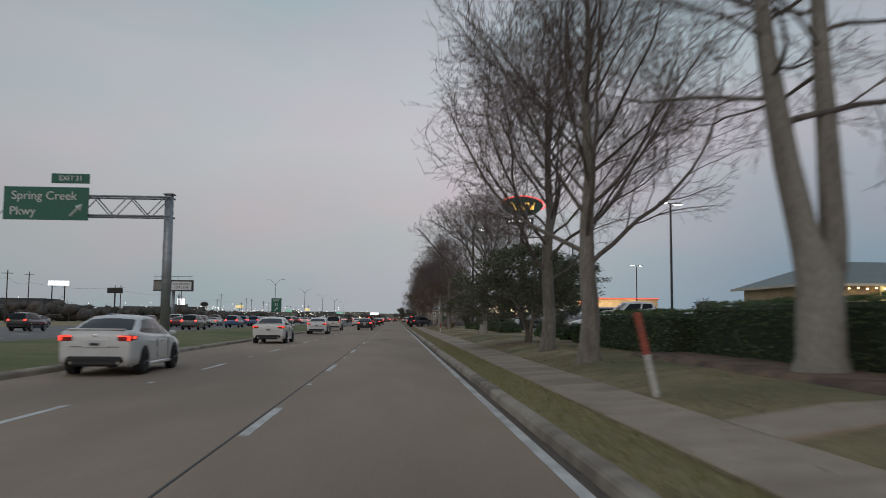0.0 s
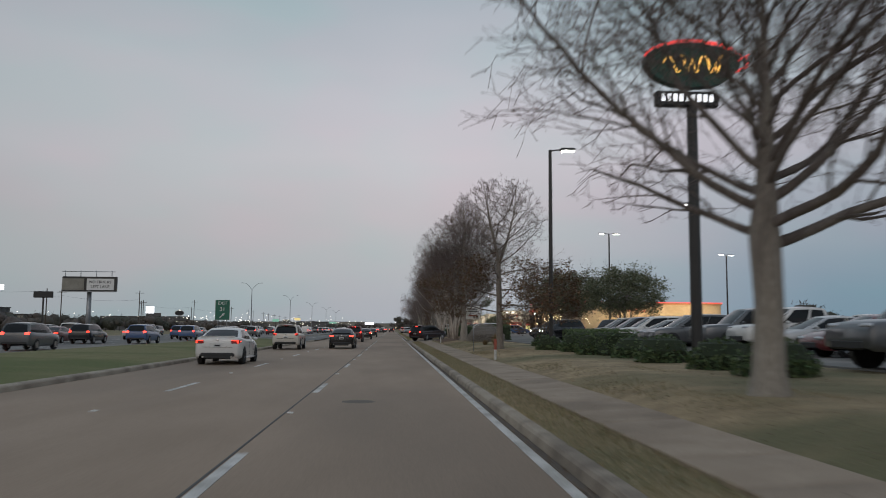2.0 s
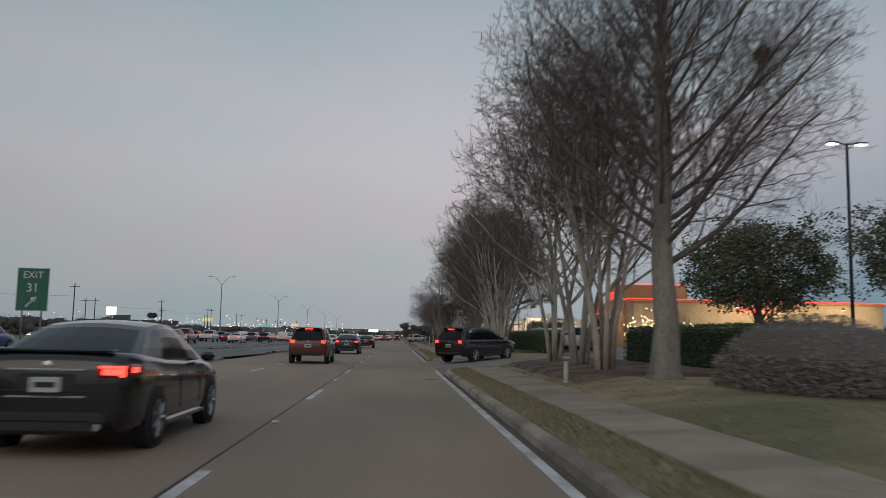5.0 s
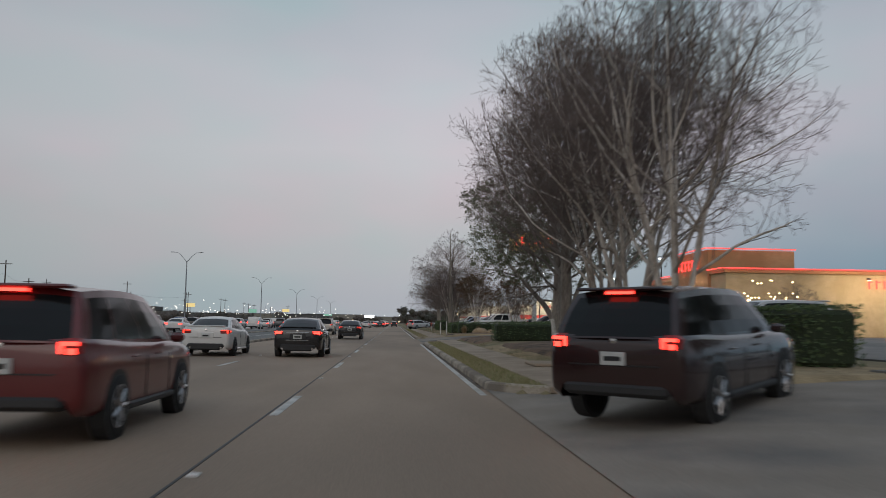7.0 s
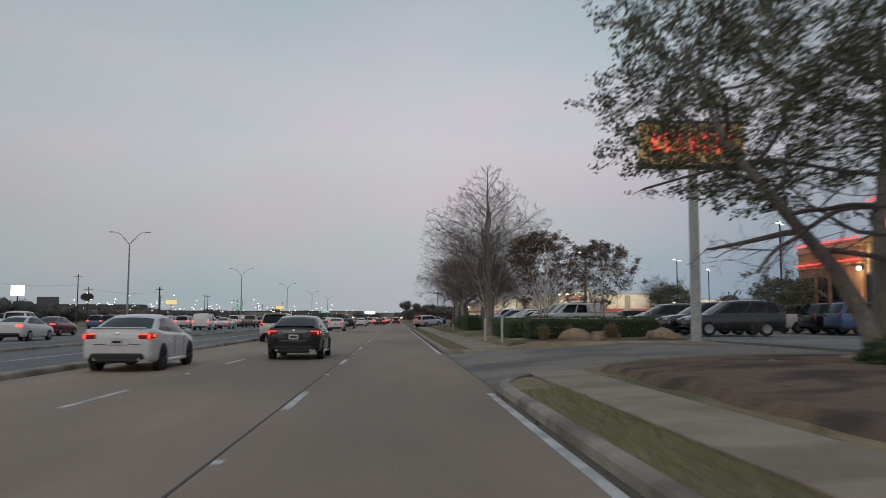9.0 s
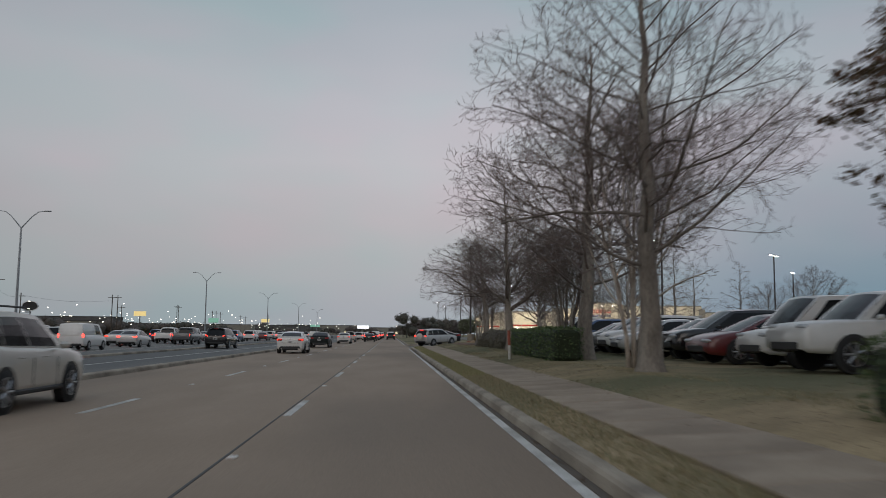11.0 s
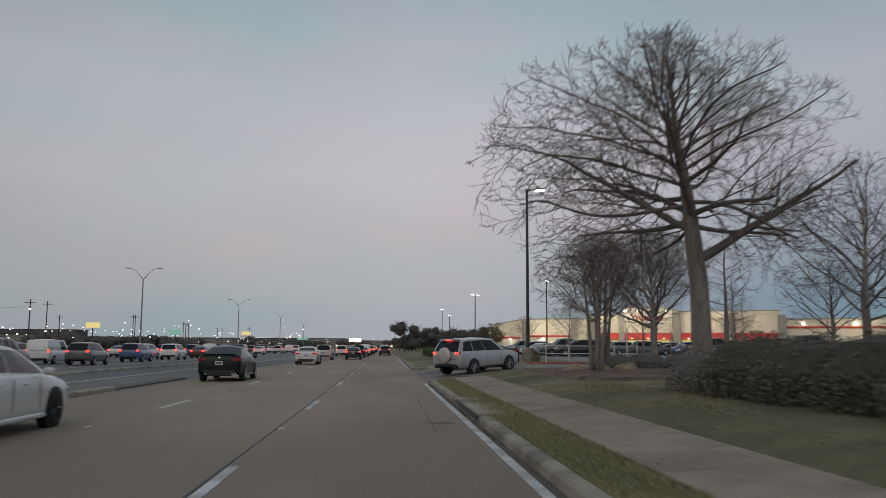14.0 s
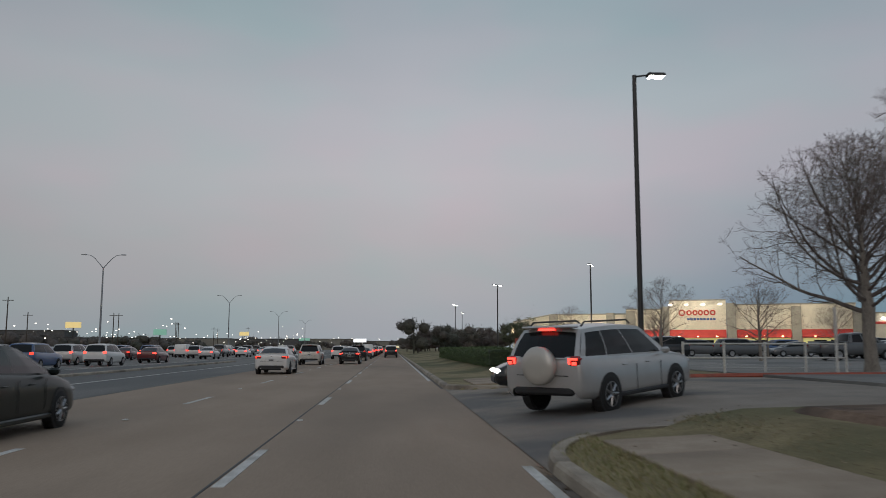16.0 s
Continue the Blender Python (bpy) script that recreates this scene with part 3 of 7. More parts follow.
# ---- trees ----
def grow(seed, height, r0, spread_lo=0.2, spread_hi=0.6):
    """Grows the stems and limbs of a small oak: rows of (points, radii, level)."""
    rng = random.Random(seed)
    out = []

    def limb(p, d, length, r, level, maxlevel, up, spread, kids):
        n = 5 if level < 2 else 4 if level == 2 else 3 if level == 3 else 2
        if level >= maxlevel:
            n = 1
        pts, rads = [p.copy()], [r]
        q, dd = p.copy(), d.normalized()
        for i in range(n):
            wob = 0.10 if level == 0 else 0.17 if level < 4 else 0.25
            dd = (dd + Vector((rng.uniform(-wob, wob), rng.uniform(-wob, wob), rng.uniform(-wob, wob) + up))).normalized()
            q = q + dd * (length / n)
            pts.append(q.copy())
            rads.append(r * (1 - 0.78 * (i + 1) / n) if level < maxlevel else r * (1 - 0.5 * (i + 1) / n))
        out.append((pts, rads, level))
        if level >= maxlevel:
            return
        m = kids[level] if length > 1.0 or level > 3 else max(2, kids[level] // 2)
        for i in range(m):
            s = 0.22 + 0.78 * (i + rng.random()) / m
            k = min(n - 1, int(s * n))
            f = s * n - k
            base = pts[k].lerp(pts[k + 1], min(1, f))
            axis = (pts[k + 1] - pts[k]).normalized()
            side = axis.cross(Vector((rng.uniform(-1, 1), rng.uniform(-1, 1), rng.uniform(-1, 1)))).normalized()
            ang = rng.uniform(*spread)
            nd = axis * math.cos(ang) + side * math.sin(ang)
            rr = max(0.0046, min(rads[k] * 0.6, r * 0.45))
            limb(base, nd, max(0.3, length * rng.uniform(0.40, 0.62)), rr, level + 1, maxlevel, up, spread, kids)

    for i in range(4):
        a = 2 * math.pi * i / 4 + rng.uniform(-0.5, 0.5)
        t = rng.uniform(spread_lo, spread_hi)
        d = Vector((math.cos(a) * math.sin(t), math.sin(a) * math.sin(t), math.cos(t)))
        limb(Vector((math.cos(a) * r0 * 0.5, math.sin(a) * r0 * 0.5, -0.1)), d, height * rng.uniform(0.6, 0.8), r0 * rng.uniform(0.5, 0.8), 0, 3, 0.02, (0.5, 1.0), {0: 7, 1: 6, 2: 4})
    return out


def tree_meshes(name, seed, height, r0, bark=None, leaves=0, leaf_mat=None, leaf_size=0.09, leaf_low=0.0, leaf_high=1.0, spreadl=0.25, clumps=420, dome=None, **kw):
    """Parts of a tree: main stems, crown of limbs and twigs, leaves."""
    rows = grow(seed, height, r0, **kw)
    res, cr, slots, tips = [], MB(), [], []
    for pts, rads, level in rows:
        if level == 0:
            res.append(("stem", MB().tube(pts, rads, 12 if rads[0] > 0.12 else 8).mesh(name + "_stem", True), bark or M_BARK))
        else:
            k = len(cr.f)
            big = rads[0] > 0.02
            cr.tube(pts, [max(0.0044, r) for r in rads], 7 if rads[0] > 0.06 else 5 if big else 3, False)
            slots += [0 if big else 1] * (len(cr.f) - k)
        if level >= 2:
            tips += pts[1:]
    me = cr.mesh(name + "_crown", True)
    me.materials.append(bark or M_LIMB)
    me.materials.append(M_TWIG)
    me.polygons.foreach_set("material_index", slots)
    res.append(("crown", me, None))
    if leaves:
        rng = random.Random(seed + 5)
        lf = MB()
        ok = [p for p in tips if leaf_low * height <= p.z <= leaf_high * height]
        ok = rng.sample(ok, min(len(ok), clumps))
        if dome:
            # clumps of leaves over a bumpy dome, most of them near its skin
            zc, rx, rz_, skirt = dome
            ok = ok[:clumps // 4]
            for i in range(clumps):
                d = Vector((rng.gauss(0, 1), rng.gauss(0, 1), rng.gauss(0, 1))).normalized()
                d.z = max(d.z, skirt + rng.uniform(-0.2, 0.2))
                az = math.atan2(d.y, d.x)
                k = rng.uniform(0.55, 1.0) ** 0.6 * (0.91 + 0.09 * math.sin(2 * az + seed) + 0.08 * math.sin(5 * az + 7 * d.z) + 0.06 * math.sin(9 * d.z + 3 * az))
                ok.append(Vector((d.x * rx * k, d.y * rx * k, zc + d.z * rz_ * k)))
        for i in range(leaves):
            p = rng.choice(ok) + Vector((rng.gauss(0, spreadl), rng.gauss(0, spreadl), rng.gauss(0, spreadl * 0.8)))
            a = Vector((rng.uniform(-1, 1), rng.uniform(-1, 1), rng.uniform(-0.6, 0.6))).normalized()
            b = a.cross(Vector((rng.uniform(-1, 1), rng.uniform(-1, 1), rng.uniform(-1, 1)))).normalized()
            s = leaf_size * rng.uniform(0.6, 1.4)
            lf.quad(p - a * s, p + b * s * 0.5, p + a * s, p - b * s * 0.5)
        res.append(("foliage", lf.mesh(name + "_leaves"), leaf_mat))
    return res


def crown_rows(seed, stems, env, n=26, low=0.2, ang=(58, 30), up=0.03, limbs=(), lat=(0.36, 0.27, 0.18), tw=(0.22, 0.5), off=(0.0, 0.0), thick=0.3):
    """Limbs, branches and twigs that fill a crown. env: (height, radius) rows of its outline; stems: rows of (x, y, z, radius);
    limbs: (height, azimuth, degrees from upright, length, radius), the large ones that stand out."""
    rng = random.Random(seed)
    out = []
    zs, rs = [e[0] for e in env], [e[1] for e in env]
    wobble = {1: 0.12, 2: 0.17, 3: 0.2, 4: 0.1}

    def inside(p):
        z = p.z
        if z > zs[-1]:
            return False
        i = 0
        while i < len(zs) - 2 and z > zs[i + 1]:
            i += 1
        f = max(0.0, (z - zs[i]) / (zs[i + 1] - zs[i]))
        dx, dy = p.x - off[0], p.y - off[1]
        d = math.hypot(dx, dy) + 1e-6
        edge = (rs[i] + (rs[i + 1] - rs[i]) * f) * (1.09 + 0.24 * noise.noise((dx / d * 1.7 + seed, dy / d * 1.7, z * 0.8)))
        return d <= edge

    def limb(p, d, length, r, level, free=False):
        n_ = max(4, int(length / 0.45)) if level == 1 else max(3, int(length / 0.35)) if level == 2 else 2 if level == 3 else 1
        ds = length / n_
        pts, d = [p], d.normalized()
        for i in range(n_):
            w = wobble[level]
            d = (d + Vector((rng.gauss(0, w), rng.gauss(0, w), rng.gauss(0, w) + up * (1.6 if level == 1 else 1.0)))).normalized()
            q = pts[-1] + d * ds
            if not free and not inside(q):
                pts.append(pts[-1] + d * min(ds, 0.18))
                break
            pts.append(q)
        m = len(pts) - 1
        rads = [max(0.005, r * (1 - 0.76 * i / n_)) for i in range(m + 1)]
        out.append((pts, rads, level))
        if level >= 4:
            return
        long_ = ds * m
        k = max(2 if level < 3 else 3, int(long_ * 0.85 / lat[level - 1]))
        for j in range(k):
            s = 0.16 + 0.84 * (j + rng.random()) / k
            x = min(m - 1e-4, s * m)
            i = int(x)
            base = pts[i].lerp(pts[i + 1], x - i)
            axis = (pts[i + 1] - pts[i]).normalized()
            a = j * 2.4 + rng.uniform(-0.5, 0.5)
            e1 = axis.cross(Vector((0.31, 0.2, 0.93)) if abs(axis.z) < 0.9 else Vector((0, 1, 0))).normalized()
            side = e1 * math.cos(a) + axis.cross(e1) * math.sin(a)
            t = rng.uniform(0.45, 0.95)
            nd = axis * math.cos(t) + side * math.sin(t)
            ln = rng.uniform(*tw) if level == 3 else max(0.35, length * rng.uniform(0.34, 0.54) * (1.2 - 0.65 * s))
            limb(base, nd, ln, max(0.005, rads[i] * (0.40 if level == 1 else 0.5)), level + 1)

    for st_ in stems:
        pts = [Vector(p[:3]) for p in st_]
        out.append((pts, [p[3] for p in st_], 0))
    per = max(1, n // len(stems))
    for si, st_ in enumerate(stems):
        z0, z1 = st_[0][2], st_[-1][2]
        for j in range(per):
            f = j / per
            z = z0 + (z1 - z0) * (low + (0.99 - low) * f ** 0.9)
            x, y, r = (float(np.interp(z, [p[2] for p in st_], [p[k_] for p in st_])) for k_ in (0, 1, 3))
            a = j * 2.4 + si * 1.3 + rng.uniform(-0.35, 0.35)
            t = radians(ang[0] + (ang[1] - ang[0]) * f + rng.uniform(-8, 8))
            d = Vector((math.cos(a) * math.sin(t), math.sin(a) * math.sin(t), math.cos(t)))
            p, ln = Vector((x, y, z)), 0.4
            while ln < 9 and inside(p + d * ln):
                ln += 0.2
            limb(p, d, ln * rng.uniform(0.9, 1.15), max(0.012, r * rng.uniform(0.75, 1.1) * thick + 0.01), 1)
    for z, az, t, ln, r in limbs:
        st_ = stems[0]
        x, y = (float(np.interp(z, [p[2] for p in st_], [p[k_] for p in st_])) for k_ in (0, 1))
        a, t = radians(az), radians(t)
        limb(Vector((x, y, z)), Vector((math.cos(a) * math.sin(t), math.sin(a) * math.sin(t), math.cos(t))), ln, r, 1, True)
    return out


def crown_tree(name, seed, stems, env, bark=None, leaves=0, leaf_mat=None, leaf_size=0.06, leaf_z=(0.0, 99.0), leafy_share=1.0, leaf_spread=0.07, **kw):
    """Parts of a tree whose crown keeps to an outline; leaves sit in sprays along its twigs."""
    rows = crown_rows(seed, stems, env, **kw)
    res, cr, slots, twigs_ = [], MB(), [], []
    many = sum(1 for r_ in rows if r_[2] == 0) > 1
    for pts, rads, level in rows:
        if level == 0:
            res.append(("stem" if many else "trunk", MB().tube(pts, rads, 14 if rads[0] > 0.12 else 9).mesh(name + "_stem", True), bark or M_BARK))
            continue
        k = len(cr.f)
        big = rads[0] > 0.02
        cr.tube(pts, rads, 8 if rads[0] > 0.06 else 5 if big else 3, False)
        slots += [0 if big else 1] * (len(cr.f) - k)
        if level >= 3:
            twigs_.append((pts[0], pts[-1]))
    me = cr.mesh(name + "_crown", True)
    me.materials.append(bark or M_LIMB)
    me.materials.append(M_TWIG)
    me.polygons.foreach_set("material_index", slots)
    res.append(("crown", me, None))
    if leaves:
        rng = random.Random(seed + 5)
        ok = [ab for ab in twigs_ if leaf_z[0] < ab[1].z < leaf_z[1] * (0.75 + 0.25 * rng.random()) and noise.noise(ab[1] * 0.55 + Vector((seed, 0, 0))) > 0.9 - 1.9 * leafy_share]
        lf = MB()
        for i in range(leaves if ok else 0):
            p0, p1 = rng.choice(ok)
            p = p0.lerp(p1, rng.uniform(0.2, 1.15)) + Vector((rng.gauss(0, leaf_spread), rng.gauss(0, leaf_spread), rng.gauss(0, leaf_spread * 0.7)))
            a = Vector((rng.uniform(-1, 1), rng.uniform(-1, 1), rng.uniform(-0.6, 0.6))).normalized()
            b = a.cross(Vector((rng.uniform(-1, 1), rng.uniform(-1, 1), rng.uniform(-1, 1)))).normalized()
            s = leaf_size * rng.uniform(0.6, 1.4)
            lf.quad(p - a * s, p + b * s * 0.5, p + a * s, p - b * s * 0.5)
        res.append(("foliage", lf.mesh(name + "_leaves"), leaf_mat))
    return res


def straight(h, r, flare_=1.5, lean=(0.0, 0.0), top=0.012, z_end=None):
    """A tapered, slightly crooked trunk with a flared foot."""
    rows = [(0, 0, -0.25, r * flare_ * 1.15), (0, 0, 0.02, r * flare_), (0, 0, 0.25, r * 1.18)]
    for i in range(1, 11):
        f = i / 10
        rows.append((lean[0] * f * h + 0.05 * math.sin(i * 1.9), lean[1] * f * h + 0.05 * math.cos(i * 2.3), h * f, r * (1 - f) ** 1.05 + top))
    return rows


def plant(meshes, name, x, y, rz, s, label, group, sz=1.0, category="tree", lean=0.0):
    t = thing(name, label, category, group, Matrix.Translation((x, y, gz(x, -5) - 0.03)) @ pose(0, 0, 0, lean, 0, rz) @ Matrix.Diagonal((s, s, s * sz, 1)))
    for nm, me, mat in meshes:
        p = part(nm, me, mat, t)
        if nm in ("crown", "foliage"):
            p["kind"] = "stuff"
    return t


# upswept vase round a leader: the pair near the start and the pair by the second hedge
VASE = [(2.2, 0.5), (3.2, 2.2), (4.4, 3.5), (5.6, 4.2), (7.5, 4.2), (9.3, 3.4), (10.8, 2.1), (12.0, 0.4)]
LEAD1 = crown_tree("leader_tree", 11, [straight(11.6, 0.23, 1.5)], VASE, n=36, low=0.22, ang=(54, 24), up=0.05, thick=0.3, lat=(0.34, 0.25, 0.165))
LEAD2 = crown_tree("leader_tree_b", 12, [straight(11.6, 0.23, 1.5, (0.012, 0))], VASE, n=36, low=0.22, ang=(56, 26), up=0.045, thick=0.3, lat=(0.34, 0.25, 0.165))
TWIN = crown_tree("forked_tree", 13, [[(0, 0, -0.25, 0.62), (0, 0, 0.05, 0.50), (0, 0, 0.4, 0.40), (0, 0, 1.7, 0.37), (-0.22, 0, 2.3, 0.25), (-0.5, 0, 3.6, 0.22), (-0.75, 0.05, 5.4, 0.17), (-0.95, 0.1, 8.0, 0.09), (-1.0, 0.1, 10.5, 0.015)],
                                      [(0.1, 0, 1.2, 0.25), (0.22, 0.02, 1.9, 0.27), (0.30, 0.05, 2.5, 0.23), (0.28, 0.1, 4.0, 0.19), (0.2, 0.1, 6.0, 0.15), (0.15, 0.1, 8.5, 0.08), (0.2, 0.1, 10.8, 0.015)]],
                  [(3.2, 3.0), (4.5, 4.2), (6, 4.6), (8, 3.8), (9.8, 2.2), (11, 0.4)], n=40, low=0.42, ang=(76, 34), up=0.02, thick=0.24)
ROUND = crown_tree("round_tree", 37, [[(0, 0, -0.25, 0.40), (0, 0, 0.03, 0.33), (0, 0, 0.4, 0.25), (0.04, 0, 1.4, 0.22), (0, 0, 2.5, 0.24), (0.05, 0, 3.2, 0.17), (0.1, 0, 4.6, 0.10), (0.1, 0, 6.8, 0.03)]],
                   [(2.4, 0.5), (3.0, 2.6), (4.0, 4.6), (5.4, 5.1), (7.0, 4.4), (8.2, 3.0), (9.1, 0.6)], n=40, low=0.36, ang=(74, 8), up=0.028, thick=0.34, lat=(0.34, 0.27, 0.18))
CONE = crown_tree("tall_cypress", 41, [straight(12.3, 0.29, 1.55)], [(2.6, 0.5), (3.6, 2.4), (5.2, 3.7), (7.4, 4.2), (8.8, 3.4), (9.6, 2.5), (10.4, 1.5), (11.4, 0.8), (12.5, 0.15)], n=62, low=0.22, ang=(62, 22), up=0.045, thick=0.26, lat=(0.29, 0.2, 0.14))
OPEN1 = crown_tree("open_cypress", 52, [straight(10.4, 0.25, 1.45, (-0.03, 0))], [(2.0, 0.6), (2.6, 2.8), (3.8, 4.0), (5.8, 4.4), (7.4, 3.2), (9.0, 1.7), (10.6, 0.15)], n=42, low=0.22, ang=(80, 46), up=0.022, thick=0.2, lat=(0.36, 0.24, 0.165), tw=(0.16, 0.36))
OPEN2 = crown_tree("open_cypress_b", 55, [straight(10.2, 0.24, 1.45, (-0.035, 0))], [(2.2, 0.6), (3.2, 3.2), (4.8, 3.7), (6.0, 3.4), (7.4, 2.2), (8.6, 1.4), (10.1, 0.15)], n=66, low=0.27, ang=(82, 46), up=0.02, thick=0.17, lat=(0.27, 0.18, 0.12), tw=(0.16, 0.36),
                   limbs=((2.35, -8, 52, 3.9, 0.13), (2.75, 172, 60, 2.6, 0.11), (3.3, 20, 40, 3.0, 0.10), (3.0, 250, 55, 2.6, 0.10)))
UMBR = crown_tree("umbrella_tree", 61, [[(0, 0, -0.25, 0.34), (0, 0, 0.05, 0.29), (-0.02, 0, 0.5, 0.235), (-0.06, 0, 2.4, 0.205), (-0.2, 0, 3.8, 0.175), (-0.32, 0, 4.8, 0.12), (-0.5, 0, 6.0, 0.07), (-0.6, 0, 7.4, 0.02)]],
                  [(3.3, 3.0), (4.0, 3.9), (5.2, 4.0), (6.3, 3.4), (7.2, 2.4), (8.0, 0.6)], n=42, low=0.52, ang=(92, 16), up=0.004, thick=0.36, off=(-1.0, 0), lat=(0.27, 0.19, 0.13), tw=(0.16, 0.36),
                  limbs=((2.9, 0, 58, 4.4, 0.12), (3.6, 180, 72, 4.2, 0.09), (3.9, 240, 70, 3.6, 0.08), (4.0, 120, 70, 3.6, 0.08)))
MYR1 = crown_tree("myrtle", 71, [[(math.cos(a_) * 0.14, math.sin(a_) * 0.14, -0.1, 0.075), (math.cos(a_) * 0.22, math.sin(a_) * 0.22, 0.9, 0.06), (math.cos(a_) * 0.5, math.sin(a_) * 0.5, 2.4, 0.045), (math.cos(a_) * 1.1, math.sin(a_) * 1.1, 4.6, 0.028), (math.cos(a_) * 1.5, math.sin(a_) * 1.5, 6.6, 0.01)] for a_ in (0.2, 1.2, 2.3, 3.1, 4.3, 5.4)],
                  [(1.5, 0.8), (2.4, 1.7), (3.8, 2.7), (5.6, 3.0), (6.8, 2.3), (7.6, 0.6)], M_MYRTLE, n=42, low=0.28, ang=(46, 20), up=0.03, thick=0.5, lat=(0.37, 0.28, 0.18))
MYR2 = crown_tree("myrtle_b", 72, [[(math.cos(a_) * 0.12, math.sin(a_) * 0.12, -0.1, 0.08), (math.cos(a_) * 0.3, math.sin(a_) * 0.3, 1.1, 0.062), (math.cos(a_) * 0.7, math.sin(a_) * 0.7, 2.8, 0.045), (math.cos(a_) * 1.2, math.sin(a_) * 1.2, 4.8, 0.026), (math.cos(a_) * 1.3, math.sin(a_) * 1.3, 6.4, 0.01)] for a_ in (0.7, 1.9, 2.9, 4.0, 5.2)],
                  [(1.5, 0.9), (2.4, 2.0), (3.8, 2.9), (5.6, 3.0), (6.8, 2.2), (7.4, 0.6)], M_MYRTLE, n=40, low=0.28, ang=(50, 20), up=0.03, thick=0.5, lat=(0.37, 0.28, 0.18))
CLUMP = crown_tree("clump_tree", 75, [[(x_, y_, -0.1, 0.10), (x_ * 1.2, y_ * 1.2, 0.9, 0.085), (x_ * 2.0, y_ * 2.0, 2.0, 0.06), (x_ * 3.4, y_ * 3.4, 3.6, 0.03), (x_ * 4, y_ * 4, 4.8, 0.01)] for x_, y_ in ((-0.12, 0), (0.12, 0.08), (0.03, -0.14), (0.2, -0.1))],
                   [(1.7, 0.5), (2.3, 1.4), (3.2, 2.0), (4.3, 2.1), (5.0, 1.4), (5.5, 0.3)], n=36, low=0.42, ang=(56, 22), up=0.04, thick=0.38, lat=(0.24, 0.18, 0.13), tw=(0.16, 0.36))
THICK = crown_tree("thick_myrtle", 76, [[(x_, y_, -0.1, 0.10), (x_ * 1.2, y_ * 1.2, 0.9, 0.085), (x_ * 1.9, y_ * 1.9, 2.0, 0.06), (x_ * 3.6, y_ * 3.6, 3.6, 0.035), (x_ * 5.0, y_ * 5.0, 5.3, 0.01)] for x_, y_ in ((-0.16, 0), (0.16, 0.1), (0.03, -0.18), (0.24, -0.1), (-0.05, 0.2))],
                   [(1.1, 0.4), (1.9, 0.9), (3.0, 1.5), (4.4, 2.0), (5.2, 1.7), (5.8, 0.4)], None, 2600, M_BROWNHEDGE, 0.04, (1.2, 4.4), 0.9, 0.08, n=52, low=0.24, ang=(40, 16), up=0.05, thick=0.36, lat=(0.22, 0.17, 0.12), tw=(0.16, 0.36))
OAK1 = crown_tree("live_oak", 81, [[(0, 0, -0.2, 0.30), (0, 0, 0.05, 0.26), (-0.35, 0, 1.0, 0.21), (-1.0, 0, 2.1, 0.17), (-2.2, -0.1, 3.4, 0.13), (-3.6, -0.2, 5.0, 0.09), (-4.6, -0.3, 7.2, 0.03)], [(0.15, 0.1, -0.2, 0.26), (0.25, 0.2, 1.4, 0.2), (0.4, 0.4, 3.0, 0.16), (0.8, 0.6, 5.4, 0.11), (0.8, 0.6, 8.6, 0.03)], [(0.3, -0.1, -0.2, 0.22), (0.6, -0.2, 1.5, 0.17), (1.3, -0.4, 3.6, 0.13), (2.2, -0.5, 6.2, 0.08), (2.6, -0.6, 8.2, 0.03)]],
                  [(3.9, 3.0), (4.6, 5.1), (5.8, 6.3), (7.6, 6.4), (9.2, 5.5), (10.6, 3.6), (11.5, 0.6)], None, 58000, M_OAKLEAF, 0.06, (3.4, 20), 0.60, 0.085, n=42, low=0.36, ang=(80, 25), up=-0.008, thick=0.46, off=(-0.8, 0), lat=(0.5, 0.34, 0.23), tw=(0.25, 0.5))
OAK2 = tree_meshes("live_oak_b", 9, 5.2, 0.13, None, 21000, M_OAKLEAF, 0.062, 0.35, 1.0, 0.17, 330, (3.05, 2.6, 1.75, -0.7), spread_lo=0.08, spread_hi=0.32)
OAK4 = crown_tree("broad_oak", 83, [[(0, 0, -0.2, 0.15), (0, 0, 0.6, 0.10), (-0.3, 0, 1.5, 0.08), (-0.9, 0.1, 2.8, 0.07), (-1.2, 0.1, 4.0, 0.02)], [(0.08, 0.05, -0.2, 0.11), (0.2, 0.1, 0.9, 0.08), (0.5, 0.2, 2.2, 0.08), (0.8, 0.2, 4.3, 0.02)], [(0, -0.1, -0.2, 0.11), (0.1, -0.3, 1.2, 0.07), (0.0, -0.8, 2.6, 0.06), (0.0, -1.0, 4.2, 0.02)]],
                  [(1.1, 1.6), (1.5, 2.7), (2.6, 3.0), (3.6, 2.5), (4.4, 1.4), (4.8, 0.3)], None, 46000, M_OAKLEAF, 0.045, (0.8, 20), 0.95, 0.09, n=42, low=0.3, ang=(86, 25), up=0.0, thick=0.5, lat=(0.34, 0.26, 0.18), tw=(0.18, 0.4))
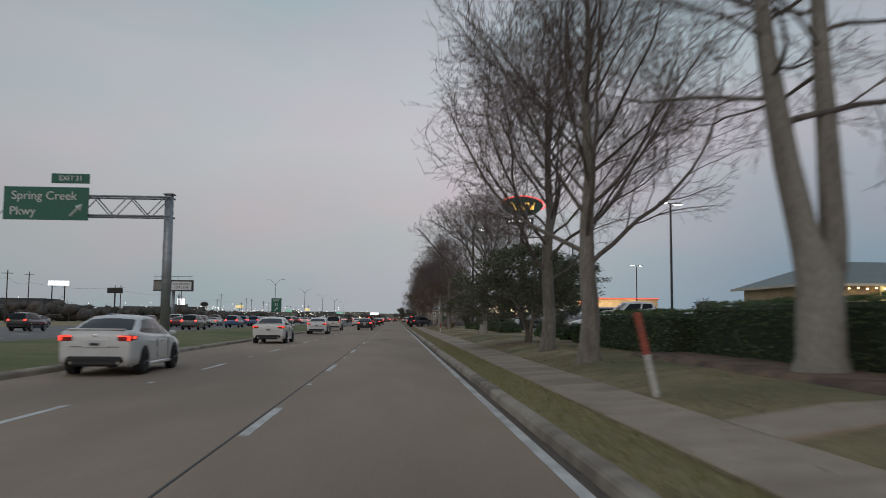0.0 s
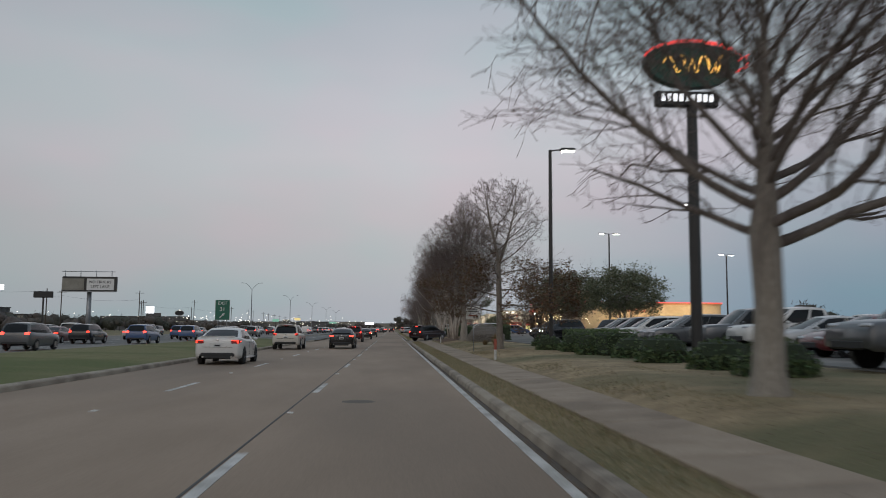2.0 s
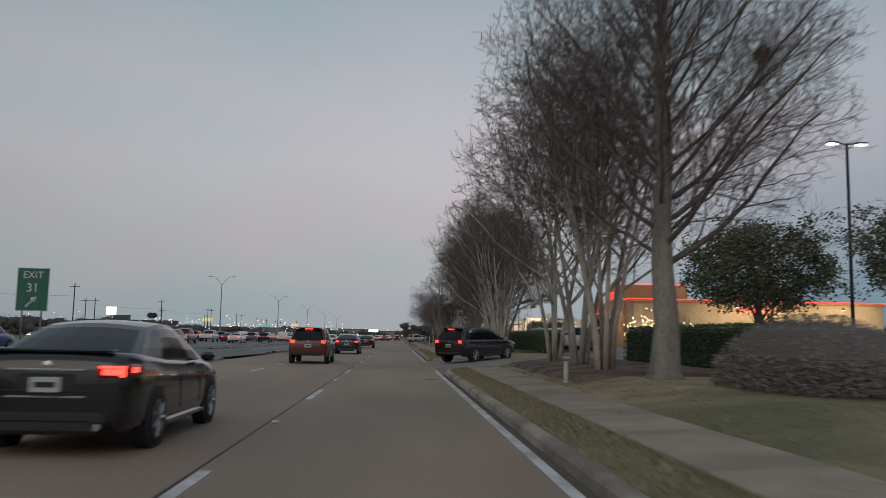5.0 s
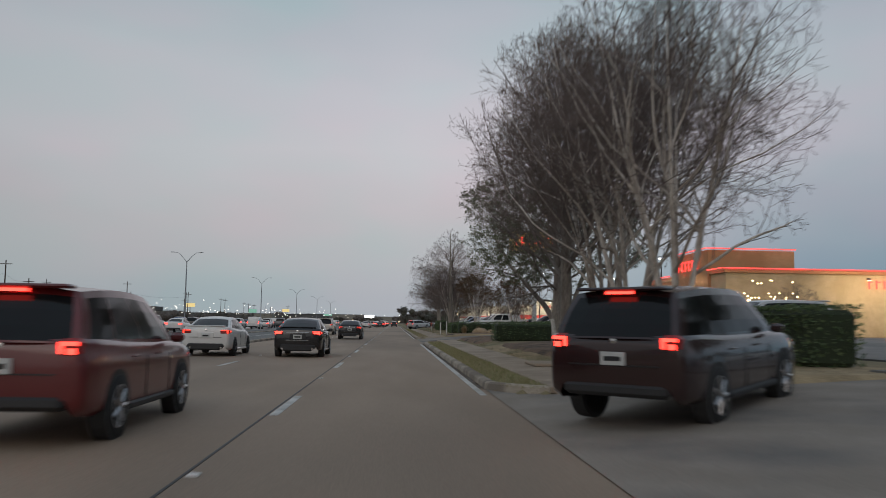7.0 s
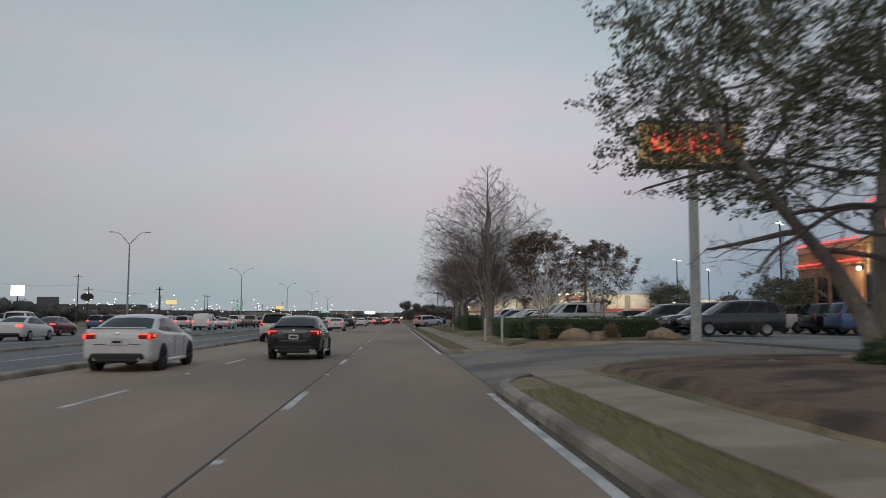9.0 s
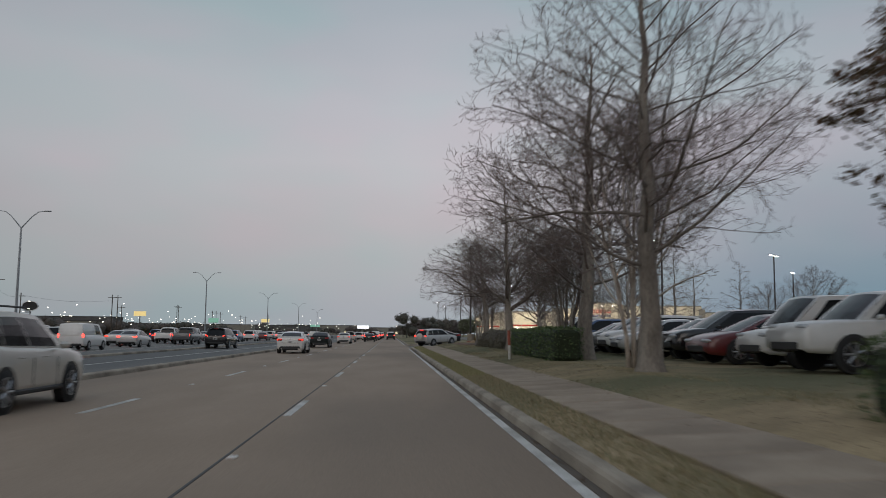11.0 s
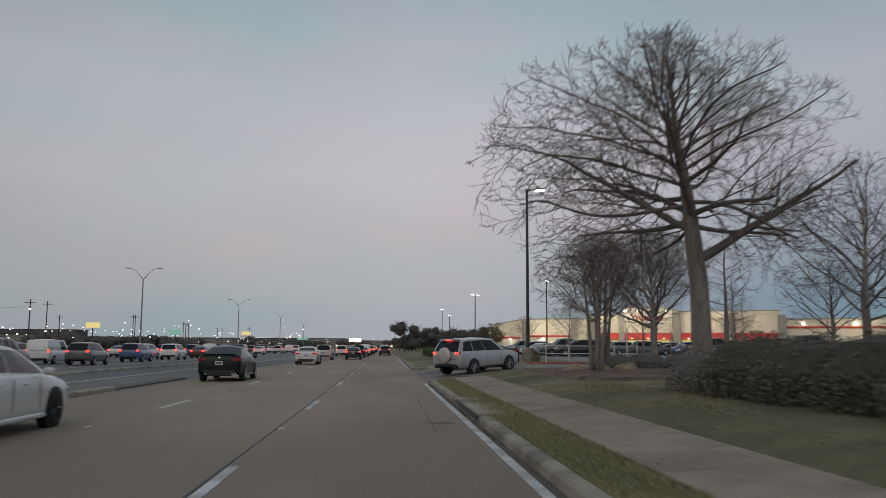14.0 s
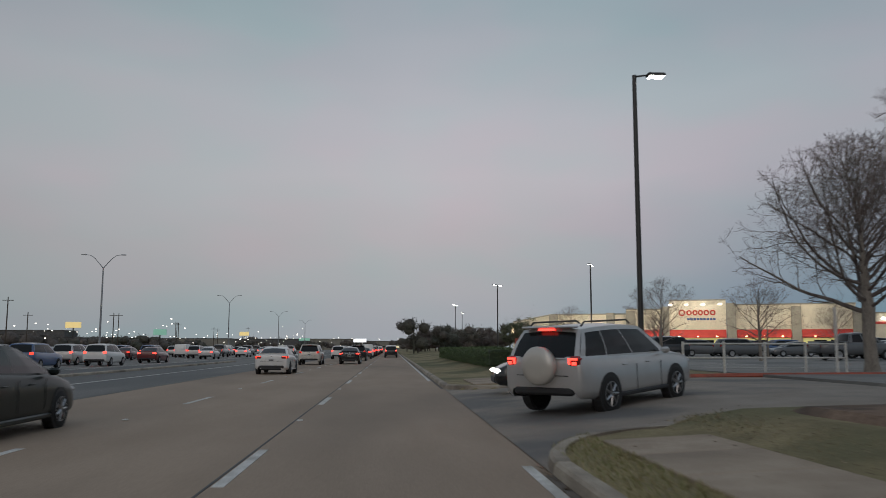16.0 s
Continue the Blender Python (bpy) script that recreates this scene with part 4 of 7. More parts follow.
RED1 = crown_tree("red_oak", 91, [[(0, 0, -0.25, 0.27), (0, 0, 0.05, 0.23), (0, 0, 0.4, 0.18), (-0.03, 0, 2.2, 0.15), (-0.08, 0, 4.6, 0.11), (-0.5, 0, 6.4, 0.06), (-0.85, 0.05, 8.5, 0.012)], [(-0.06, 0, 4.3, 0.09), (0.4, 0, 5.6, 0.06), (0.75, 0, 7.0, 0.035), (0.85, 0, 8.2, 0.01)]],
                  [(0.9, 1.8), (1.6, 3.2), (3.0, 3.8), (4.4, 3.2), (6.0, 2.5), (7.2, 1.9), (8.0, 1.5), (8.7, 0.4)], None, 14000, M_REDLEAF, 0.052, (0.6, 4.9), 0.88, 0.11, n=56, low=0.20, ang=(80, 32), up=0.02, thick=0.24, lat=(0.30, 0.22, 0.16), tw=(0.16, 0.36))
RUS1 = crown_tree("russet_myrtle", 92, [[(math.cos(a_) * 0.1, math.sin(a_) * 0.1, -0.1, 0.06), (math.cos(a_) * 0.3, math.sin(a_) * 0.3, 1.4, 0.045), (math.cos(a_) * 0.8, math.sin(a_) * 0.8, 3.2, 0.025), (math.cos(a_) * 1.0, math.sin(a_) * 1.0, 4.8, 0.01)] for a_ in (0.5, 1.8, 3.0, 4.4)],
                  [(1.6, 0.8), (2.6, 1.9), (3.8, 2.3), (4.8, 1.6), (5.4, 0.4)], M_MYRTLE, 9000, M_REDLEAF, 0.055, (1.2, 20), 0.85, 0.09, n=28, low=0.34, ang=(52, 22), up=0.02, thick=0.5, lat=(0.4, 0.3, 0.22))
SH1 = crown_tree("street_tree", 95, [[(0, 0, -0.2, 0.19), (0, 0, 0.1, 0.15), (0.03, 0, 1.4, 0.12), (0, 0, 2.2, 0.11), (0.1, 0, 3.6, 0.06), (0.1, 0, 5.2, 0.015)]],
                 [(1.7, 0.5), (2.3, 2.0), (3.4, 2.9), (4.8, 2.7), (5.8, 1.6), (6.4, 0.3)], n=26, low=0.33, ang=(70, 15), up=0.03, thick=0.3, lat=(0.38, 0.3, 0.21))
LOTC = crown_tree("lot_cypress", 96, [straight(8.6, 0.15)], [(1.8, 0.4), (2.6, 1.7), (4.2, 2.2), (6, 1.5), (7.6, 0.8), (8.8, 0.1)], n=30, low=0.22, ang=(80, 50), up=0.02, thick=0.24, lat=(0.44, 0.36, 0.25))
OAK3 = tree_meshes("lot_oak", 19, 5.2, 0.13, None, 8000, M_OAKLEAF, 0.10, 0.35, 1.0, 0.17, 200, (3.05, 2.6, 1.75, -0.7), spread_lo=0.08, spread_hi=0.32)

BARE = "tall bare winter tree with grey bark and fine twigs"
VERGE = "bare trees along the verge"
plant(TWIN, "bare_tree", 6.84, 2.9, 0, 1.0, "large bare forked tree with grey bark beside the hedge", VERGE, 1.0)
plant(LEAD1, "bare_tree", 4.64, 9.85, 0, 1.0, BARE, VERGE)
plant(LEAD2, "bare_tree", 4.85, 16.4, 40, 0.95, BARE, VERGE)
plant(OAK4, "evergreen_oak", 5.35, 23.5, 10, 1.0, "small dark evergreen oak with dense leaves", "evergreen oaks", 0.82)
plant(ROUND, "bare_tree", 5.5, 42.0, 0, 1.0, "round bare tree with a short grey trunk", VERGE)
plant(OAK2, "evergreen_oak", 20.6, 126.0, 60, 1.80, "dark evergreen oak standing in the parking lot", "evergreen oaks", 0.92)
plant(RED1, "russet_oak", 5.2, 70.7, 0, 1.0, "half-bare oak holding dry russet leaves low down", "russet oaks")
plant(CONE, "bare_cypress", 5.8, 98.2, 0, 1.0, "tall conical bare cypress with a straight trunk", "bare cypresses")
plant(MYR1, "crape_myrtle", 5.37, 101.8, 20, 1.2, "bare crape myrtle with pale smooth stems", "crape myrtles")
plant(MYR2, "crape_myrtle", 5.5, 105.4, 110, 1.2, "bare crape myrtle with pale smooth stems", "crape myrtles")
plant(MYR2, "crape_myrtle", 5.48, 109.2, 150, 1.18, "bare crape myrtle with pale smooth stems", "crape myrtles")
for i, (x, y) in enumerate(((5.8, 127.5), (6.0, 131.5), (6.1, 134.6))):
    plant((MYR1, MYR2, MYR1)[i], "crape_myrtle", x, y, 70 * i, 1.12 + 0.05 * (i % 3), "bare crape myrtle with pale smooth stems", "crape myrtles")
plant(LEAD1, "bare_tree", 5.28, 136.4, 120, 0.92, BARE, VERGE)
plant(LEAD2, "bare_tree", 6.0, 141.3, 230, 0.9, BARE, VERGE)
plant(OAK1, "evergreen_oak", 10.8, 164.4, 0, 1.0, "broad live oak with several leaning trunks and dense leaves", "evergreen oaks")
plant(OAK2, "evergreen_oak", 24.2, 113.8, 215, 1.7, "dark evergreen oak standing in the parking lot", "evergreen oaks", 0.92)
plant(OPEN1, "bare_cypress", 6.0, 201.0, 60, 1.08, "tall conical bare cypress with a straight trunk", "bare cypresses")
plant(OPEN1, "bare_cypress", 6.6, 210.1, 200, 1.12, "tall conical bare cypress with a straight trunk", "bare cypresses")
plant(OPEN2, "bare_cypress", 6.3, 226.4, 0, 0.93, "tall conical bare cypress with a straight trunk", "bare cypresses")
plant(RUS1, "russet_myrtle", 8.0, 191.5, 10, 1.05, "crape myrtle with dry russet leaves", "russet myrtles")
plant(RUS1, "russet_myrtle", 12.5, 197.0, 100, 1.05, "crape myrtle with dry russet leaves", "russet myrtles")
plant(MYR1, "crape_myrtle", 6.2, 203.0, 10, 0.95, "bare crape myrtle with pale smooth stems", "crape myrtles")
plant(THICK, "crape_myrtle", 8.1, 220.3, 40, 1.05, "dense crape myrtle with dry leaves behind the hedge", "crape myrtles")
plant(UMBR, "bare_tree", 6.9, 242.5, 0, 1.0, "spreading bare tree with one low broken limb", VERGE)
plant(CLUMP, "crape_myrtle", 7.55, 254.6, 15, 0.95, "bare clump of thin trunks with a dense round crown", "crape myrtles")
plant(ROUND, "bare_tree", 17.0, 276.0, 140, 0.95, "broad bare tree by the store's lot entrance", VERGE)
plant(CLUMP, "crape_myrtle", 9.2, 259.2, 140, 0.98, "bare clump of thin trunks with a dense round crown", "crape myrtles")
LOTTREE = "bare young tree standing in the parking lot"
for i, (x, y, s) in enumerate(((16.0, 296, 0.8), (13.5, 256, 0.8), (21, 262, 0.9), (26, 283, 1.0), (24, 300, 0.85), (33, 318, 0.9), (30, 340, 0.8), (42, 300, 1.0), (46, 330, 0.9), (20.5, 240, 0.95), (29, 236, 0.9), (17.5, 222, 0.9), (38, 262, 1.0), (17.5, 266, 1.5), (16.5, 252, 1.2), (24, 250, 1.6), (18.5, 244, 1.15), (28, 256, 1.5), (22, 257, 1.25))):
    plant((SH1, LOTC)[i % 2], "lot_tree", x, y, 50 * i, s * (1.0 if i % 2 == 0 else 0.6), LOTTREE, "parking lot trees")
for i, (x, y, s) in enumerate(((23, 214, 0.8), (30, 200, 0.9), (40, 185, 0.9), (33, 176, 0.7), (22, 192, 0.7), (18, 330, 0.8), (16, 352, 0.9))):
    plant((OAK3, SH1)[i % 2], "lot_tree", x, y, 80 * i, s, "small tree standing in the parking lot" if i % 2 == 0 else LOTTREE, "parking lot trees")


# ---- hedges and shrubs ----
def hedge(x0, x1, y0, y1, h, label, mat=None, rnd=0.0, group="clipped hedges", dens=145, size=0.038, name="hedge", base=None):
    rng = random.Random(int(x0 * 91 + y0 * 17))
    zb = gz((x0 + x1) / 2, -5) - 0.03 if base is None else base
    t = thing(name, label, "hedge", group, Matrix.Translation(((x0 + x1) / 2, (y0 + y1) / 2, zb)))
    lx, ly = (x1 - x0), (y1 - y0)
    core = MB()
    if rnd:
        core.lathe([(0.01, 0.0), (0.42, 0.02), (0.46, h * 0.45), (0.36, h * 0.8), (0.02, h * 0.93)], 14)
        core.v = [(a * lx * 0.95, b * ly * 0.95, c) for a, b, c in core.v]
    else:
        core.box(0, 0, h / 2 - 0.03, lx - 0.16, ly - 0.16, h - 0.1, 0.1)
    # solid fill coloured darker than the leaves, for the shade inside
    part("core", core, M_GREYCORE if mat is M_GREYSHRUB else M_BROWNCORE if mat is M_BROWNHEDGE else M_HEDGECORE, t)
    lf = MB()
    area = 2 * (lx + ly) * h + lx * ly
    for i in range(int(min(22000, area * dens))):
        if rnd:
            a, b = rng.uniform(0, 2 * math.pi), math.acos(rng.uniform(0.0, 1.0))
            rr = rng.uniform(0.86, 1.08)
            p = Vector((math.cos(a) * math.sin(b) * lx / 2 * rr, math.sin(a) * math.sin(b) * ly / 2 * rr, (math.cos(b) * 0.92 + 0.05) * h * rr))
            if rng.random() < 0.35:
                p.z = rng.uniform(0, h * 0.45)
                p.x, p.y = math.cos(a) * lx / 2 * rr * 0.98, math.sin(a) * ly / 2 * rr * 0.98
        else:
            u = rng.uniform(0, 2 * (lx + ly) * h + lx * ly)
            wob = 0.05 * noise.noise((u * 0.9, h, x0)) + rng.gauss(0, 0.025)
            if u < lx * ly:
                p = Vector((rng.uniform(-lx / 2, lx / 2), rng.uniform(-ly / 2, ly / 2), 0))
                p.z = h + 0.05 * noise.noise((p.x * 1.5 + x0, p.y * 1.5 + y0, 0)) + rng.gauss(0, 0.03)
            elif u < lx * ly + 2 * ly * h:
                sx_ = rng.choice((-1, 1))
                p = Vector((sx_ * (lx / 2 + wob), rng.uniform(-ly / 2, ly / 2), rng.uniform(0, h)))
            else:
                p = Vector((rng.uniform(-lx / 2, lx / 2), rng.choice((-1, 1)) * (ly / 2 + wob), rng.uniform(0, h)))
        a = Vector((rng.uniform(-1, 1), rng.uniform(-1, 1), rng.uniform(-1, 1))).normalized()
        b = a.cross(Vector((rng.uniform(-1, 1), rng.uniform(-1, 1), rng.uniform(-1, 1)))).normalized()
        s = size * rng.uniform(0.6, 1.5)
        lf.quad(p - a * s, p + b * s * 0.55, p + a * s, p - b * s * 0.55)
    part("foliage", lf, mat or M_HEDGE, t)
    return t


HL = "clipped dark green hedge behind the lawn"
hedge(7.5, 8.9, -3.0, 10.5, 1.35, HL)
hedge(6.9, 8.1, 10.8, 19.0, 1.2, HL)
for i, (x, y, w, h) in enumerate(((7.9, 23.2, 1.5, 0.9), (8.2, 27.0, 1.5, 0.8), (8.0, 31.0, 1.6, 0.9), (8.4, 35.2, 1.5, 0.85), (7.8, 46.6, 1.7, 0.85), (7.9, 49.6, 1.6, 0.8), (7.7, 53.4, 1.6, 0.85), (8.0, 57.2, 1.5, 0.8), (7.6, 61.0, 1.5, 0.9), (7.7, 64.5, 1.5, 0.9), (7.2, 68.0, 1.3, 0.7), (8.4, 76, 1.3, 0.7))):
    hedge(x - w / 2, x + w / 2, y - w / 2, y + w / 2, h, "rounded dark green shrub in front of parked cars", None, 1.0, "rounded shrubs", 130, 0.05, "shrub")
hedge(7.4, 8.6, 58.5, 66.0, 0.95, HL)
hedge(5.9, 8.7, 92.2, 97.2, 1.35, "large rounded grey winter shrub on the lawn", M_GREYSHRUB, 1.0, "winter shrubs", 420, 0.028, "winter_shrub")
hedge(8.6, 9.8, 98.0, 111.5, 1.3, HL)
hedge(8.2, 9.4, 126.5, 141.5, 1.3, HL)
hedge(4.7, 7.6, 150.2, 151.6, 0.95, HL)
hedge(7.65, 8.9, 150.4, 158.0, 0.95, HL)
hedge(5.2, 10.9, 180.0, 181.3, 0.95, HL)
hedge(4.9, 6.1, 184.0, 190.3, 0.9, HL)
hedge(5.15, 6.2, 208.7, 213.5, 1.15, HL)
hedge(5.2, 6.3, 213.8, 219.2, 1.12, HL)
for x, y, w, l_, h in ((7.3, 230.2, 2.3, 2.8, 1.16), (7.45, 232.3, 2.4, 2.9, 1.28), (7.3, 234.4, 2.3, 2.7, 1.2), (7.5, 236.3, 2.5, 2.6, 1.3), (7.3, 238.3, 2.3, 2.8, 1.18), (7.2, 240.3, 2.4, 2.6, 1.25)):
    hedge(x - w / 2, x + w / 2, y - l_ / 2, y + l_ / 2, h, "rounded brown winter shrub grown into a ragged hedge", M_BROWNHEDGE, 1.0, "winter shrubs", 260, 0.035, "winter_shrub")
hedge(6.0, 7.4, 240.9, 243.2, 0.95, "twiggy brown shrub at the hedge end", M_GREYSHRUB, 1.0, "winter shrubs", 380, 0.028, "winter_shrub")
for x, y, w, h in ((9.6, 258.5, 1.5, 0.7), (10.9, 258.9, 1.7, 0.8), (12.2, 258.2, 1.6, 0.75)):
    hedge(x - w / 2, x + w / 2, y - w / 2, y + w / 2, h, "rounded brown winter shrub in the mulch bed", M_GREYSHRUB, 1.0, "winter shrubs", 260, 0.035, "winter_shrub")
hedge(4.6, 5.8, 288, 330, 0.95, HL)
hedge(9.4, 13.6, 150.6, 151.9, 0.8, HL)
for x, y, w, h in ((9.0, 159.2, 1.6, 0.95), (10.0, 160.9, 1.7, 1.05), (8.1, 159.6, 1.1, 0.6)):
    hedge(x - w / 2, x + w / 2, y - w / 2, y + w / 2, h, "rounded dark green shrub in the mulch bed", None, 1.0, "rounded shrubs", 150, 0.045, "shrub")


# ---- vehicles ----
WHEEL_R = 0.33


def wheel(parent, x, y, r, rim_mat, side):
    e = part("wheel", MB().lathe([(0.10, -0.09), (r * 0.66, -0.09), (r * 0.68, 0.09), (0.10, 0.10)], 14, "x"), M_PLASTIC, parent, at=(x, y, r))
    part("tyre", MB().lathe([(r * 0.66, -0.11), (r * 0.93, -0.11), (r, -0.075), (r, 0.075), (r * 0.93, 0.11), (r * 0.66, 0.11)], 18, "x"), M_RUBBER, e, smooth=True)
    rim = MB().lathe([(r * 0.60, side * 0.088), (r * 0.63, side * 0.112), (r * 0.67, side * 0.112), (r * 0.68, side * 0.09)], 24, "x")
    rim.f = rim.f[:-2]
    for k in range(7):
        a = 2 * math.pi * k / 7
        c_, s_ = math.cos(a), math.sin(a)
        rim.tube([(side * 0.104, 0.05 * c_, 0.05 * s_), (side * 0.104, r * 0.62 * c_, r * 0.62 * s_)], [0.034, 0.027], 4)
    rim.lathe([(0.001, side * 0.085), (0.06, side * 0.095), (0.045, side * 0.118), (0.001, side * 0.12)], 10, "x")
    part("rim", rim, rim_mat, e)


FARW = {}


def far_wheel(parent, x, y, r):
    if r not in FARW:
        m_ = MB().lathe([(0.02, -0.11), (r * 0.6, -0.12), (r * 0.62, -0.10), (r * 0.95, -0.11), (r, -0.07), (r, 0.07), (r * 0.95, 0.11), (r * 0.62, 0.10), (r * 0.6, 0.12), (0.02, 0.11)], 8, "x")
        me = m_.mesh("wheel")
        me.materials.append(M_RUBBER)
        me.materials.append(M_RIM)
        me.polygons.foreach_set("material_index", [1 if i // 8 in (0, 8) or i >= 72 else 0 for i in range(len(me.polygons))])
        FARW[r] = me
    part("wheel", FARW[r], None, parent, at=(x, y, r))


CARS = {
    # length, half width, roof height, lower-body rows (y, low z, top z, width factor),
    # cabin (rear low, rear high, front high, front low), belt height rear and front, roof width, window cuts
    "sedan": (4.6, 0.90, 1.47, [(-2.31, 0.44, 0.90, 0.84), (-2.29, 0.34, 1.03, 0.91), (-2.20, 0.27, 1.085, 0.96), (-1.75, 0.22, 1.08, 0.99), (-0.9, 0.19, 1.01, 1.0), (0.2, 0.19, 0.965, 1.0), (0.95, 0.19, 0.955, 1.0), (1.45, 0.20, 0.90, 0.99), (1.95, 0.22, 0.80, 0.965), (2.20, 0.25, 0.70, 0.90), (2.31, 0.34, 0.58, 0.78)], (-1.88, -0.92, 0.22, 1.28), 1.03, 0.93, 0.70, ((0.07, 0.478), (0.488, 0.93))),
    "suv": (4.6, 0.92, 1.70, [(-2.30, 0.50, 0.98, 0.88), (-2.28, 0.40, 1.10, 0.94), (-2.20, 0.33, 1.13, 0.97), (-1.75, 0.29, 1.12, 1.0), (-0.9, 0.26, 1.08, 1.0), (0.2, 0.26, 1.05, 1.0), (0.95, 0.26, 1.045, 1.0), (1.5, 0.27, 1.01, 0.99), (2.0, 0.29, 0.93, 0.965), (2.22, 0.33, 0.84, 0.91), (2.32, 0.42, 0.70, 0.82)], (-2.24, -1.92, 0.25, 1.25), 1.09, 1.02, 0.76, ((0.05, 0.262), (0.27, 0.552), (0.56, 0.92))),
    "pickup": (5.6, 0.98, 1.88, [(-2.80, 0.58, 1.16, 0.95), (-2.78, 0.50, 1.22, 0.98), (-2.0, 0.42, 1.23, 1.0), (-0.9, 0.40, 1.20, 1.0), (0.4, 0.40, 1.18, 1.0), (1.2, 0.40, 1.18, 1.0), (2.0, 0.40, 1.14, 0.985), (2.62, 0.42, 1.07, 0.95), (2.78, 0.50, 0.92, 0.90)], (-0.85, -0.68, 0.70, 1.48), 1.19, 1.16, 0.78, ((0.08, 0.42), (0.47, 0.90))),
    "van": (4.8, 0.92, 1.92, [(-2.40, 0.45, 1.02, 0.96), (-2.38, 0.36, 1.10, 0.98), (-1.75, 0.28, 1.10, 1.0), (-0.9, 0.26, 1.08, 1.0), (0.3, 0.26, 1.06, 1.0), (1.0, 0.26, 1.06, 1.0), (1.75, 0.28, 0.98, 0.98), (2.25, 0.32, 0.88, 0.93), (2.40, 0.40, 0.72, 0.84)], (-2.38, -2.30, 0.80, 1.62), 1.09, 1.04, 0.86, ((0.62, 0.90),)),
}


def cabin_parts(kind, paint, car, far=False):
    """Roof, pillars and panes cut out of one curved cabin surface."""
    L, W, H, rows, (rl, rh, fh, fl), zr, zf, wt, cuts = CARS[kind]
    if far and len(cuts) > 2:
        cuts = ((0.05, 0.54), (0.55, 0.92))
    wb, wtop = W * 0.93, W * wt

    def side(u, v, s):
        yb, yt = rl + (fl - rl) * u, rh + (fh - rh) * u
        zb = zr + (zf - zr) * u - 0.02
        zt = H - 0.035 - 0.05 * (2 * u - 1) ** 2
        wbu = wb * (1 - 0.05 * (2 * u - 1) ** 4)
        wtu = wtop * (1 - 0.05 * (2 * u - 1) ** 2)
        x = wbu + (wtu - wbu) * v + 0.045 * 4 * v * (1 - v) * 0.6
        return (s * x, yb + (yt - yb) * v, zb + (zt - zb) * v)

    def end(sx, v, u):
        e = side(u, v, 1)
        bow = (1 - sx * sx)
        out = -1 if u < 0.5 else 1
        return (e[0] * sx, e[1] + out * (0.10 * bow * (1 - 0.6 * v) + 0.03 * 4 * v * (1 - v)), e[2] + 0.035 * bow * v + 0.012 * bow)

    def pick(us, vs, fn, is_pane):
        body_, pane = MB(), {}
        for i in range(len(us) - 1):
            for j in range(len(vs) - 1):
                q = [fn(us[i], vs[j]), fn(us[i + 1], vs[j]), fn(us[i + 1], vs[j + 1]), fn(us[i], vs[j + 1])]
                key = is_pane((us[i] + us[i + 1]) / 2, (vs[j] + vs[j + 1]) / 2)
                (body_ if key is None else pane.setdefault(key, MB())).quad(*q)
        return body_, pane

    frame_ = MB()
    for s in (1, -1):
        us = sorted({0.0, 1.0, *[c for ab in cuts for c in ab], *[(a_ + b_) / 2 for a_, b_ in cuts]})
        vs = (0.0, 0.09, 0.35, 0.65, 0.87, 1.0)
        b_, panes = pick(us, vs, lambda u, v: side(u, v, s), lambda u, v: next((i for i, (p, q) in enumerate(cuts) if p < u < q and 0.09 < v < 0.87), None))
        k = len(frame_.v)
        frame_.v += b_.v
        frame_.f += [tuple(x + k for x in f) for f in b_.f]
        for i in panes:
            part("side_window", panes[i], M_GLASS, car, smooth=True)
    ss = (-1, -0.88, -0.55, -0.2, 0.2, 0.55, 0.88, 1)
    for nm, u, lo, hi in (("rear_window", 0.0, 0.08 if kind == "sedan" else 0.04, 0.88), ("windscreen", 1.0, 0.05, 0.93)):
        b_, panes = pick(ss, (0.0, lo, 0.3, 0.6, hi, 1.0), lambda x, v: end(x, v, u), lambda x, v: 0 if abs(x) < 0.88 and lo < v < hi else None)
        k = len(frame_.v)
        frame_.v += b_.v
        frame_.f += [tuple(x + k for x in f) for f in b_.f]
        if not (kind == "van" and u == 0.0):
            part(nm, panes[0], M_GLASS, car, smooth=True)
        else:
            frame_.f += [tuple(x + len(frame_.v) for x in f) for f in panes[0].f]
            frame_.v += panes[0].v
    rf = []
    for i in range(9):
        u = i / 8
        e = side(u, 1.0, 1)
        y_r, y_f = end(0, 1.0, 0.0), end(0, 1.0, 1.0)
        row = []
        for x in ss:
            bow = 1 - x * x
            ye = e[1] + bow * ((-0.04) * (1 - u) + 0.04 * u)
            row.append((e[0] * x, ye, e[2] + 0.047 * bow))
        rf.append(row)
    frame_.grid(rf)
    part("cabin", frame_, paint, car, smooth=True)


